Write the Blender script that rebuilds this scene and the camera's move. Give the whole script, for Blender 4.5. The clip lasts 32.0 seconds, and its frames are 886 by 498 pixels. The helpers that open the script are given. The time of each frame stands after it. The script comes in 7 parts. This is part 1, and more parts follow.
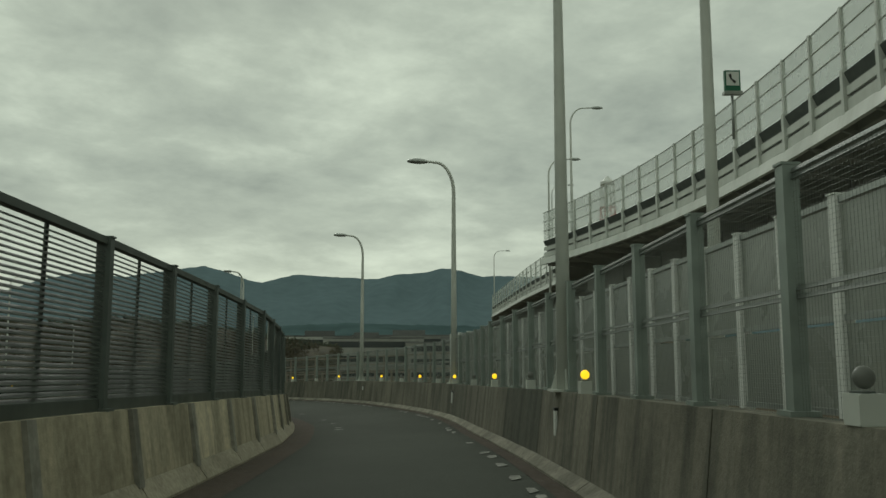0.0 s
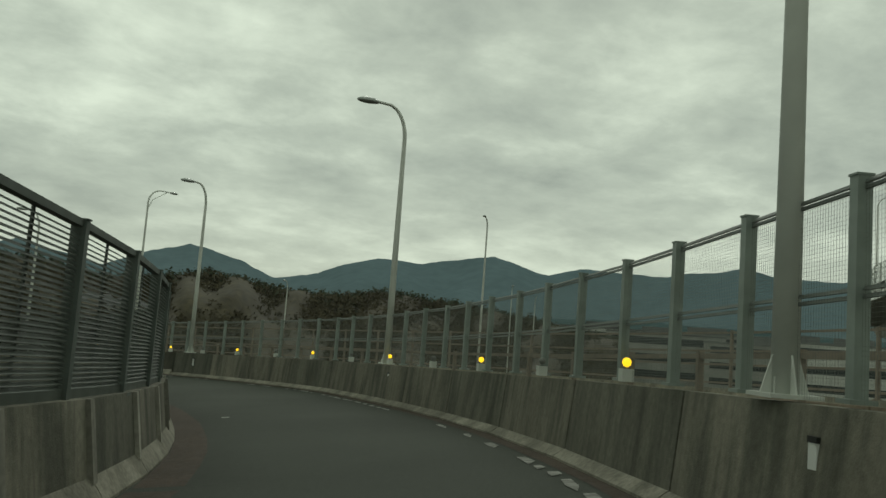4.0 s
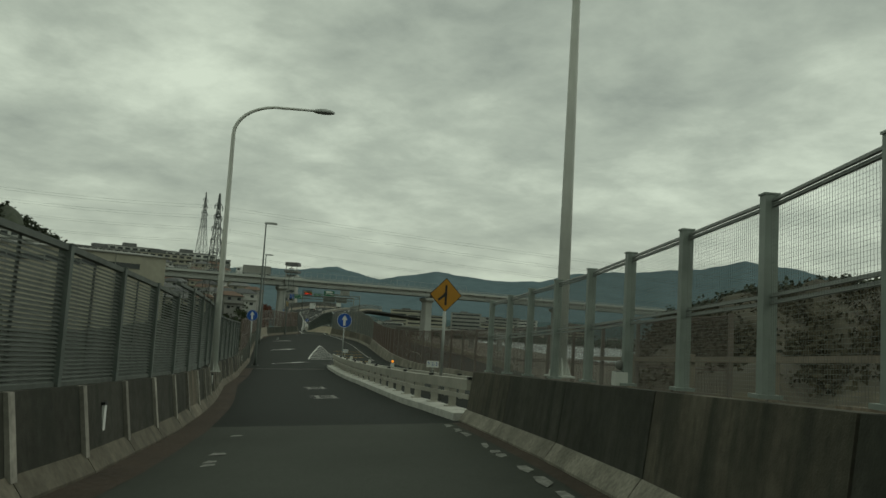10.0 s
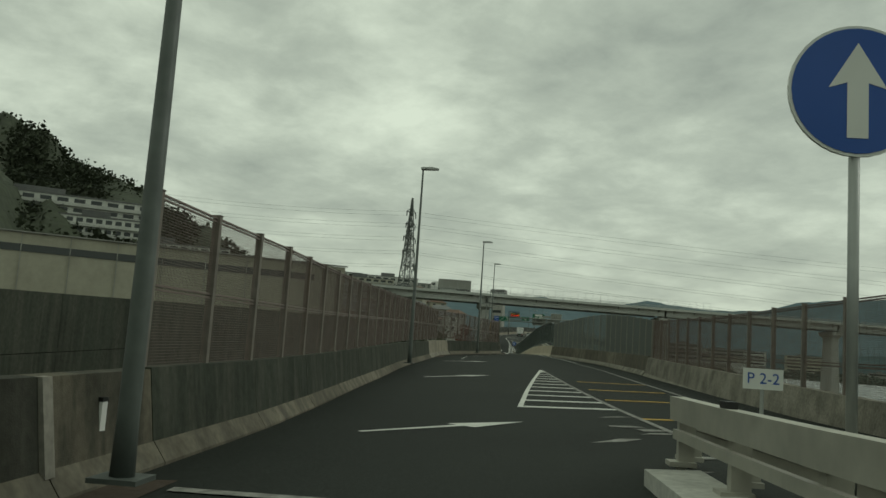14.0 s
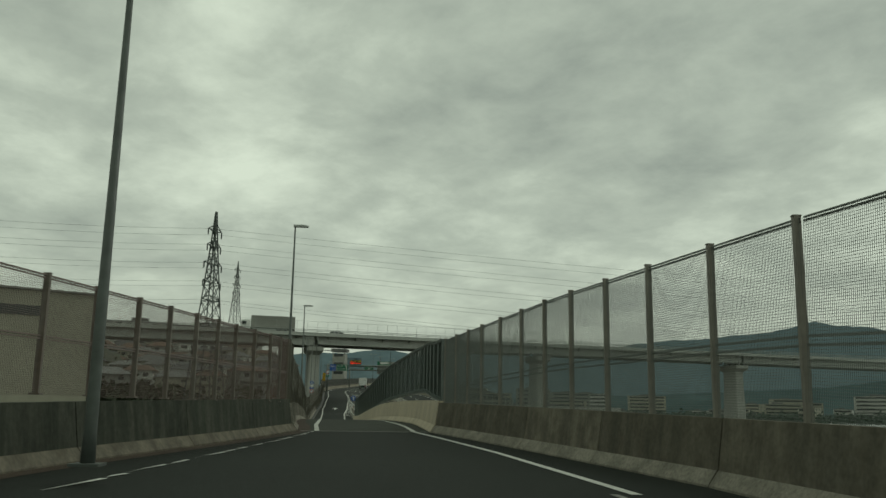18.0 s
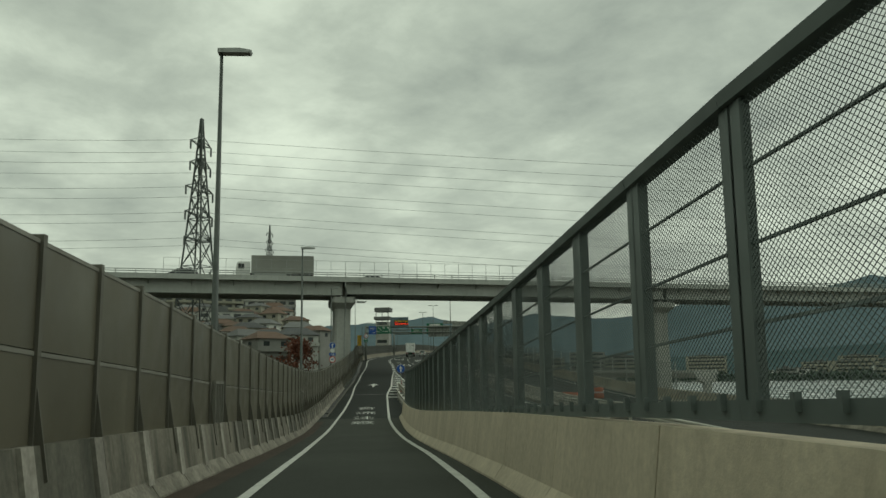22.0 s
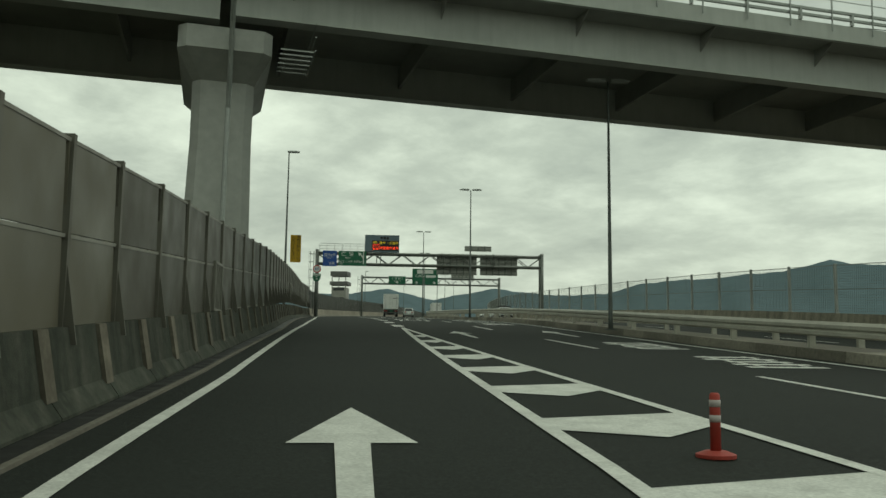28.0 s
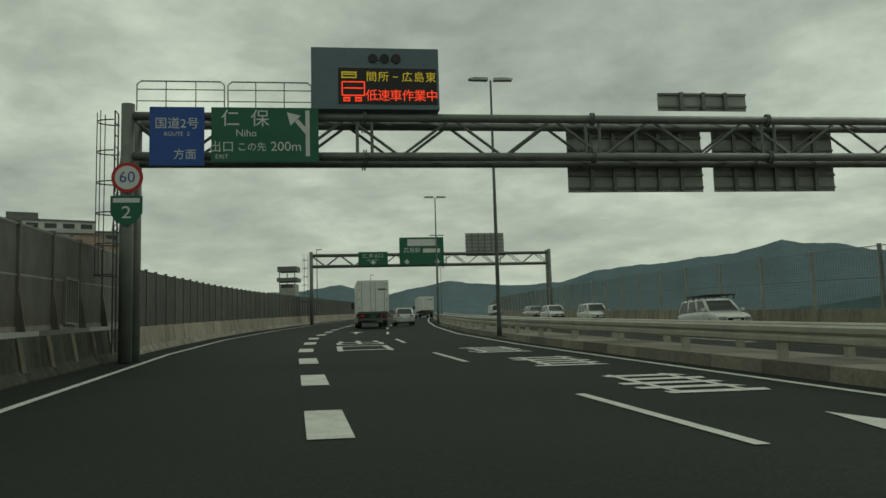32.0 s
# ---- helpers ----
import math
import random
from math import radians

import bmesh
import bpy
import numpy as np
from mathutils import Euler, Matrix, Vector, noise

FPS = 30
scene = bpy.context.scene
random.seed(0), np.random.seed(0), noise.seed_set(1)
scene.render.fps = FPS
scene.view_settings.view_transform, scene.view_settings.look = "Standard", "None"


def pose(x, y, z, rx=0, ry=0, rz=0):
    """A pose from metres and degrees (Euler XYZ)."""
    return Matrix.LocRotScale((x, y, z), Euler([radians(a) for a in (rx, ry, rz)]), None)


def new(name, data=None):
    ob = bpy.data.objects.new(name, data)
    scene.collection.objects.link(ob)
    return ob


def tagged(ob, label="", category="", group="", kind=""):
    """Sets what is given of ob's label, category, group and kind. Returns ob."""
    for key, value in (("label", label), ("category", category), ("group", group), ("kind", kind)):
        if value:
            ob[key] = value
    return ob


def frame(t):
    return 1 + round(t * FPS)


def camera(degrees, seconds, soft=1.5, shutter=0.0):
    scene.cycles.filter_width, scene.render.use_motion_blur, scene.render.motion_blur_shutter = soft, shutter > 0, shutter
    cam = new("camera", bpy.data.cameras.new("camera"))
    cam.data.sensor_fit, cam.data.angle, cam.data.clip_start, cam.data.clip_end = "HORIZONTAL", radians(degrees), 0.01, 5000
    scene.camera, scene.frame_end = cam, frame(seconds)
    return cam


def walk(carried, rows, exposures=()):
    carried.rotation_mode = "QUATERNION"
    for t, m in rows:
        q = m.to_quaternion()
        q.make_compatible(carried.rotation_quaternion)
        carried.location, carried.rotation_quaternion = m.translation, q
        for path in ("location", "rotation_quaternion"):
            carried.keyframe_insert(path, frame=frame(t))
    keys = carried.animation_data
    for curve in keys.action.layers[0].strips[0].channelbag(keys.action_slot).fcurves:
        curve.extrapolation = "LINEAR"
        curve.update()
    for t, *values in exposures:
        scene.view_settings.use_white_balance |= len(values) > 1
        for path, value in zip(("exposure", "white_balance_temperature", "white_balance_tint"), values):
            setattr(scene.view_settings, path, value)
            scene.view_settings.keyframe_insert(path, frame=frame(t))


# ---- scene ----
K_SECONDS = 32.0
# seconds, place in metres, yaw, pitch, roll in degrees
PATH = [
    (0.0, -0.00, 0.00, 0.00, -36.64, 7.05, 0.02),
    (0.5, 2.49, 3.74, -0.09, -37.03, 7.27, 0.37),
    (1.0, 5.03, 7.52, -0.19, -37.25, 7.34, 0.27),
    (1.5, 7.60, 11.28, -0.31, -36.95, 7.30, -0.14),
    (2.0, 9.97, 15.14, -0.46, -35.99, 7.19, -0.92),
    (2.5, 12.20, 18.97, -0.66, -31.99, 7.01, -1.93),
    (3.0, 14.32, 23.03, -0.80, -27.23, 6.58, -2.98),
    (3.5, 16.27, 27.26, -0.95, -22.28, 6.18, -3.70),
    (4.0, 18.01, 31.64, -1.10, -17.72, 6.04, -4.29),
    (4.5, 19.42, 36.19, -1.25, -13.03, 5.88, -4.74),
    (5.0, 20.44, 40.86, -1.42, -8.08, 5.64, -5.06),
    (5.5, 21.06, 45.63, -1.61, -3.12, 5.34, -5.25),
    (6.0, 21.21, 50.46, -1.78, 1.21, 5.33, -5.32),
    (6.5, 21.01, 55.36, -1.95, 6.12, 5.29, -5.09),
    (7.0, 20.38, 60.27, -2.12, 11.52, 5.32, -4.54),
    (7.5, 19.37, 65.14, -2.27, 16.99, 5.44, -4.18),
    (8.0, 17.88, 69.90, -2.46, 22.46, 5.54, -3.77),
    (8.5, 15.93, 74.49, -2.63, 27.85, 5.55, -3.47),
    (9.0, 13.52, 78.86, -2.83, 32.87, 5.60, -3.55),
    (9.5, 10.69, 83.02, -3.07, 37.58, 5.63, -3.57),
    (10.0, 7.41, 87.03, -3.30, 42.17, 5.63, -3.39),
    (10.5, 3.74, 90.91, -3.52, 45.93, 5.83, -3.31),
    (11.0, -0.33, 94.62, -3.74, 49.08, 5.97, -3.07),
    (11.5, -4.73, 98.23, -3.95, 52.01, 6.17, -2.89),
    (12.0, -9.35, 101.80, -4.13, 54.05, 6.31, -3.09),
    (12.5, -14.11, 105.32, -4.30, 55.07, 6.35, -3.24),
    (13.0, -18.90, 108.86, -4.49, 55.72, 6.45, -3.44),
    (13.5, -23.79, 112.39, -4.66, 56.16, 6.41, -3.84),
    (14.0, -28.67, 116.10, -4.78, 56.05, 6.84, -3.88),
    (14.5, -33.72, 119.85, -4.81, 54.41, 8.17, -3.31),
    (15.0, -38.80, 123.79, -4.77, 51.95, 9.66, -2.75),
    (15.5, -43.89, 127.94, -4.64, 49.60, 10.67, -2.14),
    (16.0, -48.99, 132.23, -4.48, 47.94, 10.93, -1.55),
    (16.5, -54.07, 136.62, -4.33, 46.94, 11.02, -1.05),
    (17.0, -59.16, 141.03, -4.19, 46.45, 11.16, -0.72),
    (17.5, -64.24, 145.40, -4.07, 46.19, 11.21, -0.65),
    (18.0, -69.25, 149.73, -3.95, 45.72, 10.83, -0.91),
    (18.5, -74.28, 153.91, -3.82, 45.47, 10.47, -0.96),
    (19.0, -79.26, 158.06, -3.69, 45.39, 9.94, -0.74),
    (19.5, -84.26, 162.10, -3.53, 45.44, 9.56, -0.32),
    (20.0, -89.26, 166.14, -3.41, 46.21, 9.77, 0.28),
    (20.5, -94.38, 170.08, -3.30, 47.14, 9.80, 0.75),
    (21.0, -99.58, 173.98, -3.20, 47.65, 9.77, 0.95),
    (21.5, -104.79, 177.94, -3.15, 48.27, 9.23, 0.77),
    (22.0, -110.11, 181.80, -3.17, 48.75, 8.68, 0.75),
    (22.5, -115.32, 185.75, -3.25, 49.22, 7.91, 0.84),
    (23.0, -120.61, 189.64, -3.41, 49.98, 7.21, 0.74),
    (23.5, -126.04, 193.49, -3.65, 51.39, 6.61, 0.38),
    (24.0, -131.65, 197.35, -3.92, 52.34, 6.28, -0.24),
    (24.5, -137.35, 201.42, -4.20, 52.29, 6.14, -0.72),
    (25.0, -143.10, 205.77, -4.42, 50.88, 6.20, -0.58),
    (25.5, -149.11, 210.14, -4.52, 48.43, 6.42, -0.05),
    (26.0, -155.22, 214.75, -4.48, 47.41, 6.45, 0.22),
    (26.5, -161.49, 219.52, -4.32, 46.83, 6.56, 0.24),
    (27.0, -167.94, 224.42, -4.04, 46.21, 6.75, 0.07),
    (27.5, -174.57, 229.47, -3.63, 45.60, 6.90, -0.26),
    (28.0, -181.47, 234.53, -3.01, 45.64, 6.96, -0.72),
    (28.5, -188.22, 239.83, -2.42, 45.73, 7.05, -0.66),
    (29.0, -194.99, 245.19, -1.92, 45.81, 7.24, -0.34),
    (29.5, -201.94, 250.50, -1.41, 45.22, 7.10, 0.21),
    (30.0, -208.80, 256.06, -0.82, 44.53, 7.11, 0.64),
    (30.5, -215.62, 261.67, -0.21, 43.64, 6.83, 1.03),
    (31.0, -222.38, 267.30, 0.26, 42.93, 6.52, 1.37),
    (31.5, -229.07, 272.94, 0.64, 42.64, 6.40, 1.54),
    (32.0, -235.78, 278.52, 1.00, 42.58, 6.50, 1.65),
]
cam = camera(55.2, K_SECONDS)
walk(cam, [(r[0], pose(r[1], r[2], r[3], 90 + r[5], r[6], r[4])) for r in PATH],
     exposures=[(0.0, -0.05, 6500, 4.0), (4.0, 0.05, 6500, 4.0), (6.0, 0.15, 6500, 4.0), (8.0, -0.1, 6500, 4.0), (10.0, -0.12, 6500, 4.0), (13.0, 0.0, 6500, 4.0), (20.0, -0.05, 6500, 4.0), (23.0, 0.2, 6500, 4.0), (25.0, 0.4, 6500, 4.0), (26.5, 0.3, 6500, 4.0), (28.0, 0.25, 6500, 4.0), (30.0, -0.15, 6500, 4.0), (32.0, -0.15, 6500, 4.0)])

# ---- the road's own line, smoothed from the drive ----
EYE = 1.32
_ref = np.array([r[1:4] for r in PATH])
for _ in range(3):
    _b = _ref.copy()
    _b[1:-1] = 0.25 * _ref[:-2] + 0.5 * _ref[1:-1] + 0.25 * _ref[2:]
    _ref = _b
_ref[:, 2] -= EYE
_d = np.diff(_ref[:, :2], axis=0)
S_ = np.concatenate([[0], np.cumsum(np.hypot(_d[:, 0], _d[:, 1]))])
NR = len(_ref)


def _tan(k):
    q = _ref[min(k + 1, NR - 1), :2] - _ref[max(k - 1, 0), :2]
    return q / np.hypot(*q)


def line_at(s):
    """Point on the road's line, heading and bank at s metres along."""
    i = int(np.clip(np.searchsorted(S_, s) - 1, 0, NR - 2))
    w = (s - S_[i]) / (S_[i + 1] - S_[i])
    p = _ref[i] * (1 - w) + _ref[i + 1] * w
    wc = min(max(w, 0), 1)
    if w < 0:
        p[2] = _ref[0][2]
    if w > 1:
        e = s - S_[-1]
        p[2] = _ref[-1][2] + 0.0425 * (e if e < 140 else 140 + 60 * (1 - math.exp((140 - e) / 60)))
    t = _tan(i) * (1 - wc) + _tan(i + 1) * wc
    t = t / np.hypot(*t)
    bank = np.interp(s, (0, 18, 46, 106, 142, 161, 181, 207), (0, 1.0, 4.8, 3.3, 3.6, 2.2, 0.8, 0))
    return p, t, bank


def at(s, lat, up=0.0):
    p, t, b = line_at(s)
    return Vector((p[0] + lat * t[1], p[1] - lat * t[0], p[2] + lat * math.tan(radians(b)) * (1 if abs(lat) < 9 else 9 / abs(lat)) + up))


def heading(s):
    t = line_at(s)[1]
    return math.degrees(math.atan2(t[1], t[0]))


def table(xs, ys):
    return lambda s: float(np.interp(s, xs, ys))


# lateral place of the barriers' feet, and of the main road's first lane line
RIGHT = table((-40, 0, 19, 28, 41, 46, 60, 66, 77, 84, 94, 102, 114), (1.85, 1.85, 1.98, 2.5, 2.6, 2.7, 2.95, 3.05, 2.3, 2.2, 2.2, 2.38, 2.37))
RIGHT2 = table((113, 150, 160, 172, 190, 206, 216, 221, 224), (8.5, 6.6, 6.2, 6.1, 5.9, 5.2, 3.6, 2.75, 2.3))
RIGHT3 = table((224, 228, 234, 240, 251, 288, 300, 320), (2.3, 2.4, 2.6, 2.4, 1.95, 2.05, 2.1, 2.2))
LEFT = table((-40, 5, 10, 14, 18, 22, 26, 30, 35, 40, 48, 56, 64, 75, 84, 94, 104, 112, 121, 133, 142, 156, 160, 165, 172, 180, 203, 209, 217, 222, 224, 228, 235, 252, 270, 288, 302, 320, 343, 350, 370, 400, 420, 440, 455, 470, 498, 530, 560, 600, 650, 700, 800, 950),
             (-2.75, -2.68, -2.45, -2.32, -2.18, -2.19, -2.16, -2.28, -2.4, -2.42, -2.4, -2.65, -2.9, -3.02, -3.25, -3.28, -3.2, -3.25, -3.35, -3.7, -3.5, -3.6, -3.85, -4.2, -4.65, -5.3, -6.3, -5.4, -3.5, -2.45, -2.2, -2.35, -2.8, -2.95, -2.75, -2.8, -3.1, -3.2, -2.9, -2.85, -3.2, -4.9, -6.1, -6.6, -6.4, -5.6, -2.9, 0.8, 5.0, 11.5, 21.0, 32.0, 57.0, 100.0))
MAIN = table((110, 215, 250, 300, 335, 373, 388, 402, 414, 435, 450, 470, 498, 530, 560, 600, 650, 700, 800, 950), (19.0, 12.0, 9.5, 6.6, 4.55, 2.1, 1.5, 0.8, 0.0, -0.85, -0.8, 0.5, 3.2, 6.9, 11.0, 17.5, 27.0, 38.0, 63.0, 106.0))
LINE_L = table((150, 203, 206, 218, 224, 230, 252, 271, 288, 302, 330, 341, 349, 376, 389, 418, 435), (-3.0, -4.4, -4.1, -2.3, -1.55, -1.75, -1.77, -1.69, -1.78, -1.9, -1.85, -2.02, -1.95, -2.4, -2.9, -4.7, -5.45))
LINE_R = table((206, 214, 224, 230, 251.6, 270, 288, 301, 330, 341, 373), (3.61, 2.9, 1.75, 1.85, 1.4, 1.64, 1.58, 1.44, 1.5, 1.99, 2.1))
SIDE_UP = table((110, 200, 240, 270, 290, 304), (-4.2, -4.5, -3.5, -1.6, -0.5, -0.15))

# ---- light ----
world = bpy.data.worlds.new("world")
scene.world = world
world.use_nodes = True
wn, wl = world.node_tree.nodes, world.node_tree.links
wn.clear()


def wnode(kind, **kw):
    n = wn.new(kind)
    for k, v in kw.items():
        n.inputs[k].default_value = v
    return n


SUN_EL, SUN_AZ = 38.0, 20.0
sky = wn.new("ShaderNodeTexSky")
sky.sky_type = "NISHITA"
sky.sun_disc = False
sky.sun_elevation, sky.sun_rotation = radians(SUN_EL), radians(SUN_AZ)
tc = wn.new("ShaderNodeTexCoord")
sep = wn.new("ShaderNodeSeparateXYZ")
wl.new(tc.outputs["Generated"], sep.inputs[0])


def wmath(op, a, b=None):
    n = wn.new("ShaderNodeMath")
    n.operation = op
    for i, v in enumerate((a, b)):
        if v is None:
            continue
        if isinstance(v, (int, float)):
            n.inputs[i].default_value = v
        else:
            wl.new(v, n.inputs[i])
    return n.outputs[0]


hz = wmath("ADD", wmath("MAXIMUM", sep.outputs[2], 0.0), 0.20)
comb = wn.new("ShaderNodeCombineXYZ")
wl.new(wmath("DIVIDE", sep.outputs[0], hz), comb.inputs[0])
wl.new(wmath("DIVIDE", sep.outputs[1], hz), comb.inputs[1])


def cloud(scale, detail, rough, seed, stretch):
    mp = wn.new("ShaderNodeMapping")
    mp.inputs["Location"].default_value = seed
    mp.inputs["Scale"].default_value = stretch
    wl.new(comb.outputs[0], mp.inputs[0])
    n = wn.new("ShaderNodeTexNoise")
    n.inputs["Scale"].default_value, n.inputs["Detail"].default_value, n.inputs["Roughness"].default_value = scale, detail, rough
    n.inputs["Distortion"].default_value = 0.15
    wl.new(mp.outputs[0], n.inputs["Vector"])
    return n.outputs["Fac"]


big = cloud(1.15, 10.0, 0.52, (3.1, 1.7, 0.0), (1.0, 1.0, 1.0))
fine = cloud(3.6, 9.0, 0.6, (7.4, 4.2, 2.0), (1.0, 1.0, 1.0))
mixv = wmath("ADD", wmath("MULTIPLY", big, 0.58), wmath("MULTIPLY", fine, 0.42))
ramp = wn.new("ShaderNodeValToRGB")
els = ramp.color_ramp.elements
els[0].position, els[0].color = 0.36, (0.29, 0.325, 0.28, 1)
els[1].position, els[1].color = 0.655, (0.66, 0.72, 0.60, 1)
mid = els.new(0.5)
mid.color = (0.425, 0.47, 0.395, 1)
wl.new(mixv, ramp.inputs[0])
# pale band low over the mountains
low = wn.new("ShaderNodeMapRange")
low.inputs["From Min"].default_value, low.inputs["From Max"].default_value = 0.02, 0.20
low.inputs["To Min"].default_value, low.inputs["To Max"].default_value = 0.42, 0.0
wl.new(sep.outputs[2], low.inputs[0])
mixc = wn.new("ShaderNodeMix")
mixc.data_type = "RGBA"
mixc.inputs[7].default_value = (0.53, 0.565, 0.465, 1)
wl.new(low.outputs[0], mixc.inputs[0])
wl.new(ramp.outputs[0], mixc.inputs[6])
bg_sky = wnode("ShaderNodeBackground", Strength=0.05)
wl.new(sky.outputs[0], bg_sky.inputs[0])
bg_cloud = wnode("ShaderNodeBackground", Strength=1.12)
wl.new(mixc.outputs[2], bg_cloud.inputs[0])
msh = wnode("ShaderNodeMixShader", Fac=0.94)
wl.new(bg_sky.outputs[0], msh.inputs[1])
wl.new(bg_cloud.outputs[0], msh.inputs[2])
wout = wn.new("ShaderNodeOutputWorld")
wl.new(msh.outputs[0], wout.inputs[0])

sun_data = bpy.data.lights.new("sun", "SUN")
sun_data.energy, sun_data.angle, sun_data.color = 0.5, radians(25), (1.0, 0.98, 0.93)
sun = new("sun", sun_data)
sun.rotation_euler = (radians(90 - SUN_EL), 0, radians(180 - SUN_AZ))


# ---- materials ----
def material(name, color, rough=0.8, metal=0.0, grain=0.0, grain_scale=8.0, stain=0.0, stain_scale=0.6, bump=0.0, bump_scale=40.0,
             streak=0.0, streak_color=(0.02, 0.022, 0.02), per_object=0.0, tint2=None, emit=None, emit_strength=0.0, spec=0.4):
    m = bpy.data.materials.new(name)
    m.use_nodes = True
    nt, ln = m.node_tree.nodes, m.node_tree.links
    b = nt["Principled BSDF"]
    b.inputs["Roughness"].default_value, b.inputs["Metallic"].default_value = rough, metal
    b.inputs["Specular IOR Level"].default_value = spec
    g = nt.new("ShaderNodeNewGeometry")
    col = nt.new("ShaderNodeRGB")
    col.outputs[0].default_value = (*color, 1)
    out = col.outputs[0]

    def noise_tex(scale, detail=5.0, stretch=(1, 1, 1)):
        mp = nt.new("ShaderNodeMapping")
        mp.inputs["Scale"].default_value = stretch
        ln.new(g.outputs["Position"], mp.inputs[0])
        n = nt.new("ShaderNodeTexNoise")
        n.inputs["Scale"].default_value, n.inputs["Detail"].default_value = scale, detail
        ln.new(mp.outputs[0], n.inputs["Vector"])
        return n.outputs["Fac"]

    def blend(kind, fac, a, c2):
        mx = nt.new("ShaderNodeMix")
        mx.data_type, mx.blend_type = "RGBA", kind
        if isinstance(fac, float):
            mx.inputs[0].default_value = fac
        else:
            ln.new(fac, mx.inputs[0])
        ln.new(a, mx.inputs[6])
        if isinstance(c2, tuple):
            mx.inputs[7].default_value = (*c2, 1)
        else:
            ln.new(c2, mx.inputs[7])
        return mx.outputs[2]

    def ranged(v, lo, hi, a, c2):
        r = nt.new("ShaderNodeMapRange")
        for k, x in zip(("From Min", "From Max", "To Min", "To Max"), (lo, hi, a, c2)):
            r.inputs[k].default_value = x
        ln.new(v, r.inputs[0])
        return r.outputs[0]

    if per_object:
        oi = nt.new("ShaderNodeObjectInfo")
        if tint2:
            r1 = ranged(oi.outputs["Random"], 0.45, 1.0, 0.0, 1.0)
            out = blend("MIX", r1, out, tint2)
        hsv = nt.new("ShaderNodeHueSaturation")
        ln.new(out, hsv.inputs["Color"])
        ln.new(ranged(oi.outputs["Random"], 0, 1, 1 - per_object, 1 + per_object), hsv.inputs["Value"])
        out = hsv.outputs[0]
    if stain:
        f = ranged(noise_tex(stain_scale), 0.38, 0.66, 0.0, stain)
        out = blend("MIX", f, out, tuple(c * 0.45 for c in color))
    if streak:
        f = ranged(noise_tex(2.6, 6.0, (1, 1, 0.10)), 0.44, 0.66, 0.0, streak)
        out = blend("MIX", f, out, streak_color)
        f2 = ranged(noise_tex(9.0, 4.0, (1, 1, 0.05)), 0.52, 0.72, 0.0, streak * 0.6)
        out = blend("MIX", f2, out, streak_color)
    if grain:
        f = ranged(noise_tex(grain_scale, 8.0), 0.25, 0.75, 1 - grain, 1 + grain)
        hsv2 = nt.new("ShaderNodeHueSaturation")
        ln.new(out, hsv2.inputs["Color"])
        ln.new(f, hsv2.inputs["Value"])
        out = hsv2.outputs[0]
        ln.new(ranged(noise_tex(grain_scale * 0.5), 0.3, 0.7, max(rough - 0.12, 0.05), min(rough + 0.1, 1.0)), b.inputs["Roughness"])
    ln.new(out, b.inputs["Base Color"])
    if bump:
        bp = nt.new("ShaderNodeBump")
        bp.inputs["Strength"].default_value, bp.inputs["Distance"].default_value = bump, 0.02
        ln.new(noise_tex(bump_scale, 6.0), bp.inputs["Height"])
        ln.new(bp.outputs[0], b.inputs["Normal"])
    if emit:
        b.inputs["Emission Color"].default_value = (*emit, 1)
        b.inputs["Emission Strength"].default_value = emit_strength
    return m


ASPHALT = material("asphalt", (0.062, 0.068, 0.057), 0.85, grain=0.35, grain_scale=60, stain=0.35, stain_scale=0.25, bump=0.35, bump_scale=120, spec=0.12)
ASPHALT_DARK = material("asphalt_dark", (0.034, 0.039, 0.034), 0.85, grain=0.3, grain_scale=60, stain=0.3, stain_scale=0.3, bump=0.35, bump_scale=120, spec=0.12)
GUTTER = material("gutter", (0.062, 0.044, 0.030), 0.9, grain=0.4, grain_scale=20, stain=0.5, stain_scale=0.8, bump=0.5, bump_scale=60)
CONCRETE = material("barrier_concrete", (0.25, 0.235, 0.19), 0.9, grain=0.2, grain_scale=14, stain=0.5, stain_scale=0.7, bump=0.3, bump_scale=50,
                    streak=0.65, streak_color=(0.05, 0.055, 0.045), per_object=0.22, tint2=(0.085, 0.087, 0.072), spec=0.15)
CONCRETE2 = material("parapet_concrete", (0.33, 0.305, 0.24), 0.9, grain=0.2, grain_scale=10, stain=0.4, stain_scale=0.5, bump=0.25, bump_scale=40, streak=0.5, streak_color=(0.09, 0.085, 0.07), per_object=0.1, spec=0.15)
JOINT = material("joint_concrete", (0.34, 0.325, 0.28), 0.9, grain=0.2, grain_scale=14, stain=0.5, stain_scale=2.5, streak=0.4, streak_color=(0.1, 0.1, 0.08), per_object=0.25, spec=0.15)
JOINT_DARK = material("joint_concrete_sooty", (0.17, 0.155, 0.12), 0.9, grain=0.2, grain_scale=14, stain=0.6, stain_scale=2.5, streak=0.5, streak_color=(0.06, 0.06, 0.05), per_object=0.25, spec=0.15)
TOE = material("toe_concrete", (0.27, 0.255, 0.21), 0.92, grain=0.3, grain_scale=18, stain=0.75, stain_scale=1.6, bump=0.5, bump_scale=40, per_object=0.15, spec=0.15)
TAN = material("tan_concrete", (0.56, 0.495, 0.37), 0.9, grain=0.14, grain_scale=12, stain=0.3, stain_scale=0.9, bump=0.2, bump_scale=50,
               streak=0.16, streak_color=(0.16, 0.13, 0.085), per_object=0.07)
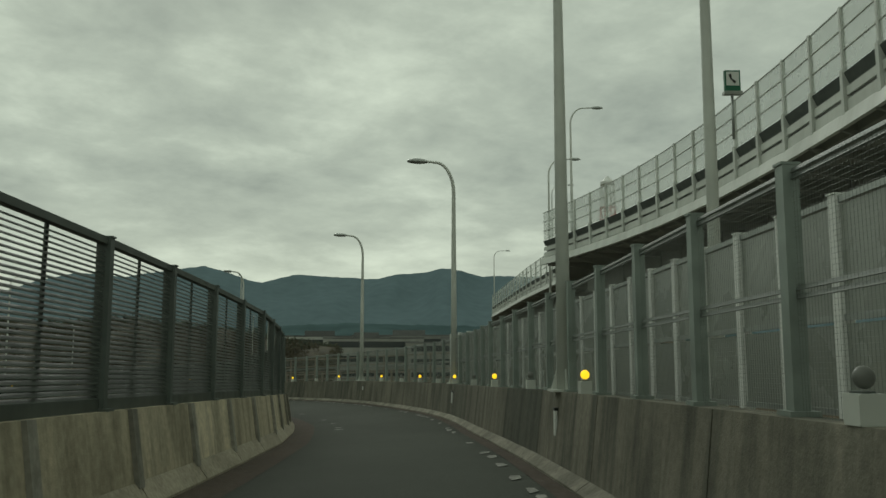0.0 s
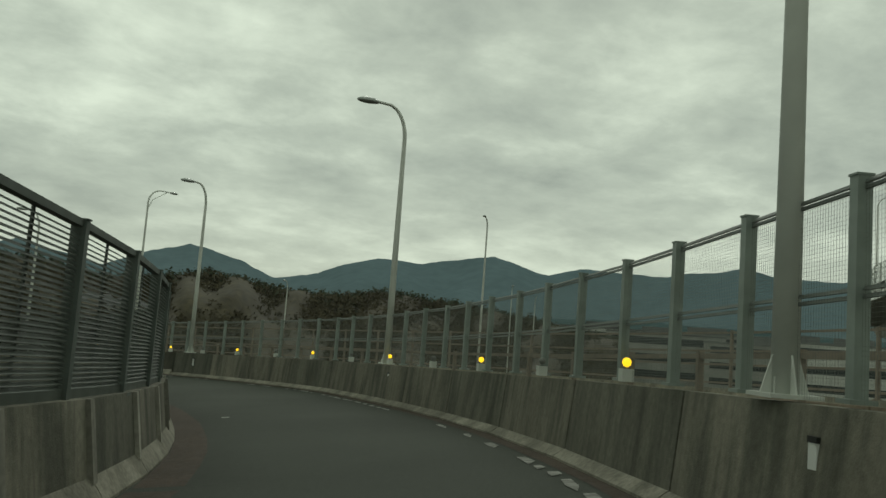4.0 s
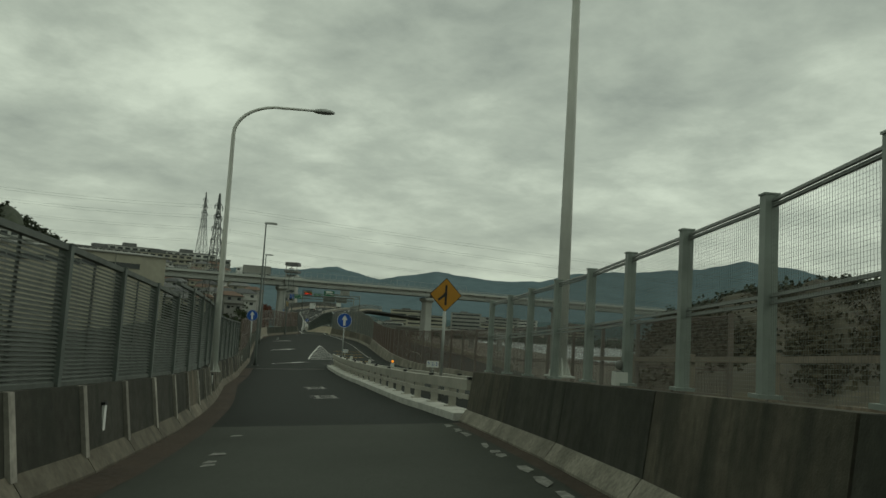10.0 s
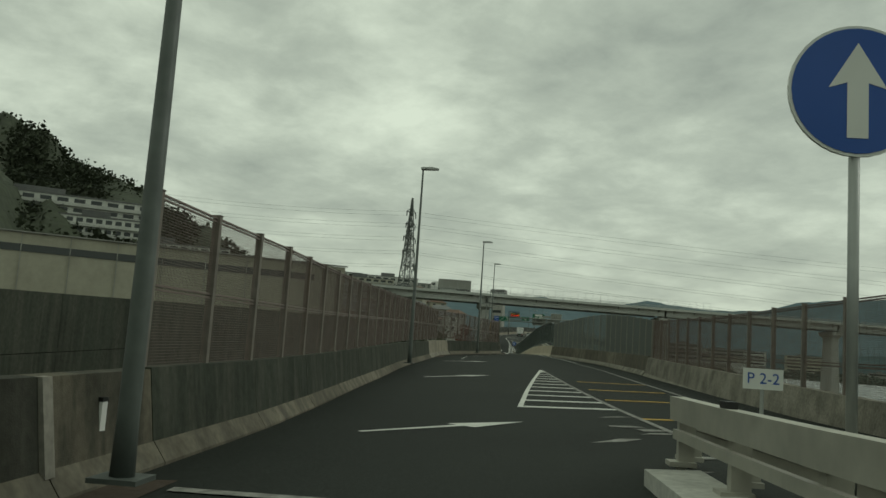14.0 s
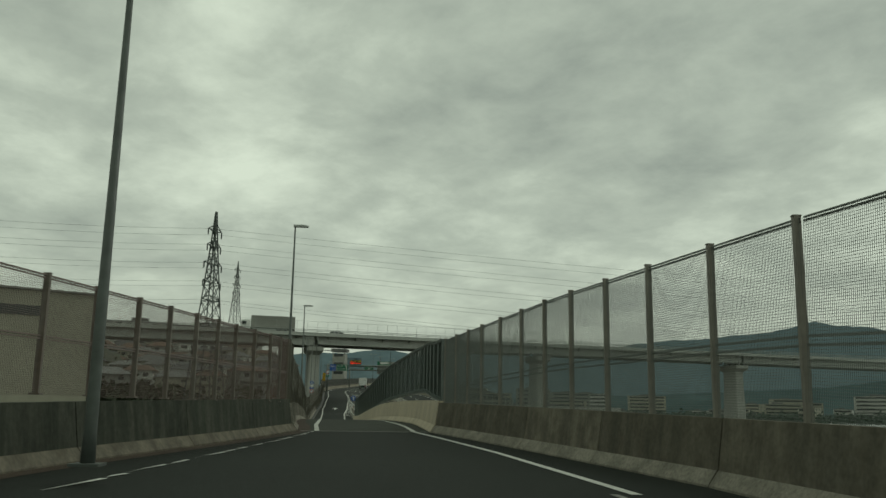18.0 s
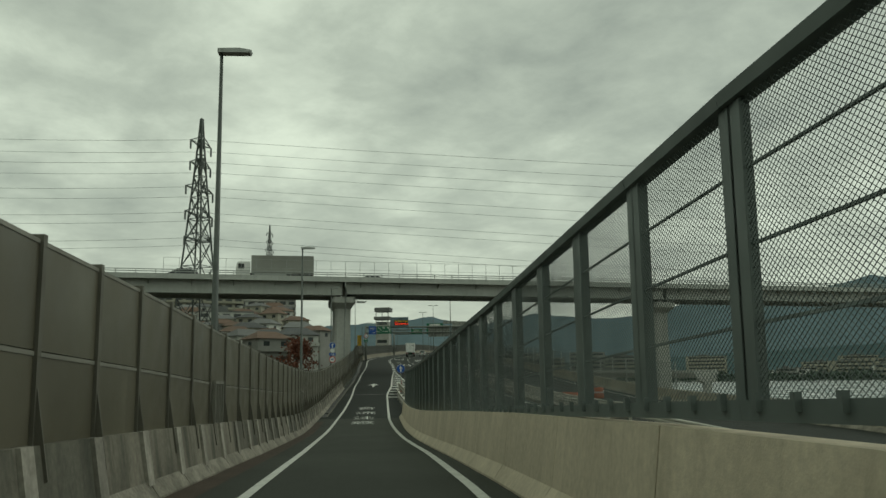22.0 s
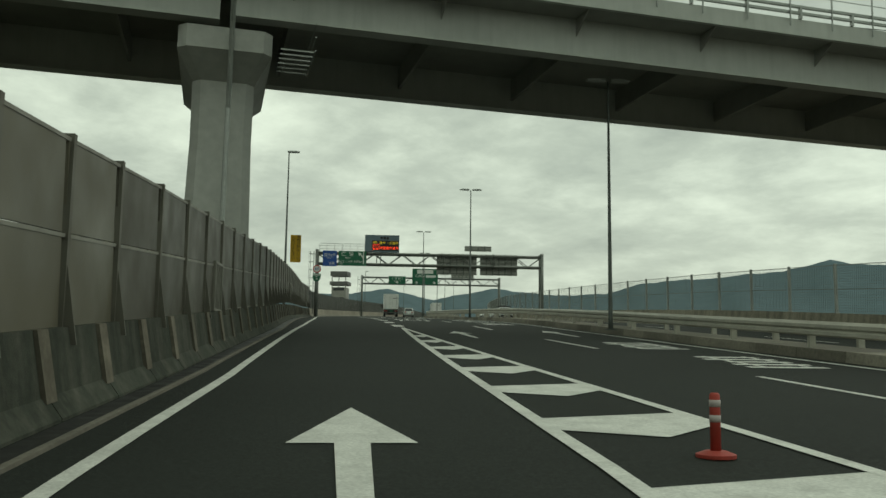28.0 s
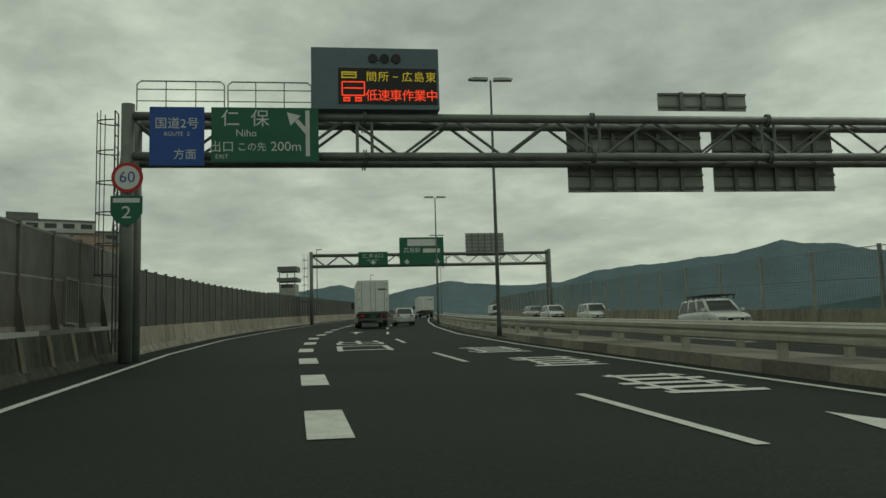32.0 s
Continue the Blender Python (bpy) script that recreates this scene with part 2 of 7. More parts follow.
PIER = material("pier_concrete", (0.42, 0.43, 0.40), 0.85, grain=0.1, grain_scale=3, stain=0.25, stain_scale=0.3, bump=0.15, bump_scale=20)
STEEL_GREEN = material("galvanised_green_steel", (0.27, 0.31, 0.28), 0.55, 0.3, grain=0.15, grain_scale=6, stain=0.3, stain_scale=2)
STEEL = material("galvanised_steel", (0.36, 0.38, 0.36), 0.45, 0.55, grain=0.12, grain_scale=5, stain=0.25, stain_scale=1.5)
STEEL_DARK = material("dark_steel", (0.10, 0.115, 0.105), 0.6, 0.2, grain=0.2, grain_scale=8, stain=0.3, stain_scale=2)
POLE = material("painted_pole", (0.60, 0.62, 0.57), 0.5, 0.0, grain=0.08, grain_scale=3, stain=0.25, stain_scale=0.8)
BROWN_STEEL = material("brown_steel", (0.25, 0.21, 0.165), 0.7, grain=0.2, grain_scale=6, stain=0.3, stain_scale=1)
MESH_WIRE = material("galvanised_wire", (0.15, 0.165, 0.15), 0.5, 0.4)
SCREEN_STEEL = material("grey_screen_steel", (0.15, 0.18, 0.168), 0.55, 0.2, grain=0.12, grain_scale=6, stain=0.3, stain_scale=1.5)
DULL_PANEL = material("dull_clear_panel", (0.27, 0.285, 0.255), 0.3, grain=0.1, grain_scale=2, stain=0.3, stain_scale=0.4, per_object=0.12)
LOUVRE_POST = material("louvre_post_steel", (0.12, 0.14, 0.125), 0.6, 0.2, grain=0.15, grain_scale=6, stain=0.35, stain_scale=2)
LOUVRE = material("louvre_aluminium", (0.105, 0.12, 0.105), 0.6, 0.2, grain=0.15, grain_scale=10, stain=0.35, stain_scale=1.2, per_object=0.08)
PANEL = material("translucent_panel", (0.11, 0.102, 0.072), 0.45, grain=0.08, grain_scale=3, stain=0.3, stain_scale=0.5, per_object=0.06)
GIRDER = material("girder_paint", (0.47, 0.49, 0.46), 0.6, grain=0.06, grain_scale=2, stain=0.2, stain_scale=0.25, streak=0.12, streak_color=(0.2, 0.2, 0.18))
# darker copy of the girder grey: shade under the decks put into the colour
GIRDER_SHADED = material("girder_underside", (0.29, 0.295, 0.27), 0.7, grain=0.1, grain_scale=2, stain=0.3, stain_scale=0.4)
WHITE_LINE = material("road_paint_white", (0.62, 0.63, 0.58), 0.75, grain=0.2, grain_scale=30, stain=0.35, stain_scale=3)
WORN_LINE = material("road_paint_worn", (0.26, 0.26, 0.235), 0.85, grain=0.4, grain_scale=14, stain=0.8, stain_scale=5)
YELLOW_LINE = material("road_paint_yellow", (0.50, 0.33, 0.06), 0.8, grain=0.3, grain_scale=20, stain=0.5, stain_scale=3)
KERB_WHITE = material("kerb_white", (0.52, 0.52, 0.47), 0.85, grain=0.2, grain_scale=12, stain=0.5, stain_scale=1.5)
WHITE = material("white_paint", (0.72, 0.73, 0.70), 0.5, grain=0.05, grain_scale=3, stain=0.15, stain_scale=1.2)
SIGN_BLUE = material("sign_blue", (0.012, 0.075, 0.33), 0.4, grain=0.05, grain_scale=4, stain=0.1, stain_scale=2)
SIGN_GREEN = material("sign_green", (0.008, 0.12, 0.06), 0.4, grain=0.05, grain_scale=4, stain=0.1, stain_scale=2)
SIGN_WHITE = material("sign_white", (0.66, 0.68, 0.64), 0.4, grain=0.05, grain_scale=4, stain=0.1, stain_scale=2)
SIGN_YELLOW = material("sign_yellow", (0.60, 0.36, 0.015), 0.45, grain=0.06, grain_scale=4, stain=0.15, stain_scale=2)
SIGN_ORANGE = material("sign_orange", (0.42, 0.20, 0.015), 0.5, grain=0.08, grain_scale=5, stain=0.2, stain_scale=2)
RAIL_PAINT = material("rail_paint", (0.42, 0.41, 0.35), 0.5, 0.1, grain=0.12, grain_scale=6, stain=0.3, stain_scale=1.2)
KERB = material("kerb_concrete", (0.22, 0.205, 0.165), 0.9, grain=0.25, grain_scale=12, stain=0.5, stain_scale=1.0, per_object=0.35)
MATRIX_GREY = material("matrix_box", (0.13, 0.18, 0.21), 0.5, grain=0.08, grain_scale=3, stain=0.2, stain_scale=0.8)
BOARD_BACK = material("board_back", (0.36, 0.37, 0.335), 0.6, 0.2, grain=0.1, grain_scale=4, stain=0.25, stain_scale=1)
BAND = material("pale_band", (0.42, 0.38, 0.36), 0.5, grain=0.1, grain_scale=20)
SIGN_RED = material("sign_red", (0.45, 0.02, 0.025), 0.45, grain=0.05, grain_scale=4)
BLACK = material("black", (0.015, 0.016, 0.015), 0.5, grain=0.1, grain_scale=6)
RUBBER_RED = material("cone_rubber", (0.35, 0.045, 0.03), 0.6, grain=0.15, grain_scale=12, stain=0.3, stain_scale=6)
LAMP_YELLOW = material("yellow_lamp", (0.9, 0.55, 0.02), 0.3, emit=(1.0, 0.62, 0.02), emit_strength=1.2)
LAMP_ORANGE = material("orange_lamp", (0.8, 0.25, 0.02), 0.3, emit=(1.0, 0.30, 0.02), emit_strength=0.9)
LAMP_OFF = material("unlit_lamp", (0.16, 0.165, 0.15), 0.4, grain=0.1, grain_scale=20)
LED_RED = material("led_red", (0.5, 0.02, 0.0), 0.4, emit=(1.0, 0.06, 0.02), emit_strength=1.0)
LED_AMBER = material("led_amber", (0.4, 0.25, 0.0), 0.4, emit=(0.55, 0.45, 0.03), emit_strength=0.5)
GROUND = material("ground_soil", (0.13, 0.115, 0.085), 0.95, grain=0.3, grain_scale=0.6, stain=0.6, stain_scale=0.03)
WATER = material("river_water", (0.22, 0.24, 0.23), 0.25, grain=0.04, grain_scale=0.2)
# distance haze is put into this blue-grey base colour
HAZY_HILL = material("far_mountain", (0.118, 0.165, 0.182), 1.0, grain=0.10, grain_scale=0.02, stain=0.12, stain_scale=0.004, spec=0.0)
# foothills carry thinner haze in their colour, a little greener
HAZY_FOOTHILL = material("near_mountain", (0.075, 0.115, 0.12), 1.0, grain=0.2, grain_scale=0.008, stain=0.4, stain_scale=0.003, spec=0.0)
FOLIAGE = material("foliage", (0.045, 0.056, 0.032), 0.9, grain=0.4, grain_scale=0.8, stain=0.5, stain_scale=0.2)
# foliage paled and blued, haze across the river put into the colour
HAZY_FOLIAGE = material("foliage_far", (0.06, 0.085, 0.065), 0.95, grain=0.3, grain_scale=0.2, stain=0.4, stain_scale=0.02)
SCRUB = material("scrub", (0.058, 0.050, 0.029), 0.95, grain=0.5, grain_scale=0.5, stain=0.6, stain_scale=0.06)
LEAF_RED = material("red_leaves", (0.13, 0.045, 0.025), 0.8, grain=0.5, grain_scale=3)
LEAF_GREEN = material("green_leaves", (0.04, 0.055, 0.02), 0.8, grain=0.5, grain_scale=3)
GLASS_DARK = material("dark_glass", (0.035, 0.042, 0.042), 0.12, grain=0.05, grain_scale=1)
CLEAR = material("clear_acrylic", (0.62, 0.66, 0.62), 0.15, grain=0.06, grain_scale=2, stain=0.1, stain_scale=0.6)
CLEAR.node_tree.nodes["Principled BSDF"].inputs["Alpha"].default_value = 0.4
WHITE_STEEL = material("white_steel", (0.62, 0.645, 0.60), 0.55, grain=0.06, grain_scale=2, stain=0.2, stain_scale=0.5, streak=0.15, streak_color=(0.25, 0.24, 0.2))
BROWN_CONC = material("brown_concrete", (0.25, 0.205, 0.155), 0.9, grain=0.2, grain_scale=8, stain=0.5, stain_scale=0.6, streak=0.5, streak_color=(0.07, 0.06, 0.045), per_object=0.15, spec=0.15)
DECK_PALE = material("pale_deck", (0.33, 0.33, 0.29), 0.9, grain=0.2, grain_scale=6, stain=0.4, stain_scale=0.4, spec=0.15)
METAL_PANEL = material("grey_metal_panel", (0.10, 0.102, 0.088), 0.5, 0.2, grain=0.08, grain_scale=4, stain=0.3, stain_scale=0.5, per_object=0.1)
WALL_WHITE = material("white_wall", (0.50, 0.51, 0.47), 0.85, grain=0.08, grain_scale=1, stain=0.25, stain_scale=0.2, per_object=0.15)
WALL_CREAM = material("cream_wall", (0.36, 0.35, 0.28), 0.85, grain=0.08, grain_scale=1, stain=0.25, stain_scale=0.2, per_object=0.15)
WALL_GREY = material("grey_wall", (0.27, 0.275, 0.25), 0.85, grain=0.08, grain_scale=1, stain=0.3, stain_scale=0.2, per_object=0.15)
ROOF_DARK = material("dark_roof_tiles", (0.07, 0.075, 0.075), 0.7, grain=0.25, grain_scale=4, stain=0.3, stain_scale=0.5, per_object=0.2)
ROOF_GREY = material("grey_roof", (0.15, 0.155, 0.15), 0.75, grain=0.2, grain_scale=3, stain=0.3, stain_scale=0.5, per_object=0.2)
ROOF_BROWN = material("brown_roof", (0.12, 0.075, 0.05), 0.75, grain=0.25, grain_scale=4, stain=0.3, stain_scale=0.5, per_object=0.2)
CAR_WHITE = material("white_car_paint", (0.62, 0.64, 0.61), 0.25, grain=0.03, grain_scale=2)
CAR_SILVER = material("pearl_car_paint", (0.46, 0.48, 0.46), 0.25, 0.2, grain=0.03, grain_scale=2)
CAR_DARK = material("dark_car_paint", (0.04, 0.045, 0.05), 0.25, grain=0.03, grain_scale=2)
LIGHT_RED = material("red_light", (0.30, 0.012, 0.012), 0.2, grain=0.05, grain_scale=5)
LIGHT_CLEAR = material("clear_light", (0.5, 0.52, 0.52), 0.15, 0.4, grain=0.05, grain_scale=5)
CONCRETE_DARK = material("sooty_concrete", (0.075, 0.075, 0.061), 0.9, grain=0.25, grain_scale=10, stain=0.6, stain_scale=0.6, bump=0.3, bump_scale=50, streak=0.8, streak_color=(0.035, 0.038, 0.03), per_object=0.25, tint2=(0.13, 0.115, 0.085), spec=0.15)
PANEL_DARK = material("sooty_panel", (0.072, 0.068, 0.050), 0.5, grain=0.08, grain_scale=3, stain=0.35, stain_scale=0.5, per_object=0.08)
ASPHALT_NEW = material("asphalt_new", (0.024, 0.028, 0.024), 0.8, grain=0.3, grain_scale=60, stain=0.3, stain_scale=0.2, bump=0.35, bump_scale=120, spec=0.12)
CONCRETE_WARM = material("warm_concrete", (0.60, 0.53, 0.39), 0.9, grain=0.2, grain_scale=12, stain=0.35, stain_scale=0.8, bump=0.25, bump_scale=45, streak=0.45, streak_color=(0.07, 0.07, 0.055), per_object=0.2, spec=0.15)
TOE_PALE = material("pale_toe_concrete", (0.40, 0.36, 0.28), 0.92, grain=0.25, grain_scale=18, stain=0.5, stain_scale=1.6, bump=0.4, bump_scale=40, per_object=0.15, spec=0.15)
CONCRETE_DARK_GREEN = material("mossy_concrete", (0.046, 0.053, 0.041), 0.92, grain=0.25, grain_scale=10, stain=0.5, stain_scale=0.6, bump=0.3, bump_scale=50, streak=0.5, streak_color=(0.10, 0.10, 0.08), per_object=0.12, spec=0.15)
NOISE_STEEL = material("noise_post_steel", (0.135, 0.13, 0.105), 0.6, 0.2, grain=0.12, grain_scale=6, stain=0.35, stain_scale=1.5)
NOISE_RAIL = material("noise_rail_aluminium", (0.24, 0.235, 0.20), 0.55, 0.3, grain=0.12, grain_scale=6, stain=0.3, stain_scale=1.5)
RUSTY_STEEL = material("weathered_post_steel", (0.20, 0.18, 0.155), 0.65, 0.2, grain=0.2, grain_scale=6, stain=0.4, stain_scale=1.2, streak=0.35, streak_color=(0.13, 0.07, 0.045))
WARM_STEEL = material("warm_grey_steel", (0.25, 0.24, 0.205), 0.6, 0.25, grain=0.15, grain_scale=6, stain=0.35, stain_scale=1.2, streak=0.2, streak_color=(0.13, 0.08, 0.05))
MESH_RUST = material("rusty_wire", (0.13, 0.10, 0.085), 0.7, 0.2, grain=0.2, grain_scale=6)
DRUM_ORANGE = material("drum_orange", (0.42, 0.10, 0.035), 0.6, grain=0.1, grain_scale=8, stain=0.3, stain_scale=3)
GANTRY_STEEL = material("gantry_steel", (0.19, 0.205, 0.185), 0.55, 0.3, grain=0.12, grain_scale=5, stain=0.3, stain_scale=1.5)
BARK = material("bark", (0.10, 0.08, 0.06), 0.9, grain=0.3, grain_scale=10)


# ---- mesh helpers ----
def box(bm, x0, x1, y0, y1, z0, z1):
    v = [bm.verts.new(p) for p in ((x0, y0, z0), (x1, y0, z0), (x1, y1, z0), (x0, y1, z0), (x0, y0, z1), (x1, y0, z1), (x1, y1, z1), (x0, y1, z1))]
    for q in ((0, 3, 2, 1), (4, 5, 6, 7), (0, 1, 5, 4), (1, 2, 6, 5), (2, 3, 7, 6), (3, 0, 4, 7)):
        bm.faces.new([v[i] for i in q])


def tube(bm, pts, radii, sides=8, caps=True):
    """A round bar along the points, with a radius at each."""
    rings = []
    n = len(pts)
    pts = [Vector(p) for p in pts]
    for i, p in enumerate(pts):
        d = (pts[min(i + 1, n - 1)] - pts[max(i - 1, 0)]).normalized()
        a = d.orthogonal().normalized() if i == 0 else (a - d * a.dot(d)).normalized()
        b = d.cross(a)
        r = radii[i] if isinstance(radii, (list, tuple)) else radii
        rings.append([bm.verts.new(p + (a * math.cos(6.28318 * k / sides) + b * math.sin(6.28318 * k / sides)) * r) for k in range(sides)])
    for r0, r1 in zip(rings, rings[1:]):
        for k in range(sides):
            bm.faces.new((r0[k], r0[(k + 1) % sides], r1[(k + 1) % sides], r1[k]))
    if caps:
        bm.faces.new(rings[0][::-1])
        bm.faces.new(rings[-1])


def bar(bm, a, b, r, sides=4):
    tube(bm, [a, b], r, sides)


def prism(bm, outline, x0, x1, axis="x"):
    """An outline in (y, z) drawn out along x."""
    p0 = [bm.verts.new((x0, y, z)) for y, z in outline]
    p1 = [bm.verts.new((x1, y, z)) for y, z in outline]
    n = len(outline)
    for i in range(n):
        bm.faces.new((p0[i], p0[(i + 1) % n], p1[(i + 1) % n], p1[i]))
    bm.faces.new(p0[::-1])
    bm.faces.new(p1)


def disc(bm, r, y0, y1, n=28, cx=0.0, cz=0.0, hole=0.0):
    """A round plate facing -y, centred in x and z."""
    o = [(cx + r * math.cos(6.28318 * i / n), cz + r * math.sin(6.28318 * i / n)) for i in range(n)]
    a = [bm.verts.new((x, y0, z)) for x, z in o]
    b = [bm.verts.new((x, y1, z)) for x, z in o]
    for i in range(n):
        bm.faces.new((a[i], a[(i + 1) % n], b[(i + 1) % n], b[i]))
    if hole:
        h = [(cx + hole * math.cos(6.28318 * i / n), cz + hole * math.sin(6.28318 * i / n)) for i in range(n)]
        ha = [bm.verts.new((x, y0, z)) for x, z in h]
        hb = [bm.verts.new((x, y1, z)) for x, z in h]
        for i in range(n):
            j = (i + 1) % n
            bm.faces.new((a[i], ha[i], ha[j], a[j]))
            bm.faces.new((b[i], b[j], hb[j], hb[i]))
            bm.faces.new((ha[i], hb[i], hb[j], ha[j]))
    else:
        bm.faces.new(a)
        bm.faces.new(b[::-1])


def plate(bm, outline, y0, y1):
    """A flat plate with an outline in (x, z), facing -y."""
    a = [bm.verts.new((x, y0, z)) for x, z in outline]
    b = [bm.verts.new((x, y1, z)) for x, z in outline]
    n = len(outline)
    bm.faces.new(a)
    bm.faces.new(b[::-1])
    for i in range(n):
        bm.faces.new((a[i], b[i], b[(i + 1) % n], a[(i + 1) % n]))


def mesh_of(bm, name, mat, smooth=False):
    bmesh.ops.recalc_face_normals(bm, faces=bm.faces)
    me = bpy.data.meshes.new(name)
    bm.to_mesh(me)
    bm.free()
    me.materials.append(mat)
    if smooth:
        for p in me.polygons:
            p.use_smooth = True
    return me


def part(name, bm, mat, parent=None, label="", smooth=False, m=None):
    me = bm if isinstance(bm, bpy.types.Mesh) else mesh_of(bm, name, mat, smooth)
    ob = new(name, me)
    if parent:
        ob.parent = parent
    if m is not None:
        ob.matrix_basis = m
    if label:
        tagged(ob, label)
    return ob


def thing(name, label, category, m=None, group="", kind=""):
    ob = new(name)
    ob.empty_display_size = 0.2
    if m is not None:
        ob.matrix_basis = m
    return tagged(ob, label, category, group, kind)


def stand(s, lat, up=0.0, turn=0.0):
    """Pose on the road at s, lat: x along the road, y to its left, z up."""
    p = at(s, lat, up)
    return pose(*p, 0, 0, heading(s) + turn)


def span(a, b, length):
    """Pose that lays a piece of that length along x from a to b."""
    a, b = Vector(a), Vector(b)
    d = b - a
    x = d.normalized()
    y = Vector((0, 0, 1)).cross(x).normalized()
    z = x.cross(y)
    m = Matrix((x, y, z)).transposed().to_4x4()
    m = Matrix.Translation(a) @ m @ Matrix.Diagonal((d.length / length, 1, 1, 1))
    return m


def ribbon(name, s0, s1, left, right, up, mat, step=3.0, thick=0.0, parent=None, label="", cross=None):
    """A strip of the road's surface between two lateral lines; cross: how many strips across."""
    bm = bmesh.new()
    n = max(1, int(round((s1 - s0) / step)))
    nc = cross or 1
    rows = []
    for i in range(n + 1):
        s = s0 + (s1 - s0) * i / n
        l = left(s) if callable(left) else left
        r = right(s) if callable(right) else right
        h = up(s) if callable(up) else up
        rows.append([bm.verts.new(at(s, l + (r - l) * k / nc, h)) for k in range(nc + 1)])
    for a, b in zip(rows, rows[1:]):
        for k in range(nc):
            bm.faces.new((a[k], b[k], b[k + 1], a[k + 1]))
    if thick:
        geom = bmesh.ops.extrude_face_region(bm, geom=bm.faces[:])
        for v in [e for e in geom["geom"] if isinstance(e, bmesh.types.BMVert)]:
            v.co.z -= thick
    return part(name, bm, mat, parent, label)


# ---- ground, river and far hills ----
def ground_sheet():
    bm = bmesh.new()
    n = 40
    rows = []
    for i in range(n + 1):
        row = []
        for j in range(n + 1):
            x = -4200 + 8400 * i / n
            y = -3900 + 8600 * j / n
            row.append(bm.verts.new((x, y, -11.0)))
        rows.append(row)
    for i in range(n):
        for j in range(n):
            bm.faces.new((rows[i][j], rows[i + 1][j], rows[i + 1][j + 1], rows[i][j + 1]))
    tagged(part("ground", bm, GROUND), "flat brown lowland of river and town", "ground", kind="structure")


ground_sheet()


def ridge(name, mat, dist, depth, peaks, label, base=-11.0, rough=1.0, seed=0, step=0.25, fold=1.0, cx=-60.0, cy=110.0):
    """A mountain range round the place: heading in degrees left of north and height angle of its peaks."""
    bm = bmesh.new()
    az = [p[0] for p in peaks]
    el = [p[1] for p in peaks]
    rows = []
    n = int((az[-1] - az[0]) / step)
    m = 10
    for i in range(n + 1):
        a = az[0] + (az[-1] - az[0]) * i / n
        e = float(np.interp(a, az, el))
        col = []
        for j in range(m + 1):
            f = j / m
            d = dist - depth * (1 - f)
            h = (dist * math.tan(radians(e)) + 11) * (f ** 1.25)
            h += rough * depth * 0.05 * noise.noise(Vector((a * 0.35, f * 3, seed))) * math.sin(f * 3.14159) 
            h += rough * dist * 0.0022 * noise.noise(Vector((a * 1.6, f * 5, seed + 3))) * f
            h += rough * dist * 0.0009 * noise.noise(Vector((a * 5.0, f * 9, seed + 5))) * f
            d += depth * 0.25 * fold * noise.noise(Vector((a * 0.5, f * 2.0, seed + 9)))
            col.append(bm.verts.new((cx - d * math.sin(radians(a)), cy + d * math.cos(radians(a)), base + max(h, 0 if j else 0))))
        rows.append(col)
    for a, b in zip(rows, rows[1:]):
        for j in range(m):
            bm.faces.new((a[j], b[j], b[j + 1], a[j + 1]))
    tagged(part(name, bm, mat, smooth=True), label, "mountain", kind="structure")


HILL_W = ((56, 0.3), (64, 2.0), (69.8, 5.0), (74.3, 7.2), (76.4, 8.3), (79.4, 9.1), (81.3, 10.5), (84.5, 11.0), (95, 11.6), (110, 10), (130, 6))
HILL_E = ((-32, 0.4), (-28, 1.0), (-24.5, 1.6), (-20, 2.2), (-15, 2.6), (-12, 2.2), (-8, 2.2), (-3, 3.0), (0, 2.5), (4, 2.0), (7, 2.8), (11, 2.9), (16, 2.9), (20, 2.3), (25, 0.6))
# both backdrop ranges get their haze from colour alone
ridge("backdrop_mountain", HAZY_HILL, 4000, 1500,
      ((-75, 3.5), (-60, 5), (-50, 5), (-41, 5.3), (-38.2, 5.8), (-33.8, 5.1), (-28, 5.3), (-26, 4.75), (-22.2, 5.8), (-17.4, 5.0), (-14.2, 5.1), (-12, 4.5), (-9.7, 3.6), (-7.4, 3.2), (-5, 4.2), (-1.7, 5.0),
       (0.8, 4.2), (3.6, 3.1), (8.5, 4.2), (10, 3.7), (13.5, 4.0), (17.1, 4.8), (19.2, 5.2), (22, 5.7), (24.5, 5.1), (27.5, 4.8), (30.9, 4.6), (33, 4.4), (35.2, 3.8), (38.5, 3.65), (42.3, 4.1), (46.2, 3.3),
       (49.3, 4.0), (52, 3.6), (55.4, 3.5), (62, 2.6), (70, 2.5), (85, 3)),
      "forested mountains far behind the town, haze in their blue-grey colour", seed=2, rough=0.5, fold=0.3)
ridge("backdrop_foothills", HAZY_FOOTHILL, 2300, 900,
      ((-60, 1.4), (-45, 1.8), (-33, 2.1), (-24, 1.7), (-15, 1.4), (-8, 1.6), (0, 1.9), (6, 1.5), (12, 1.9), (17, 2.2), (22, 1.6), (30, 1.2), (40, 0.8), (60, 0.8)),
      "foothills below the mountains, haze in their blue-green colour", seed=7, rough=0.6, fold=0.3)
ridge("near_hill", FOLIAGE, 420, 240, HILL_W, "wooded dark green hillside behind the ramp", seed=4, rough=1.6, step=0.5, cx=-17.0, cy=105.0)

# ---- the carriageways ----
def road(name, label, *args, **kw):
    tagged(ribbon(name, *args, **kw), label, "road", kind="structure")


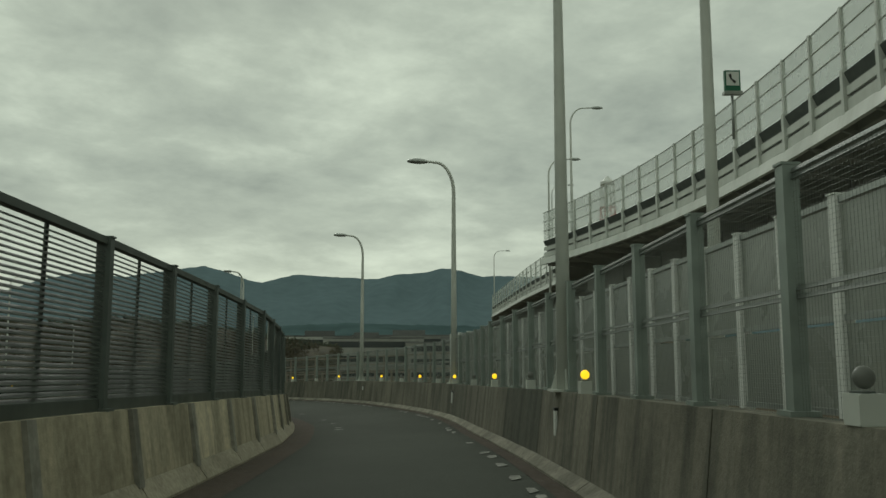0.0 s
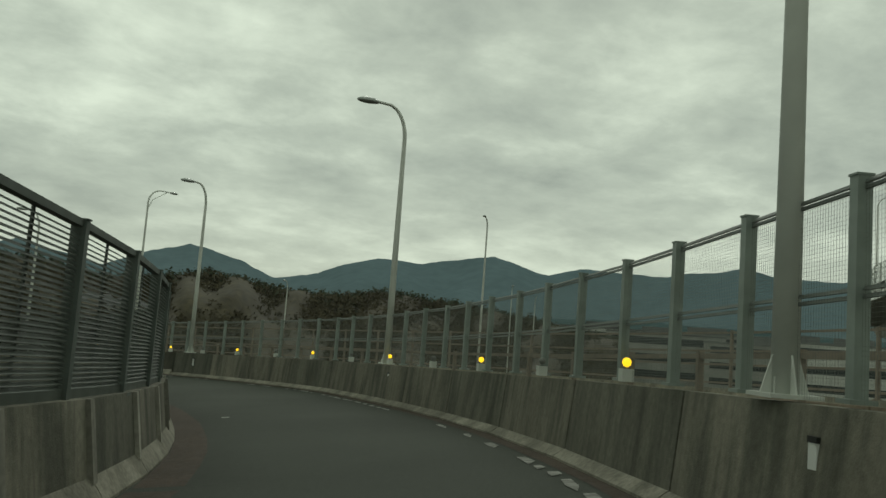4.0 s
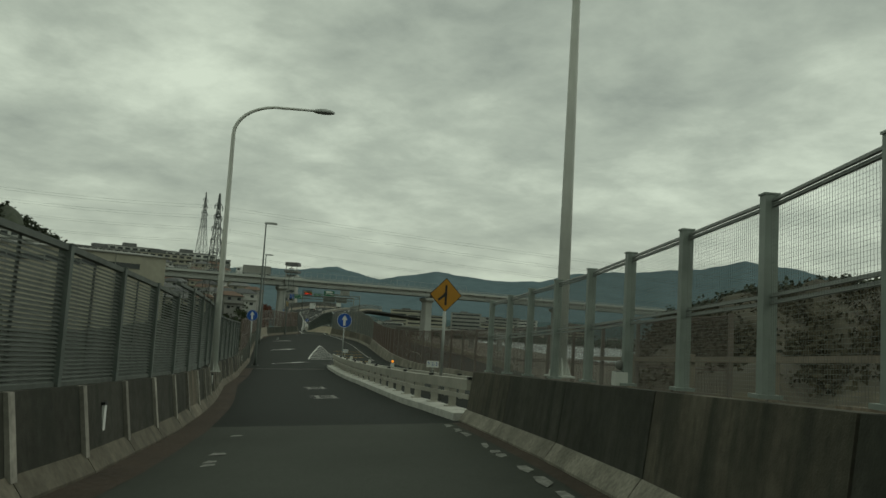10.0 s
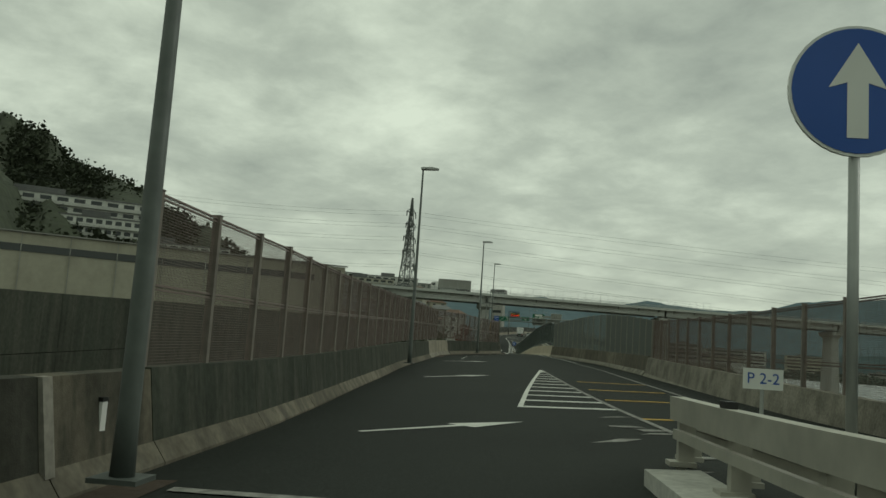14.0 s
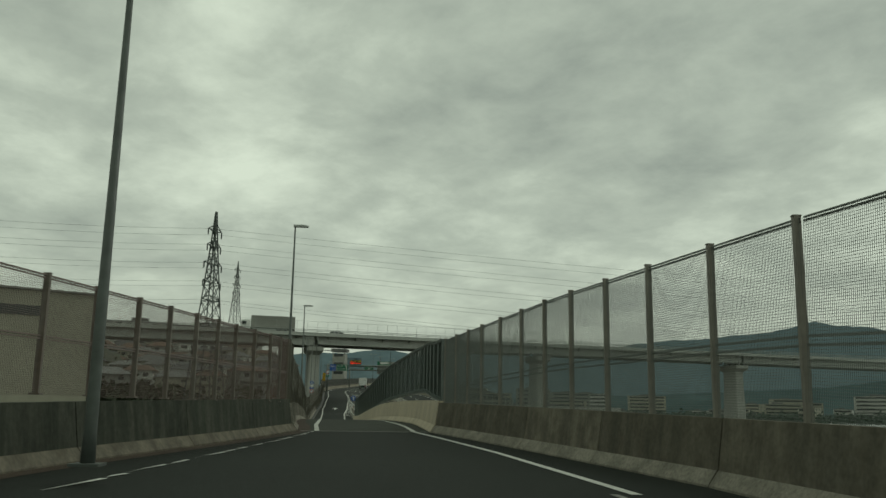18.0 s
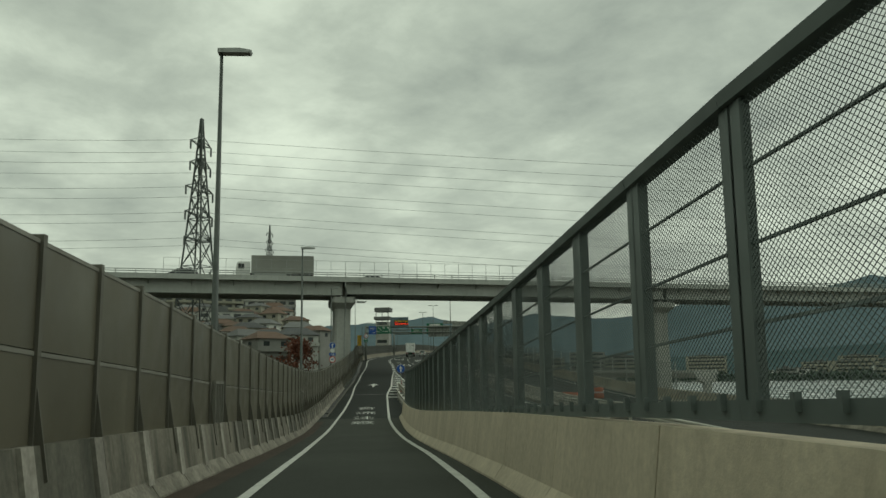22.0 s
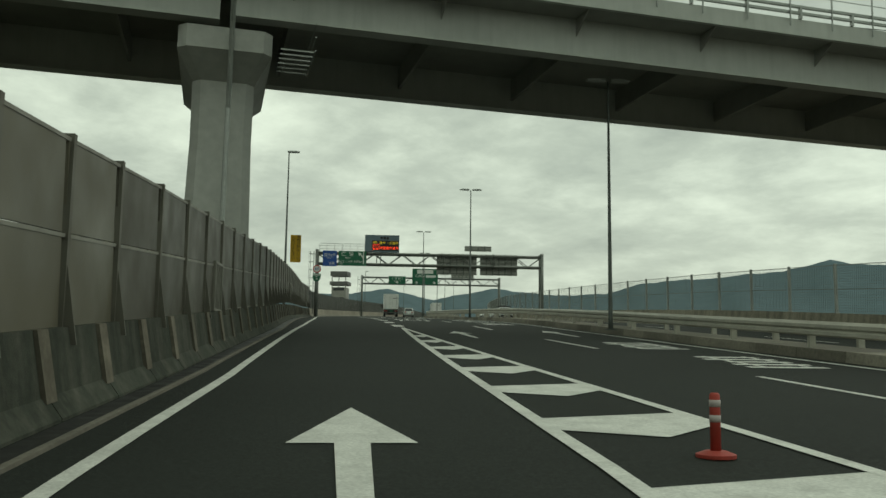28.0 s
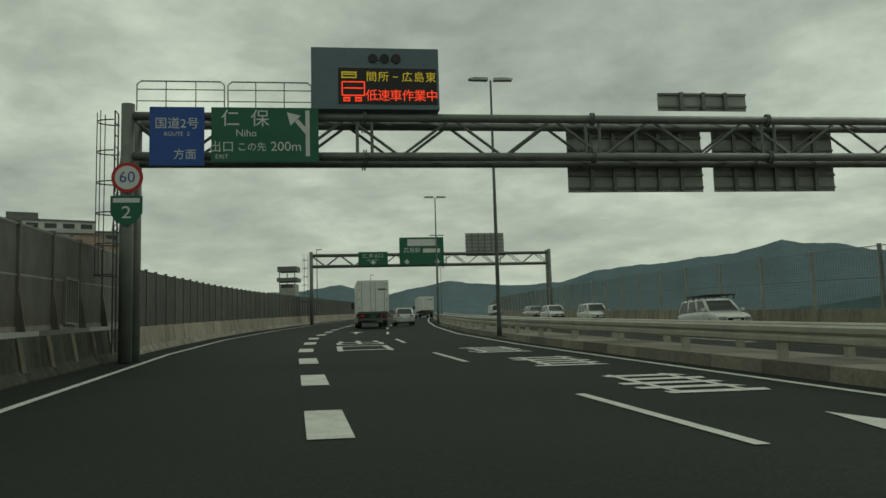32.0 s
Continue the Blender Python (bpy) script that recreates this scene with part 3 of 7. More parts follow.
road("road_ramp", "dark grey asphalt of the curved one-lane ramp", -40, 113, lambda s: LEFT(s) - 0.1, lambda s: RIGHT(s) + 0.1, 0.0, ASPHALT, 2.5, 0.9, cross=2)
road("road_merge", "dark grey asphalt where two ramps join", 113, 224, lambda s: LEFT(s) - 0.1, lambda s: RIGHT2(s) + 0.1, 0.0, ASPHALT_NEW, 2.5, 0.9, cross=3)
road("road_descent", "dark asphalt of the ramp running down to the expressway", 224, 303, lambda s: LEFT(s) - 0.1, lambda s: RIGHT3(s) + 0.1, 0.0, ASPHALT, 2.5, 0.9, cross=2)
road("road_expressway", "wide dark asphalt expressway", 303, 950, lambda s: LEFT(s) - 0.1, lambda s: MAIN(s) + 20.5, 0.0, ASPHALT_NEW, 4.0, 0.9, cross=4)
road("road_expressway_side", "expressway lanes below the descending ramp", 115, 303.2, lambda s: max(RIGHT3(s) + 0.7 if s > 224 else RIGHT2(s) + 1.2, MAIN(s) - 3), lambda s: MAIN(s) + 20.5, SIDE_UP, ASPHALT_DARK, 4.0, 0.6, cross=4)
road("road_adjacent_far", "grey asphalt of the neighbouring carriageway", 40, 112, lambda s: RIGHT(s) + 0.7, lambda s: RIGHT(s) + 11.5, -0.5, ASPHALT, 4.0, 0.9, cross=2)
road("road_adjacent", "pale concrete deck of the neighbouring carriageway", -40, 40, lambda s: RIGHT(s) + 0.7, lambda s: RIGHT(s) + 11.5, -0.5, DECK_PALE, 4.0, 0.9, cross=2)


# ---- concrete barriers ----
def barrier(name, label, s0, s1, foot, side, height, block, mat, toe_mat, toe_h=0.24, pilaster=0.0, up=0.0, cap_mat=None):
    """Barrier of cast blocks; side +1 stands right of the road."""
    root = thing(name, label, "barrier", kind="structure")
    g = 0.012

    def out(pts):
        return [(-y * side, z) for y, z in pts]

    bm = bmesh.new()
    prism(bm, out([(0.16, toe_h), (0.27, height), (0.52, height), (0.60, -0.3), (0.16, -0.3)]), g, block - g)
    body = mesh_of(bm, "wall_block", mat)
    bm = bmesh.new()
    prism(bm, out([(0.0, 0.0), (0.0, 0.035), (0.152, toe_h + 0.01), (0.152, -0.3), (0.0, -0.3)]), g, block - g)
    toe = mesh_of(bm, "toe", toe_mat)
    cap = None
    if pilaster:
        bm = bmesh.new()
        prism(bm, out([(0.10, toe_h * 0.8), (0.225, height + 0.004), (0.30, height + 0.004), (0.30, toe_h)]), -pilaster / 2, pilaster / 2)
        cap = mesh_of(bm, "pilaster", cap_mat or JOINT)
    n = max(1, int(round((s1 - s0) / block)))
    for i in range(n):
        a, b = s0 + (s1 - s0) * i / n, s0 + (s1 - s0) * (i + 1) / n
        ua = up(a) if callable(up) else up
        ub = up(b) if callable(up) else up
        m = span(at(a, foot(a), ua), at(b, foot(b), ub), block)
        part("wall_block", body, None, root, m=m)
        part("toe", toe, None, root, m=m)
        if cap:
            part("pilaster", cap, None, root, m=m)
    return root


barrier("wall_left", "stained concrete barrier along the ramp's inner side", -36, 27, LEFT, -1, 0.98, 2.25, CONCRETE_WARM, TOE_PALE, pilaster=0.16)
barrier("wall_left_curve", "streaked grey concrete barrier along the ramp's curve", 27, 88, LEFT, -1, 0.98, 2.25, CONCRETE, TOE, pilaster=0.16)
barrier("wall_left_sooty", "dark sooty concrete barrier along the merge's start", 88, 151, LEFT, -1, 1.03, 2.25, CONCRETE_DARK, JOINT_DARK, pilaster=0.16)
barrier("wall_right", "dark water-stained concrete barrier along the outer side", -36, 79, RIGHT, 1, 1.06, 3.5, CONCRETE, TOE, toe_h=0.13)
barrier("wall_right_sooty", "nearly black sooty concrete barrier on the outer curve", 79, 113.5, RIGHT, 1, 1.06, 3.5, CONCRETE_DARK, TOE)
barrier("wall_left_merge", "dark grey concrete barrier along the merge", 151, 195, LEFT, -1, 1.05, 4.0, CONCRETE_DARK_GREEN, JOINT_DARK)
barrier("wall_left_pale", "pale greenish concrete barrier at the merge's end", 195, 206, LEFT, -1, 1.05, 3.6, CONCRETE2, TOE)
barrier("wall_left_crest", "dark concrete barrier before the ramp's crest", 206, 223.9, LEFT, -1, 1.05, 4.0, CONCRETE_DARK_GREEN, JOINT_DARK)
barrier("wall_right_merge", "grey-brown concrete barrier outside the joining ramp", 113.5, 186, RIGHT2, 1, 1.02, 4.0, TOE, TOE, up=table((113, 150, 165, 186), (-0.75, -0.6, -0.3, -0.08)))
barrier("wall_right_crest", "dark brown-grey concrete barrier before the crest", 186, 223.9, RIGHT2, 1, 1.02, 4.0, JOINT_DARK, TOE)
barrier("wall_left_descent", "concrete barrier with pilasters below tan noise panels", 224, 338, LEFT, -1, 0.92, 2.05, CONCRETE, TOE, pilaster=0.3)
barrier("wall_left_expressway", "dark concrete barrier with pilasters below noise panels", 338, 434, LEFT, -1, 0.92, 2.05, CONCRETE_DARK_GREEN, CONCRETE_DARK_GREEN, pilaster=0.3, cap_mat=JOINT_DARK)
barrier("wall_left_far", "pale concrete barrier along the expressway's bend", 434, 700, LEFT, -1, 0.95, 6.0, CONCRETE2, TOE)
barrier("wall_right_descent", "clean tan concrete barrier below a grey mesh screen", 224, 303.6, RIGHT3, 1, 1.07, 3.6, TAN, TAN)
barrier("wall_far_side", "grey concrete barrier across the expressway", 225, 640, lambda s: MAIN(s) + 19.3, 1, 1.0, 8.0, CONCRETE2, TOE, up=lambda s: SIDE_UP(s) if s < 304 else 0.0)
barrier("wall_adjacent", "concrete parapet beside the neighbouring carriageway", -36, 112, lambda s: RIGHT(s) + 11.5, 1, 1.0, 5.0, CONCRETE2, TOE, up=-0.5)

barrier("wall_neighbour", "brownish concrete parapet of the neighbouring carriageway", 41, 112, lambda s: RIGHT(s) + 2.0, 1, 0.75, 4.0, BROWN_CONC, BROWN_CONC, up=-0.5)
barrier("wall_neighbour_inner", "brownish concrete parapet inside the neighbouring road", -20, 112, lambda s: RIGHT(s) + 7.5, 1, 0.9, 5.0, BROWN_CONC, BROWN_CONC, up=-0.5)
# ---- fences ----
def post_mesh(h, mat, w=0.09, d=0.10, name="post"):
    bm = bmesh.new()
    box(bm, -w / 2, w / 2, -d / 2, d / 2, 0, h)
    box(bm, -w * 0.9, w * 0.9, -d * 0.9, d * 0.9, 0, 0.03)
    box(bm, -w * 0.55, w * 0.55, -d * 0.6, d * 0.6, h, h + 0.015)
    return mesh_of(bm, name, mat)


def wire_panel(length, h, pitch_x, pitch_z, r, mat, rails=(), name="mesh_panel"):
    verts, faces = [], []

    def wire(a, b, rr, ax):
        k = len(verts)
        if ax == "x":
            off = ((0, rr), (-rr, -rr), (rr, -rr))
            for q in (a, b):
                for o in off:
                    verts.append((q[0], q[1] + o[0], q[2] + o[1]))
        else:
            off = ((0, rr), (-rr, -rr), (rr, -rr))
            for q in (a, b):
                for o in off:
                    verts.append((q[0] + o[0], q[1] + o[1], q[2]))
        for i in range(3):
            j = (i + 1) % 3
            faces.append((k + i, k + j, k + 3 + j, k + 3 + i))

    for i in range(int(h / pitch_z) + 1):
        wire((0, 0, i * pitch_z), (length, 0, i * pitch_z), r, "x")
    for i in range(int(length / pitch_x) + 1):
        wire((i * pitch_x, r * 2, 0), (i * pitch_x, r * 2, h), r, "z")
    for z in rails:
        wire((0, -0.01, z), (length, -0.01, z), 0.014, "x")
    me = bpy.data.meshes.new(name)
    me.from_pydata(verts, [], faces)
    me.materials.append(mat)
    return me


def paced(ks, ss, k0, k1):
    """Places of posts by their number, from a few known ones."""
    return [float(np.interp(k, ks, ss)) for k in range(k0, k1 + 1)]


def run(name, label, s0, s1, lat, base, spacing, post, panel=None, panel_names=("mesh_panel",), category="fence", first=0, extra=(), marks=None):
    root = thing(name, label, category, kind="structure" if name.startswith("fence_") else "")
    n = max(1, int(round((s1 - s0) / spacing)))
    marks = marks or [s0 + (s1 - s0) * i / n for i in range(n + 1)]
    n = len(marks) - 1
    for i, s in enumerate(marks):
        if i >= first:
            part(post.name, post, None, root, m=stand(s, lat(s), base(s)))
        if i < n:
            e = marks[i + 1]
            m = span(at(s, lat(s), base(s)), at(e, lat(e), base(e)), spacing)
            for pn in ([panel] if panel else []) + list(extra):
                part(pn.name.split(".")[0], pn, None, root, m=m)
    return root


def louvre_panel(length, h):
    bm = bmesh.new()
    n = 30
    for i in range(n):
        z = 0.14 + (h - 0.22) * i / (n - 1)
        prism(bm, [(-0.026, z - 0.022), (0.026, z + 0.012), (0.028, z + 0.018), (-0.026, z - 0.015)], 0.05, length - 0.05)
    box(bm, 0.05, length - 0.05, -0.03, 0.03, 0.0, 0.12)
    box(bm, 0.05, length - 0.05, -0.045, 0.045, h - 0.02, h + 0.05)
    box(bm, length / 2 - 0.025, length / 2 + 0.025, 0.031, 0.05, 0.1, h)
    return mesh_of(bm, "louvre_panel", LOUVRE)


LOUVRE_MARKS = paced((-18, 0, 1, 4, 5, 9, 10, 14, 25, 27, 33, 37, 49, 54, 58), (-36.0, 8.52, 10.68, 17.5, 19.7, 29.1, 31.4, 40.0, 65.8, 70.6, 85.1, 94.8, 126.7, 138.7, 147.4), -18, 58)
POST_LOUVRE = post_mesh(1.7, LOUVRE_POST, 0.11, 0.14)
run("fence_left", "grey-green louvred metal screen on the barrier", -36, 147, lambda s: LEFT(s) - 0.4, lambda s: 0.98, 2.25, POST_LOUVRE, louvre_panel(2.25, 1.65),
    marks=LOUVRE_MARKS[:63])
POST_TALL = post_mesh(1.95, LOUVRE_POST, 0.11, 0.14)
run("fence_left_tall", "taller grey-green louvred metal screen before the merge", 113, 147.4, lambda s: LEFT(s) - 0.4, table((113, 118, 126.7, 132, 137, 143, 147.5), (0.99, 1.06, 1.14, 1.06, 1.03, 1.0, 0.95)), 2.25, POST_TALL, louvre_panel(2.25, 1.9), first=1,
    marks=LOUVRE_MARKS[62:])

MESH_A = wire_panel(1.65, 1.42, 0.036, 0.03, 0.0008, MESH_WIRE, (0.68, 0.73, 1.38, 1.42))
POST_A = post_mesh(1.46, STEEL_GREEN, 0.10, 0.10)
run("fence_right", "green galvanised wire mesh fence on the outer barrier", -36, 112.5, lambda s: RIGHT(s) + 0.4, lambda s: 1.06, 1.65, POST_A, MESH_A,
    marks=paced((-25, 0, 15, 20, 41, 53, 67), (-36.0, 4.82, 29.0, 36.95, 70.0, 89.9, 112.6), -25, 67))

MESH_L = wire_panel(2.0, 2.05, 0.045, 0.035, 0.0026, MESH_RUST, (0.95, 1.0, 2.0, 2.05))
POST_L = post_mesh(2.08, RUSTY_STEEL, 0.10, 0.10)
run("fence_left_merge", "wire mesh fence along the merge's inner barrier", 151, 223.6, lambda s: LEFT(s) - 0.4, table((151, 185, 209, 218, 224), (1.0, 1.15, 1.18, 1.0, 0.95)), 2.0, POST_L, MESH_L,
    marks=paced((-28, -19, 0, 2, 4, 6, 8, 10), (151.0, 169.3, 209.54, 212.74, 215.58, 218.2, 221.3, 223.7), -28, 10))
MESH_B = wire_panel(2.8, 3.0, 0.045, 0.04, 0.0027, MESH_WIRE, (1.3, 1.42, 2.95, 3.0))
POST_B = post_mesh(3.04, WARM_STEEL, 0.085, 0.10)
run("fence_right_merge", "tall wire mesh fence outside the joining ramp", 185, 223.7, lambda s: RIGHT2(s) + 0.4, table((185, 195, 206, 214, 219, 223.6), (-0.24, 0.3, 0.75, 0.6, 0.36, 0.15)), 2.8, POST_B, MESH_B,
    marks=paced((-8, 0, 1, 2, 4, 6, 8, 11), (185.4, 205.14, 207.44, 209.5, 213.1, 216.3, 219.6, 223.6), -8, 11))
MESH_B2 = wire_panel(2.4, 2.4, 0.05, 0.04, 0.0027, MESH_RUST, (1.1, 1.16, 2.35, 2.4))
POST_B2 = post_mesh(2.44, RUSTY_STEEL, 0.085, 0.10)
run("fence_right_joining", "brown-posted wire mesh fence along the joining ramp", 114, 185, lambda s: RIGHT2(s) + 0.4, table((113, 150, 170, 185), (-0.1, 0.0, 0.07, 0.36)), 2.4, POST_B2, MESH_B2)
# neighbouring carriageway: tall translucent screen, then brown fences
POST_N = post_mesh(2.3, WHITE, 0.13, 0.13)
bm = bmesh.new()
box(bm, 0.08, 1.52, -0.015, 0.015, 0.35, 1.12)
box(bm, 0.08, 1.52, -0.015, 0.015, 1.2, 2.2)
NPAN = mesh_of(bm, "clear_panel", DULL_PANEL)


def rail_piece(length, z, h, mat, t=0.035):
    bm = bmesh.new()
    box(bm, 0.0, length, -t, t, z, z + h)
    return mesh_of(bm, "rail", mat)


NPR = [rail_piece(1.6, z, 0.06, STEEL) for z in (0.3, 1.15, 2.22)]
run("fence_screen", "pale steel posts with dull clear panels beside the ramp", -8.24, 34.32, lambda s: RIGHT(s) + 2.1, lambda s: 0.6, 1.6, POST_N, NPAN, extra=NPR,
    marks=[7.44 + 1.12 * k for k in range(-14, 25)])
POST_F = post_mesh(1.9, BROWN_STEEL, 0.09, 0.09)
RAILS_F = [rail_piece(2.4, z, 0.07, BROWN_STEEL, 0.03) for z in (0.15, 0.75, 1.2, 1.8)]
MESH_F = wire_panel(2.4, 1.85, 0.12, 0.10, 0.003, MESH_WIRE)
run("fence_neighbour", "brown steel fence along the neighbouring carriageway", 41, 112, lambda s: RIGHT(s) + 2.3, lambda s: -0.5, 2.4, POST_F, extra=RAILS_F)
run("fence_neighbour_far", "brown steel mesh fence on the far parapet", -36, 112, lambda s: RIGHT(s) + 11.9, lambda s: 0.5, 2.4, POST_F, MESH_F, extra=RAILS_F)


def tan_panels(mat):
    ms = []
    for z0, z1 in ((0.12, 1.20), (1.26, 2.30)):
        bm = bmesh.new()
        box(bm, 0.06, 1.99, -0.03, 0.02, z0, z1)
        ms.append(mesh_of(bm, "noise_panel", mat))
    ms += [rail_piece(2.05, 1.20, 0.045, NOISE_RAIL, 0.04), rail_piece(2.05, 2.30, 0.045, NOISE_RAIL, 0.04), rail_piece(2.05, 0.0, 0.12, NOISE_RAIL, 0.035)]
    return ms


bm = bmesh.new()
box(bm, -0.05, 0.05, -0.07, 0.07, 0, 2.40)
prism(bm, [(-0.07, 0.0), (-0.22, 0.0), (-0.07, 0.9)], -0.012, 0.012)
NPOST = mesh_of(bm, "post", NOISE_STEEL)
NOISE_UP = table((222, 228, 235, 246, 254, 266, 280, 294, 345, 372, 390, 434), (0.7, 0.66, 0.8, 0.72, 0.58, 0.48, 0.62, 0.72, 0.72, 0.92, 1.05, 1.05))
run("noise_barrier", "tan translucent noise barrier panels in steel frames", 224.2, 347.05, lambda s: LEFT(s) - 0.4, NOISE_UP, 2.05, NPOST, category="noise barrier", extra=tan_panels(PANEL),
    marks=paced((0, 2, 7, 15, 21, 28, 31, 36, 41, 61), (224.2, 227.96, 238.6, 255.0, 265.9, 280.6, 286.5, 295.6, 306.1, 347.05), 0, 61))
run("noise_barrier", "dark noise barrier panels in steel frames", 347.05, 434, lambda s: LEFT(s) - 0.4, NOISE_UP, 2.05, NPOST, category="noise barrier", first=1, extra=tan_panels(PANEL_DARK),
    marks=paced((0, 14, 20, 35), (347.05, 381.9, 396.5, 434.0), 0, 35))
def access_grille(s0):
    """A framed service opening with upright bars, set before the lower panel."""
    root = thing("access_grille", "pale framed service grille in the noise barrier", "grille", stand(s0, LEFT(s0) - 0.34, NOISE_UP(s0)), group="service grilles")
    bm = bmesh.new()
    for x0, x1, z0, z1 in ((-0.55, -0.49, 0.1, 1.3), (0.49, 0.55, 0.1, 1.3), (-0.49, 0.49, 0.1, 0.16), (-0.49, 0.49, 1.24, 1.3)):
        box(bm, x0, x1, -0.05, 0.02, z0, z1)
    part("frame", bm, NOISE_RAIL, root)
    for k in range(4):
        bm = bmesh.new()
        box(bm, -0.32 + k * 0.2, -0.28 + k * 0.2, -0.035, 0.005, 0.16, 1.24)
        part("bar", bm, NOISE_RAIL, root)
    bm = bmesh.new()
    box(bm, -0.49, 0.49, 0.01, 0.03, 0.16, 1.24)
    part("backing", bm, STEEL_DARK, root)


for s in (238.4, 264.9, 290.5, 323.0, 356.3, 392.8, 428.0):
    access_grille(s)
bm = bmesh.new()
rib = [(0.04 + 1.92 * i / 36, (-0.03, -0.03, 0.0, 0.0)[i % 4]) for i in range(37)]
lo = [bm.verts.new((x, y, 0.0)) for x, y in rib] + [bm.verts.new((1.96, 0.03, 0.0)), bm.verts.new((0.04, 0.03, 0.0))]
hi = [bm.verts.new((v.co.x, v.co.y, 2.1)) for v in lo]
for i in range(len(lo)):
    j = (i + 1) % len(lo)
    bm.faces.new((lo[i], lo[j], hi[j], hi[i]))
bm.faces.new(hi)
bm.faces.new(lo[::-1])
METAL = mesh_of(bm, "metal_panel", METAL_PANEL)
POST_M = post_mesh(2.15, STEEL_DARK, 0.09, 0.12)
run("metal_noise_barrier", "grey ribbed metal noise barrier along the expressway", 434.6, 640, lambda s: LEFT(s) - 0.4, lambda s: 0.95, 2.0, POST_M, METAL, category="noise barrier")



def diamond_panel(length, h, pitch, slope, r, mat, rails=()):
    """Expanded mesh: wires crossing on the slant."""
    vs, fs = [], []

    def wire(a, b, rr):
        k = len(vs)
        for q in (a, b):
            vs.extend(((q[0], q[1], q[2] + rr), (q[0], q[1] - rr, q[2] - rr), (q[0], q[1] + rr, q[2] - rr)))
        for i in range(3):
            j = (i + 1) % 3
            fs.append((k + i, k + j, k + 3 + j, k + 3 + i))

    n = int((h + length * slope) / pitch) + 1
    for i in range(n):
        c = -length * slope + i * pitch
        x0, x1 = max(0.0, -c / slope), min(length, (h - c) / slope)
        if x1 > x0:
            wire((x0, 0, c + slope * x0), (x1, 0, c + slope * x1), r)
            wire((length - x0, 0.003, c + slope * x0), (length - x1, 0.003, c + slope * x1), r)
    for z in rails:
        wire((0, -0.012, z), (length, -0.012, z), 0.012)
    me = bpy.data.meshes.new("mesh_panel")
    me.from_pydata(vs, [], fs)
    me.materials.append(mat)
    return me


MESH_C = diamond_panel(1.85, 1.95, 0.04, 0.7, 0.0026, SCREEN_STEEL, (0.5, 1.0, 1.5))
bm = bmesh.new()
box(bm, -0.16, 0.16, -0.02, 0.02, 0.0, 1.98)
box(bm, -0.02, 0.02, -0.12, 0.02, 0.0, 1.98)
POST_C = mesh_of(bm, "post", SCREEN_STEEL)
bm = bmesh.new()
prism(bm, [(-0.10, 1.96), (0.06, 1.96), (0.08, 2.05), (-0.12, 2.03)], 0.0, 1.85)
CAP_C = mesh_of(bm, "cap_rail", SCREEN_STEEL)
bm = bmesh.new()
box(bm, 0.0, 1.85, -0.06, 0.06, -0.10, 0.03)
for k in range(4):
    box(bm, 0.2 + k * 0.46, 0.25 + k * 0.46, 0.055, 0.10, -0.04, 0.07)
SILL_C = mesh_of(bm, "sill_rail", SCREEN_STEEL)
run("mesh_screen", "dark grey diamond mesh screen with broad posts", 224.1, 303.4, lambda s: RIGHT3(s) + 0.4, table((222, 226, 228, 231, 236, 251, 262, 275, 303), (1.15, 1.2, 1.3, 1.48, 1.52, 1.26, 1.08, 1.0, 1.05)), 1.85, POST_C, MESH_C, category="fence", extra=(CAP_C, SILL_C),
    marks=paced((-3, 12, 16, 24, 30, 41), (224.1, 251.6, 260.1, 275.9, 287.6, 303.4), -3, 41))
MESH_D = wire_panel(4.0, 2.2, 0.15, 0.12, 0.004, MESH_WIRE, (1.1, 2.2))
POST_D = post_mesh(2.25, STEEL, 0.10, 0.12)
run("fence_far_side", "wire mesh fence on the expressway's far barrier", 316, 640, lambda s: MAIN(s) + 19.7, lambda s: 1.0, 4.0, POST_D, MESH_D)


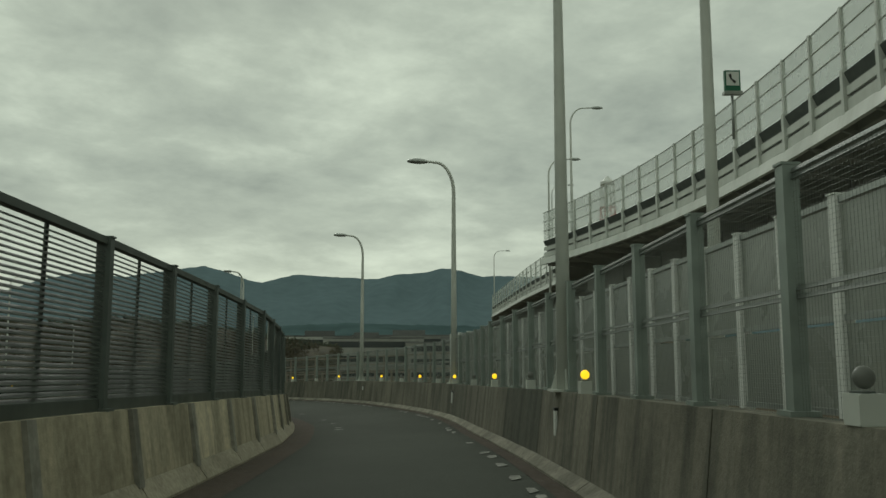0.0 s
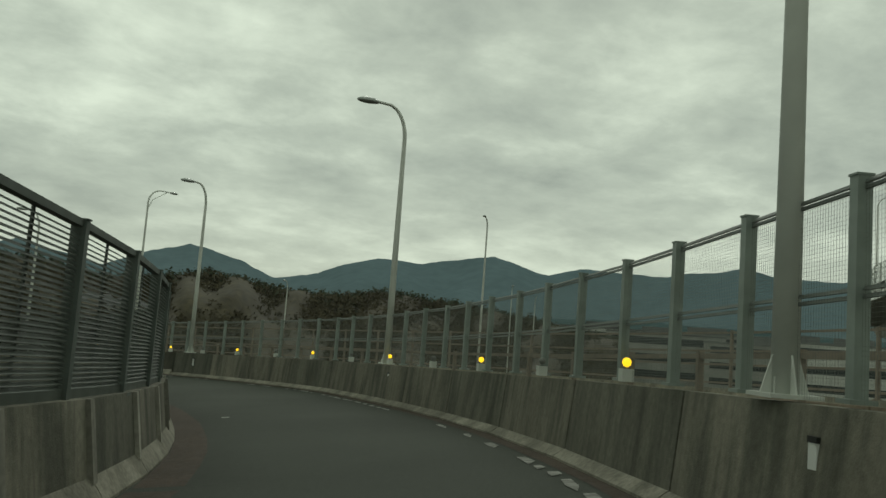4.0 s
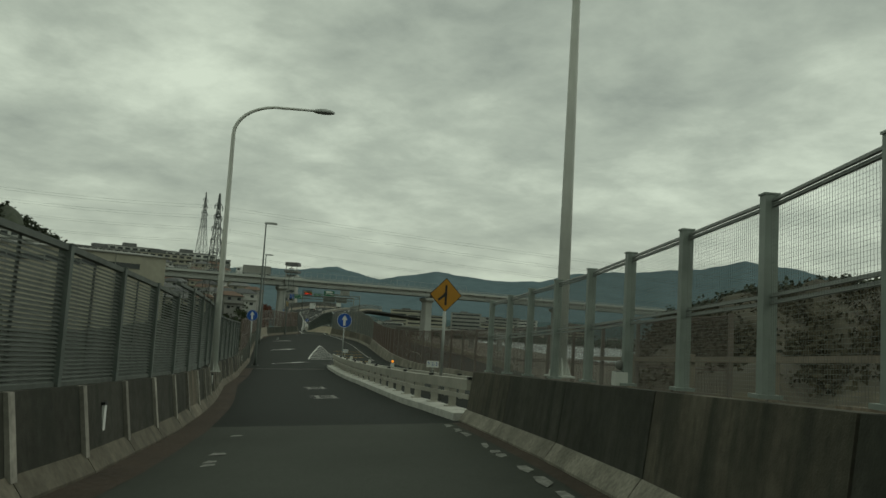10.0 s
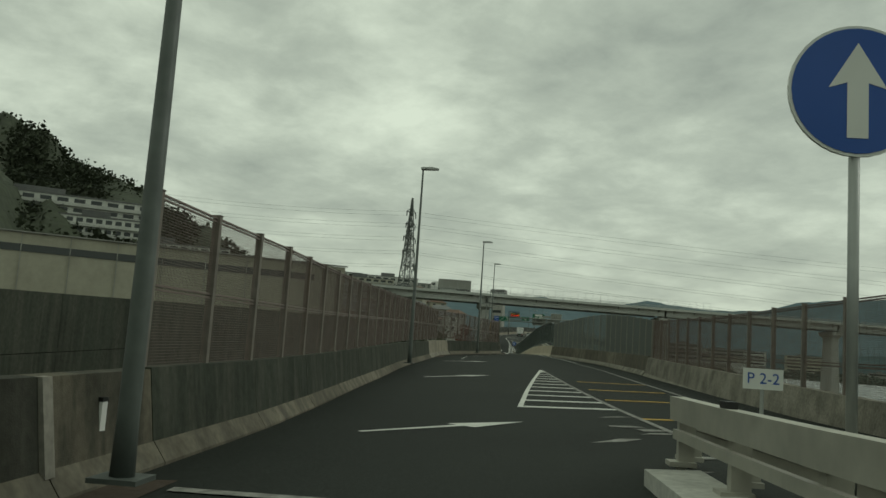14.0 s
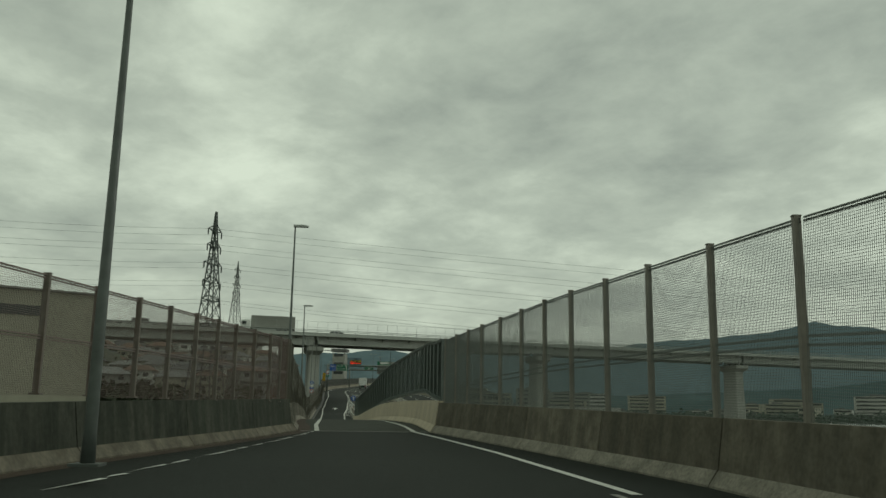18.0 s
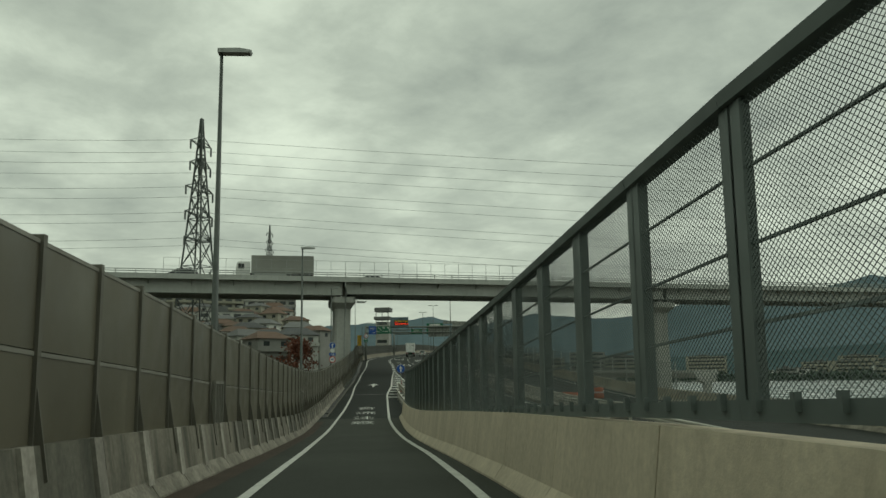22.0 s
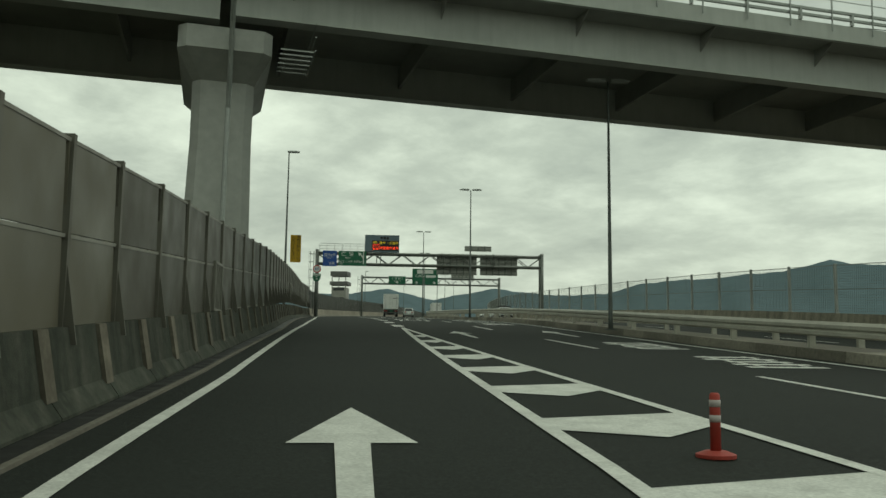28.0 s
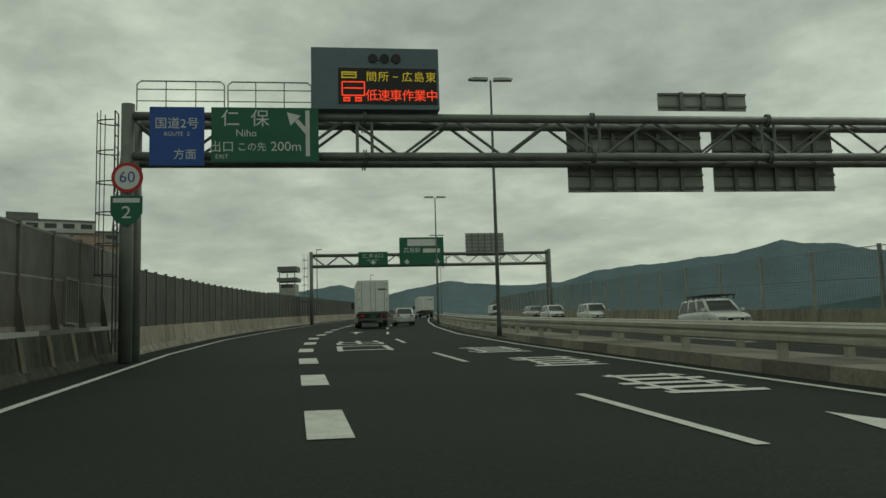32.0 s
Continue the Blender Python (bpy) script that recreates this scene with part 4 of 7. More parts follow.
# ---- street lamps ----
def curved_lamp(m, height, arm, label, r0=0.105, brace=False):
    root = thing("street_lamp", label, "street lamp", m, group="ramp lamps")
    bm = bmesh.new()
    pts = [(0, 0, 0.0), (0, 0, height * 0.5), (0, 0, height - 1.0)]
    rad = [r0, r0 * 0.78, r0 * 0.58]
    for i in range(1, 9):
        a = i / 8 * 1.45
        pts.append((0, arm * 0.5 * (1 - math.cos(a)), height - 1.0 + 0.98 * math.sin(a)))
        rad.append(r0 * (0.58 - 0.02 * i))
    pts.append((0, arm - 0.3, height))
    rad.append(r0 * 0.38)
    tube(bm, pts, rad, 12)
    part("pole", bm, POLE, root, smooth=True)
    if brace:
        bm = bmesh.new()
        tube(bm, [(0, 0.0, height - 1.5), (0, 0.35, height - 0.75), (0, arm - 0.6, height - 0.06)], 0.025, 6)
        part("brace", bm, POLE, root)
    bm = bmesh.new()
    bmesh.ops.create_uvsphere(bm, u_segments=14, v_segments=8, radius=1.0)
    for v in bm.verts:
        z = v.co.z
        v.co = Vector((v.co.x * 0.15, v.co.y * 0.36, (z * 0.11) if z > 0 else z * 0.07))
        v.co += Vector((0, arm, height - 0.02))
    part("lamp_head", bm, STEEL, root, "grey cobra-head luminaire", smooth=True)
    bm = bmesh.new()
    box(bm, -0.2, 0.2, -0.2, 0.2, 0.0, 0.03)
    for a in range(4):
        c, s_ = math.cos(a * 1.5708), math.sin(a * 1.5708)
        plate_pts = [(0.09, 0.02), (0.19, 0.02), (0.09, 0.34)]
        v0 = [bm.verts.new((c * x - s_ * 0.008, s_ * x + c * 0.008, z)) for x, z in plate_pts]
        v1 = [bm.verts.new((c * x + s_ * 0.008, s_ * x - c * 0.008, z)) for x, z in plate_pts]
        bm.faces.new(v0)
        bm.faces.new(v1[::-1])
        for i in range(3):
            bm.faces.new((v0[i], v1[i], v1[(i + 1) % 3], v0[(i + 1) % 3]))
    part("base_plate", bm, POLE, root)
    return root


for s, h, a in ((11.6, 7.2, 1.2), (27.0, 7.2, 1.2), (42.5, 7.3, 1.2), (60.4, 7.6, 1.2), (77.8, 8.0, 1.0), (94.3, 8.05, 1.2)):
    curved_lamp(stand(s, RIGHT(s) + 0.36, 1.06), h, a, "tall grey curved lamp pole bolted to the barrier top")
curved_lamp(stand(122.3, LEFT(122.3) - 0.14, 0.9, 180), 8.4, 2.75, "tall grey curved lamp pole behind the louvred screen")
curved_lamp(stand(94.5, 10.4, -0.5, 180), 12.2, 2.1, "tall grey braced lamp pole of the neighbouring road", brace=True)
curved_lamp(stand(108.5, RIGHT(108.5) + 0.7, 1.06, 180), 7.8, 2.1, "tall grey braced lamp pole outside the barrier", brace=True)


def straight_lamp(m, height, label, twin=False, r0=0.088):
    root = thing("street_lamp", label, "street lamp", m, group="straight lamps")
    bm = bmesh.new()
    tube(bm, [(0, 0, 0), (0, 0, 0.5), (0, 0, height)], [r0 * 1.15, r0, r0 * 0.42], 12)
    part("pole", bm, STEEL_DARK, root, smooth=True)
    for sgn in ((1, -1) if twin else (1,)):
        bm = bmesh.new()
        o = 0.12 if twin else -0.08
        prism(bm, [(o * sgn, height - 0.02), (o * sgn, height + 0.08), ((o + 0.5) * sgn, height + 0.10), ((o + 0.78) * sgn, height + 0.05), ((o + 0.75) * sgn, height - 0.01)], -0.13, 0.13)
        part("lamp_head", bm, STEEL, root, "flat grey luminaire")
    bm = bmesh.new()
    box(bm, -0.2, 0.2, -0.2, 0.2, 0, 0.04)
    part("base_plate", bm, STEEL_DARK, root)
    return root


for s, lt, h in ((148.4, -2.88, 8.7), (178.0, -4.72, 8.5), (206.7, -3.85, 8.5), (238.5, -3.42, 9.7), (265.8, -3.4, 9.2), (293.8, -3.5, 9.6), (327.6, -3.8, 10.0), (390.5, -4.95, 10.7), (520.0, -1.6, 9.5), (590.0, 9.0, 9.5)):
    straight_lamp(stand(s, lt, 0.25, 180), h, "tall dark straight lamp pole behind the barrier")
for s, l in ((368.5, 7.9), (402.3, 7.65), (437.6, 7.4), (473, 7.9), (508.5, 8.9), (544, 8.9), (580, 8.9)):
    straight_lamp(stand(s, MAIN(s) + l, 0.2), 10.3, "tall twin-head lamp pole in the median", True)


# ---- pylons ----
def pylon(x, y, top, base, half, label):
    root = thing("pylon", label, "pylon", pose(x, y, base, 0, 0, 120), group="pylons")
    H = top - base
    bm = bmesh.new()

    def w(z):
        f = z / H
        return half * (1 - f) ** 1.15 * 0.86 + half * 0.14 * (1 - f) + 0.12

    lv = [0, 0.16, 0.30, 0.42, 0.52, 0.60, 0.67, 0.74, 0.81, 0.88, 0.94, 1.0]
    t = H * 0.0022
    for a, b in zip(lv, lv[1:]):
        z0, z1 = a * H, b * H
        c0 = [(w(z0) * sx, w(z0) * sy, z0) for sx, sy in ((1, 1), (-1, 1), (-1, -1), (1, -1))]
        c1 = [(w(z1) * sx, w(z1) * sy, z1) for sx, sy in ((1, 1), (-1, 1), (-1, -1), (1, -1))]
        for k in range(4):
            j = (k + 1) % 4
            bar(bm, c0[k], c1[k], t * 1.3)
            bar(bm, c0[k], c1[j], t * 0.7)
            bar(bm, c0[j], c1[k], t * 0.7)
            bar(bm, c1[k], c1[j], t * 0.7)
    part("lattice_tower", bm, STEEL_DARK, root)
    for z in (0.60, 0.68, 0.76, 0.84, 0.91):
        L = H * (0.072 if z < 0.8 else 0.055)
        for sg in (1, -1):
            bm = bmesh.new()
            for yy in (0.4, -0.4):
                bar(bm, (0, yy, z * H), (sg * L, 0, z * H + 0.3), t * 0.8)
                bar(bm, (0, yy, z * H + H * 0.03), (sg * L, 0, z * H + 0.3), t * 0.7)
            tube(bm, [(sg * L, 0, z * H + 0.3), (sg * L, 0, z * H - H * 0.022)], H * 0.003, 6)
            part("cross_arm", bm, STEEL_DARK, root)
    return root


pylon(-229.5, 237.6, 37.0, -11, 3.5, "tall lattice power pylon beyond the ramp")
pylon(-611.0, 467.0, 101.0, 28, 5.2, "lattice power pylon on the far hillside")


def wires(a, b, n_arm, label):
    root = thing("power_line", label, "power line")
    for sg in (1, -1):
        for z in (0.60, 0.68, 0.76, 0.84, 0.91):
            bm = bmesh.new()
            p, q = Vector(a) + Vector((-sg * 2.6, sg * 2.2, 48 * z)), Vector(b) + Vector((-sg * 2.6, sg * 2.2, 48 * z))
            pts = [p.lerp(q, i / 20) - Vector((0, 0, 34 * (i / 20) * (1 - i / 20))) for i in range(21)]
            tube(bm, pts, 0.026, 4, False)
            part("wire", bm, STEEL_DARK, root)


wires((-229.5, 237.6, -11), (140, 620, -28), 5, "sagging power lines between pylons")
wires((-229.5, 237.6, -11), (-330, 60, 10), 5, "power lines running back to the hill")


# ---- the overpass ----
def overpass():
    d = Vector((24.4, 43.6, 0)).normalized()
    ang = math.degrees(math.atan2(d.y, d.x))
    root = thing("overpass", "pale grey steel girder bridge crossing the expressway", "bridge", pose(-210.7, 250.8, 0.9, 0, 0.5, ang), kind="structure")
    W = 5.2
    # x along the bridge, y to its far side
    for x0, x1, zb in ((-160, -0.25, 7.55), (0.25, 48, 7.75), (48.5, 96, 7.75), (96.5, 220, 7.75)):
        for y in (-W + 1.4, W - 1.4):
            bm = bmesh.new()
            box(bm, x0, x1, y - 0.02, y + 0.02, zb, 9.3)
            part("girder", bm, GIRDER, root)
            bm = bmesh.new()
            box(bm, x0, x1, y - 0.32, y + 0.32, zb - 0.06, zb)
            part("flange", bm, GIRDER, root)
        # brackets and deck slab take the grey with shade in it
        bm = bmesh.new()
        k = x0 + 2
        while k < min(x1, 110):
            prism(bm, [(-W + 0.15, 9.28), (-W + 1.36, 9.28), (-W + 1.36, 8.6)], k, k + 0.05)
            box(bm, k, k + 0.12, -W + 1.45, W - 1.45, 8.2, 9.2)
            k += 5.5
        part("bracket", bm, GIRDER_SHADED, root)
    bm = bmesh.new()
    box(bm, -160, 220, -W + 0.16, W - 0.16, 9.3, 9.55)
    part("deck_slab", bm, GIRDER_SHADED, root)
    for y, sg in ((-W, 1), (W, -1)):
        bm = bmesh.new()
        prism(bm, [(y - 0.02 * sg, 9.25), (y + 0.15 * sg, 9.25), (y + 0.15 * sg, 9.95), (y + 0.02 * sg, 9.95)], -160, 220)
        part("parapet", bm, GIRDER, root)
        for z in (10.15, 10.42):
            bm = bmesh.new()
            box(bm, -160, 220, y - 0.06, y + 0.06, z, z + 0.10)
            part("guard_rail", bm, STEEL, root)
        bm = bmesh.new()
        box(bm, 0, 0.1, y - 0.07, y + 0.07, 9.95, 10.5)
        me = mesh_of(bm, "rail_post", STEEL)
        k = -60.0
        while k < 110:
            part("rail_post", me, None, root, m=pose(k, 0, 0))
            k += 2.5
    bm = bmesh.new()
    bar(bm, (0, -W - 0.1, 9.6), (0, -W - 0.1, 12.1), 0.035)
    me = mesh_of(bm, "screen_post", STEEL)
    k = -24.0
    while k < 62:
        part("screen_post", me, None, root, m=pose(k, 0, 0))
        k += 2.0
    bm = bmesh.new()
    box(bm, -24, 60, -W - 0.11, -W - 0.09, 12.05, 12.09)
    box(bm, -24, 60, -W - 0.11, -W - 0.09, 10.9, 10.93)
    part("screen_rail", bm, STEEL, root)
    for x in (0.0, 48.25, 96.25, 150, -70):
        bm = bmesh.new()
        lv = ((-12, 1.45, 3.0), (3.6, 1.08, 2.5), (5.75, 1.1, 2.55), (6.5, 1.62, 3.9), (7.3, 1.62, 3.9))
        rings = []
        for z, a, b in lv:
            c = 0.3
            rings.append([bm.verts.new((x + px, py, z)) for px, py in ((-a, -b + c), (-a + c, -b), (a - c, -b), (a, -b + c), (a, b - c), (a - c, b), (-a + c, b), (-a, b - c))])
        for r0, r1 in zip(rings, rings[1:]):
            for k in range(8):
                bm.faces.new((r0[k], r0[(k + 1) % 8], r1[(k + 1) % 8], r1[k]))
        bm.faces.new(rings[-1])
        pier = part("pier", bm, PIER, root)
        bm = bmesh.new()
        for yy in (-2.4, 2.4):
            box(bm, x - 0.9, x - 0.4, yy - 0.3, yy + 0.3, 7.3, 7.6)
            box(bm, x + 0.4, x + 0.9, yy - 0.3, yy + 0.3, 7.3, 7.75)
        part("bearing", bm, STEEL_DARK, pier)
    # drain pipe at the joint
    bm = bmesh.new()
    tube(bm, [(0, -W - 0.15, 9.2), (0, -W - 0.15, 8.6), (0.2, -W + 0.3, 8.1), (0.2, -4.35, 7.4), (0.2, -3.2, 4.6), (0.2, -2.95, -9)], 0.09, 8)
    part("drain_pipe", bm, STEEL, root)
    bm = bmesh.new()
    for k in range(6):
        bar(bm, (1.9, -4.0 + k * 0.5, 6.7), (3.1, -4.0 + k * 0.5, 6.7), 0.03)
    for z in (6.7, 7.2, 7.7):
        bar(bm, (3.1, -4.2, z), (3.1, -1.2, z), 0.03)
    part("inspection_platform", bm, STEEL, root)
    return root


BRIDGE = overpass()


# ---- sign gantries ----
def gantry(s, l0, l1, zb, zt, label):
    a, b = at(s, l0), at(s, l1)
    m = pose(*a, 0, 0, heading(s) - 90)
    root = thing("sign_gantry", label, "gantry", m, group="sign gantries")
    L = (b - a).length
    for y in (-0.5, 0.5):
        for z in (zb, zt):
            bm = bmesh.new()
            tube(bm, [(0, y, z), (L, y, z)], 0.13, 12)
            part("chord", bm, GANTRY_STEEL, root, smooth=True)
    n = int(L / 1.5)
    bm = bmesh.new()
    for i in range(n):
        x0, x1 = L * i / n, L * (i + 1) / n
        for y in (-0.5, 0.5):
            if i % 2:
                bar(bm, (x0, y, zb), (x1, y, zt), 0.045, 6)
            else:
                bar(bm, (x0, y, zt), (x1, y, zb), 0.045, 6)
        for z in (zb, zt):
            bar(bm, (x0, -0.5, z), (x1, 0.5, z), 0.03, 4)
    part("web_bars", bm, GANTRY_STEEL, root)
    for x in (0.0, L):
        for y in (-0.5, 0.5):
            bm = bmesh.new()
            tube(bm, [(x, y, 0), (x, y, zt + 0.35)], 0.19, 14)
            part("column", bm, GANTRY_STEEL, root, smooth=True)
    for f in (0.27, 0.55, 0.78):
        for y in (-0.5, 0.5):
            for z in (zb, zt):
                bm = bmesh.new()
                for dx in (-0.05, 0.02):
                    tube(bm, [(L * f + dx, y, z), (L * f + dx + 0.035, y, z)], 0.21, 12)
                part("flange_joint", bm, GANTRY_STEEL, root)
        bm = bmesh.new()
        for dx in (-0.22, 0.22):
            bar(bm, (L * f + dx, -0.5, zb), (L * f + dx, -0.5, zt), 0.05, 6)
        part("upright", bm, GANTRY_STEEL, root)
    return root, m, L


G1, G1M, G1L = gantry(430.6, -5.75, 19.7, 5.95, 7.15, "dark steel truss sign gantry over the expressway")
G2, G2M, G2L = gantry(498.0, -1.9, 24.6, 6.3, 7.5, "second dark steel sign gantry farther on")
# ---- road markings, laid on the asphalt ----
def paint(name, label, pts_list, mat, up=0.012, sub=6):
    """Outlines in (s, lat), laid on the road."""
    bm = bmesh.new()
    for pts in pts_list:
        bm.faces.new([bm.verts.new((s, l, 0)) for s, l in pts])
    bmesh.ops.triangulate(bm, faces=bm.faces[:])
    long = [e for e in bm.edges if e.calc_length() > 4]
    if long:
        bmesh.ops.subdivide_edges(bm, edges=long, cuts=sub, use_grid_fill=True)
    for v in bm.verts:
        v.co = at(v.co.x, v.co.y, up + (SIDE_UP(v.co.x) if v.co.x < 303 and v.co.y > 5.0 and v.co.x > 232 else 0.0))
    return tagged(part(name, bm, mat), label, "road marking", kind="structure")


def stripe(name, label, s0, s1, lat, w, mat, up=0.012, step=2.0):
    tagged(ribbon(name, s0, s1, lambda s: lat(s) - w / 2, lambda s: lat(s) + w / 2, up, mat, step), label, "road marking", kind="structure")


def worn(name, label, s0, s1, lat, w, mat, seed, keep, size=0.9):
    """A line of which only flakes are left."""
    rnd = random.Random(seed)
    quads = []
    s = s0
    while s < s1:
        n = rnd.uniform(0.25, size)
        if rnd.random() < keep:
            a, b = lat(s) + rnd.uniform(-0.03, 0.03), lat(s + n) + rnd.uniform(-0.03, 0.03)
            wa, wb = w * rnd.uniform(0.3, 0.6), w * rnd.uniform(0.3, 0.6)
            quads.append([(s, a - wa), (s + n * 0.5, (a + b) / 2 - wb), (s + n, b - wa * 0.6), (s + n, b + wb), (s + n * 0.4, a + wa)])
        s += n + rnd.uniform(0.02, 0.35)
    paint(name, label, quads, mat)


worn("line_right_worn", "worn white edge line beside the outer barrier", -30, 112, lambda s: RIGHT(s) - 0.42, 0.16, WORN_LINE, 3, 0.5)
worn("line_left_worn", "flaked white dashes on the ramp's inner side", 20, 112, lambda s: LEFT(s) + 1.2, 0.22, WORN_LINE, 5, 0.13, 0.45)
stripe("gutter_left", "brown silt strip at the barrier's foot", -38, 150, lambda s: LEFT(s) + 0.27, 0.54, GUTTER, 0.006)
stripe("gutter_left_merge", "dusty strip at the merge's barrier", 198, 300, lambda s: LEFT(s) + 0.22, 0.44, GUTTER, 0.006)
stripe("gutter_right", "silt strip at the outer barrier's foot", -38, 113, lambda s: RIGHT(s) - 0.12, 0.24, GUTTER, 0.006)
worn("line_left_merge", "thin worn white line along the merge", 196, 223.5, LINE_L, 0.13, WHITE_LINE, 8, 0.85, 2.0)
stripe("line_left", "white edge line on the descending ramp", 224, 435, LINE_L, 0.16, WHITE_LINE)
stripe("line_left_far", "white edge line of the expressway", 435, 700, lambda s: MAIN(s) - 4.6, 0.16, WHITE_LINE)
stripe("line_right_merge", "white edge line of the joining ramp", 160, 206, lambda s: RIGHT2(s) - 0.9 - (s - 160) * 0.022, 0.12, WORN_LINE)
stripe("line_right", "white edge line on the descending ramp", 206, 341, LINE_R, 0.16, WHITE_LINE)
stripe("line_hatch_left", "white edge of the hatched nose", 330, 373, lambda s: LINE_R(s) + 0.02, 0.17, WHITE_LINE, 0.014)
stripe("line_hatch_right", "white far edge of the hatched nose", 312, 373, MAIN, 0.17, WHITE_LINE, 0.014)
stripe("line_median", "white edge line by the median", 240, 303, lambda s: MAIN(s) + 7.6, 0.17, WHITE_LINE, lambda s: SIDE_UP(s) + 0.012)
stripe("line_median_main", "white edge line by the median", 303, 700, lambda s: MAIN(s) + 7.6, 0.17, WHITE_LINE)
stripe("line_far_side", "white edge line across the expressway", 303, 700, lambda s: MAIN(s) + 18.3, 0.16, WHITE_LINE)
stripe("line_far_median", "white edge line beyond the median", 303, 700, lambda s: MAIN(s) + 10.8, 0.16, WHITE_LINE)


ribbon("drain_edge", 305, 420, lambda s: LEFT(s) + 0.33, lambda s: LEFT(s) + 0.41, 0.035, KERB, 2.5, 0.06)
tagged(bpy.data.objects["drain_edge"], "pale concrete edge of the drain by the barrier", "kerb", kind="structure")
stripe("drain_bed", "black drain strip at the barrier's foot", 305, 420, lambda s: LEFT(s) + 0.17, 0.3, BLACK, 0.004)


def block(s, n, lat, w):
    return [(s, lat(s) - w / 2), (s, lat(s) + w / 2), (s + n, lat(s + n) + w / 2), (s + n, lat(s + n) - w / 2)]


paint("lane_blocks", "row of broad white dashes along the merging lane", [block(374.4 + 6.6 * i, 2.6, MAIN, 0.5) for i in range(24)], WHITE_LINE)
paint("lane_dashes", "long white lane dashes", [block(318 + 13.5 * i, 5.0, lambda s: MAIN(s) + 3.85, 0.16) for i in range(24)], WHITE_LINE)
paint("lane_dashes_side", "long white lane dashes below the ramp", [block(238 + 12.0 * i, 5.0, lambda s: MAIN(s) + 3.85, 0.16) for i in range(6)], WHITE_LINE)
paint("lane_dashes_far", "white lane dashes of the far carriageway", [block(310 + 13.5 * i, 5.0, lambda s: MAIN(s) + 14.6, 0.16) for i in range(24)], WHITE_LINE)
for i in range(13):
    s = 326.0 + 3.45 * i
    a = LINE_R(s) + 0.1 if s < 341 else 2.05 + (s - 341) * 0.003
    b = MAIN(s) - 0.1
    if b - a < 0.25:
        continue
    c = (a + b) / 2 + 0.1
    paint("hatch_chevron", "white chevron of the hatched nose", [[(s + 0.4, a), (s + 1.2, a), (s + 0.75, c), (s + 1.75, b), (s + 0.75, b), (s - 0.05, c)]], WHITE_LINE)
# gore where the two ramps meet: a ladder narrowing ahead
stripe("gore_left", "white edge of the ladder gore", 161, 185, table((161, 185), (0.4, 0.86)), 0.12, WHITE_LINE, 0.014)
stripe("gore_right", "white edge of the ladder gore", 150, 185, table((150, 160, 185), (3.3, 2.66, 0.95)), 0.12, WORN_LINE, 0.014)
paint("gore_tip", "white tip of the ladder gore", [[(182.5, 0.82), (185.2, 0.86), (185.2, 0.95), (182.5, 1.12)]], WHITE_LINE)
paint("gore_bars", "white bars of the ladder gore", [[(s, 0.4 + (s - 161) * 0.019), (s + 0.38, 0.4 + (s - 161) * 0.019), (s + 0.38, 2.6 - (s - 160) * 0.0685), (s, 2.6 - (s - 160) * 0.0685)] for s in [161 + 2.05 * k for k in range(11)]], WHITE_LINE)
paint("yellow_bars", "yellow cross bars on the joining ramp", [[(s, 2.75 - (s - 158) * 0.03), (s + 0.3, 2.75 - (s - 158) * 0.03), (s + 0.15, 4.75), (s - 0.15, 4.75)] for s in (153.5, 158.7, 164.3, 169.0, 174.2)], YELLOW_LINE)
worn("gore_flakes", "flaked white paint beside the rail's end", 148, 160, lambda s: 2.2 + 0.5 * math.sin(s * 1.7), 0.5, WORN_LINE, 11, 0.7, 0.7)


def arrow(s0, l0, s1, l1, w, head, name="road_arrow", label="white painted road arrow"):
    d = Vector((s1 - s0, l1 - l0))
    L = d.length
    d.normalize()
    p = Vector((-d.y, d.x))
    o = Vector((s0, l0))
    hl = head * L
    pts = [o + p * w * 0.4, o + d * (L - hl) + p * w * 0.6, o + d * (L - hl) + p * w * 2.2, o + d * L, o + d * (L - hl) - p * w * 2.2, o + d * (L - hl) - p * w * 0.6, o - p * w * 0.4]
    paint(name, label, [[tuple(q) for q in pts]], WHITE_LINE)


arrow(155.0, -2.1, 157.4, 0.45, 0.17, 0.42)
arrow(172.5, -3.3, 176.2, -1.15, 0.17, 0.42)
arrow(191.0, -4.7, 194.6, -2.4, 0.17, 0.42)
arrow(340.0, 0.0, 345.3, 0.0, 0.27, 0.46)
arrow(364.0, MAIN(366) + 1.7, 369.5, MAIN(369) + 1.7, 0.2, 0.35)
arrow(366.0, MAIN(368) + 5.9, 371.5, MAIN(371) + 5.9, 0.2, 0.35)
arrow(404.5, MAIN(405) + 2.4, 409.5, MAIN(409) + 1.0, 0.2, 0.4)
arrow(409.0, MAIN(411) + 5.9, 414.5, MAIN(414) + 5.8, 0.2, 0.35)
arrow(455.0, MAIN(456) + 1.9, 460.0, MAIN(460) + 1.9, 0.2, 0.4)
paint("joint_line", "pale joint line across the merge", [[(149.4, -2.9), (149.6, -2.9), (148.6, 1.3), (148.4, 1.3)]], WORN_LINE)
paint("expansion_joint", "pale toothed expansion joint across the ramp", [[(223.7, -2.1), (224.0, -2.1), (224.15, 2.2), (223.85, 2.2)]], WORN_LINE)
paint("expansion_joint_low", "dark expansion joint across the ramp's foot", [[(329.8, -2.9), (330.0, -2.9), (330.1, 2.3), (329.9, 2.3)]], WORN_LINE)


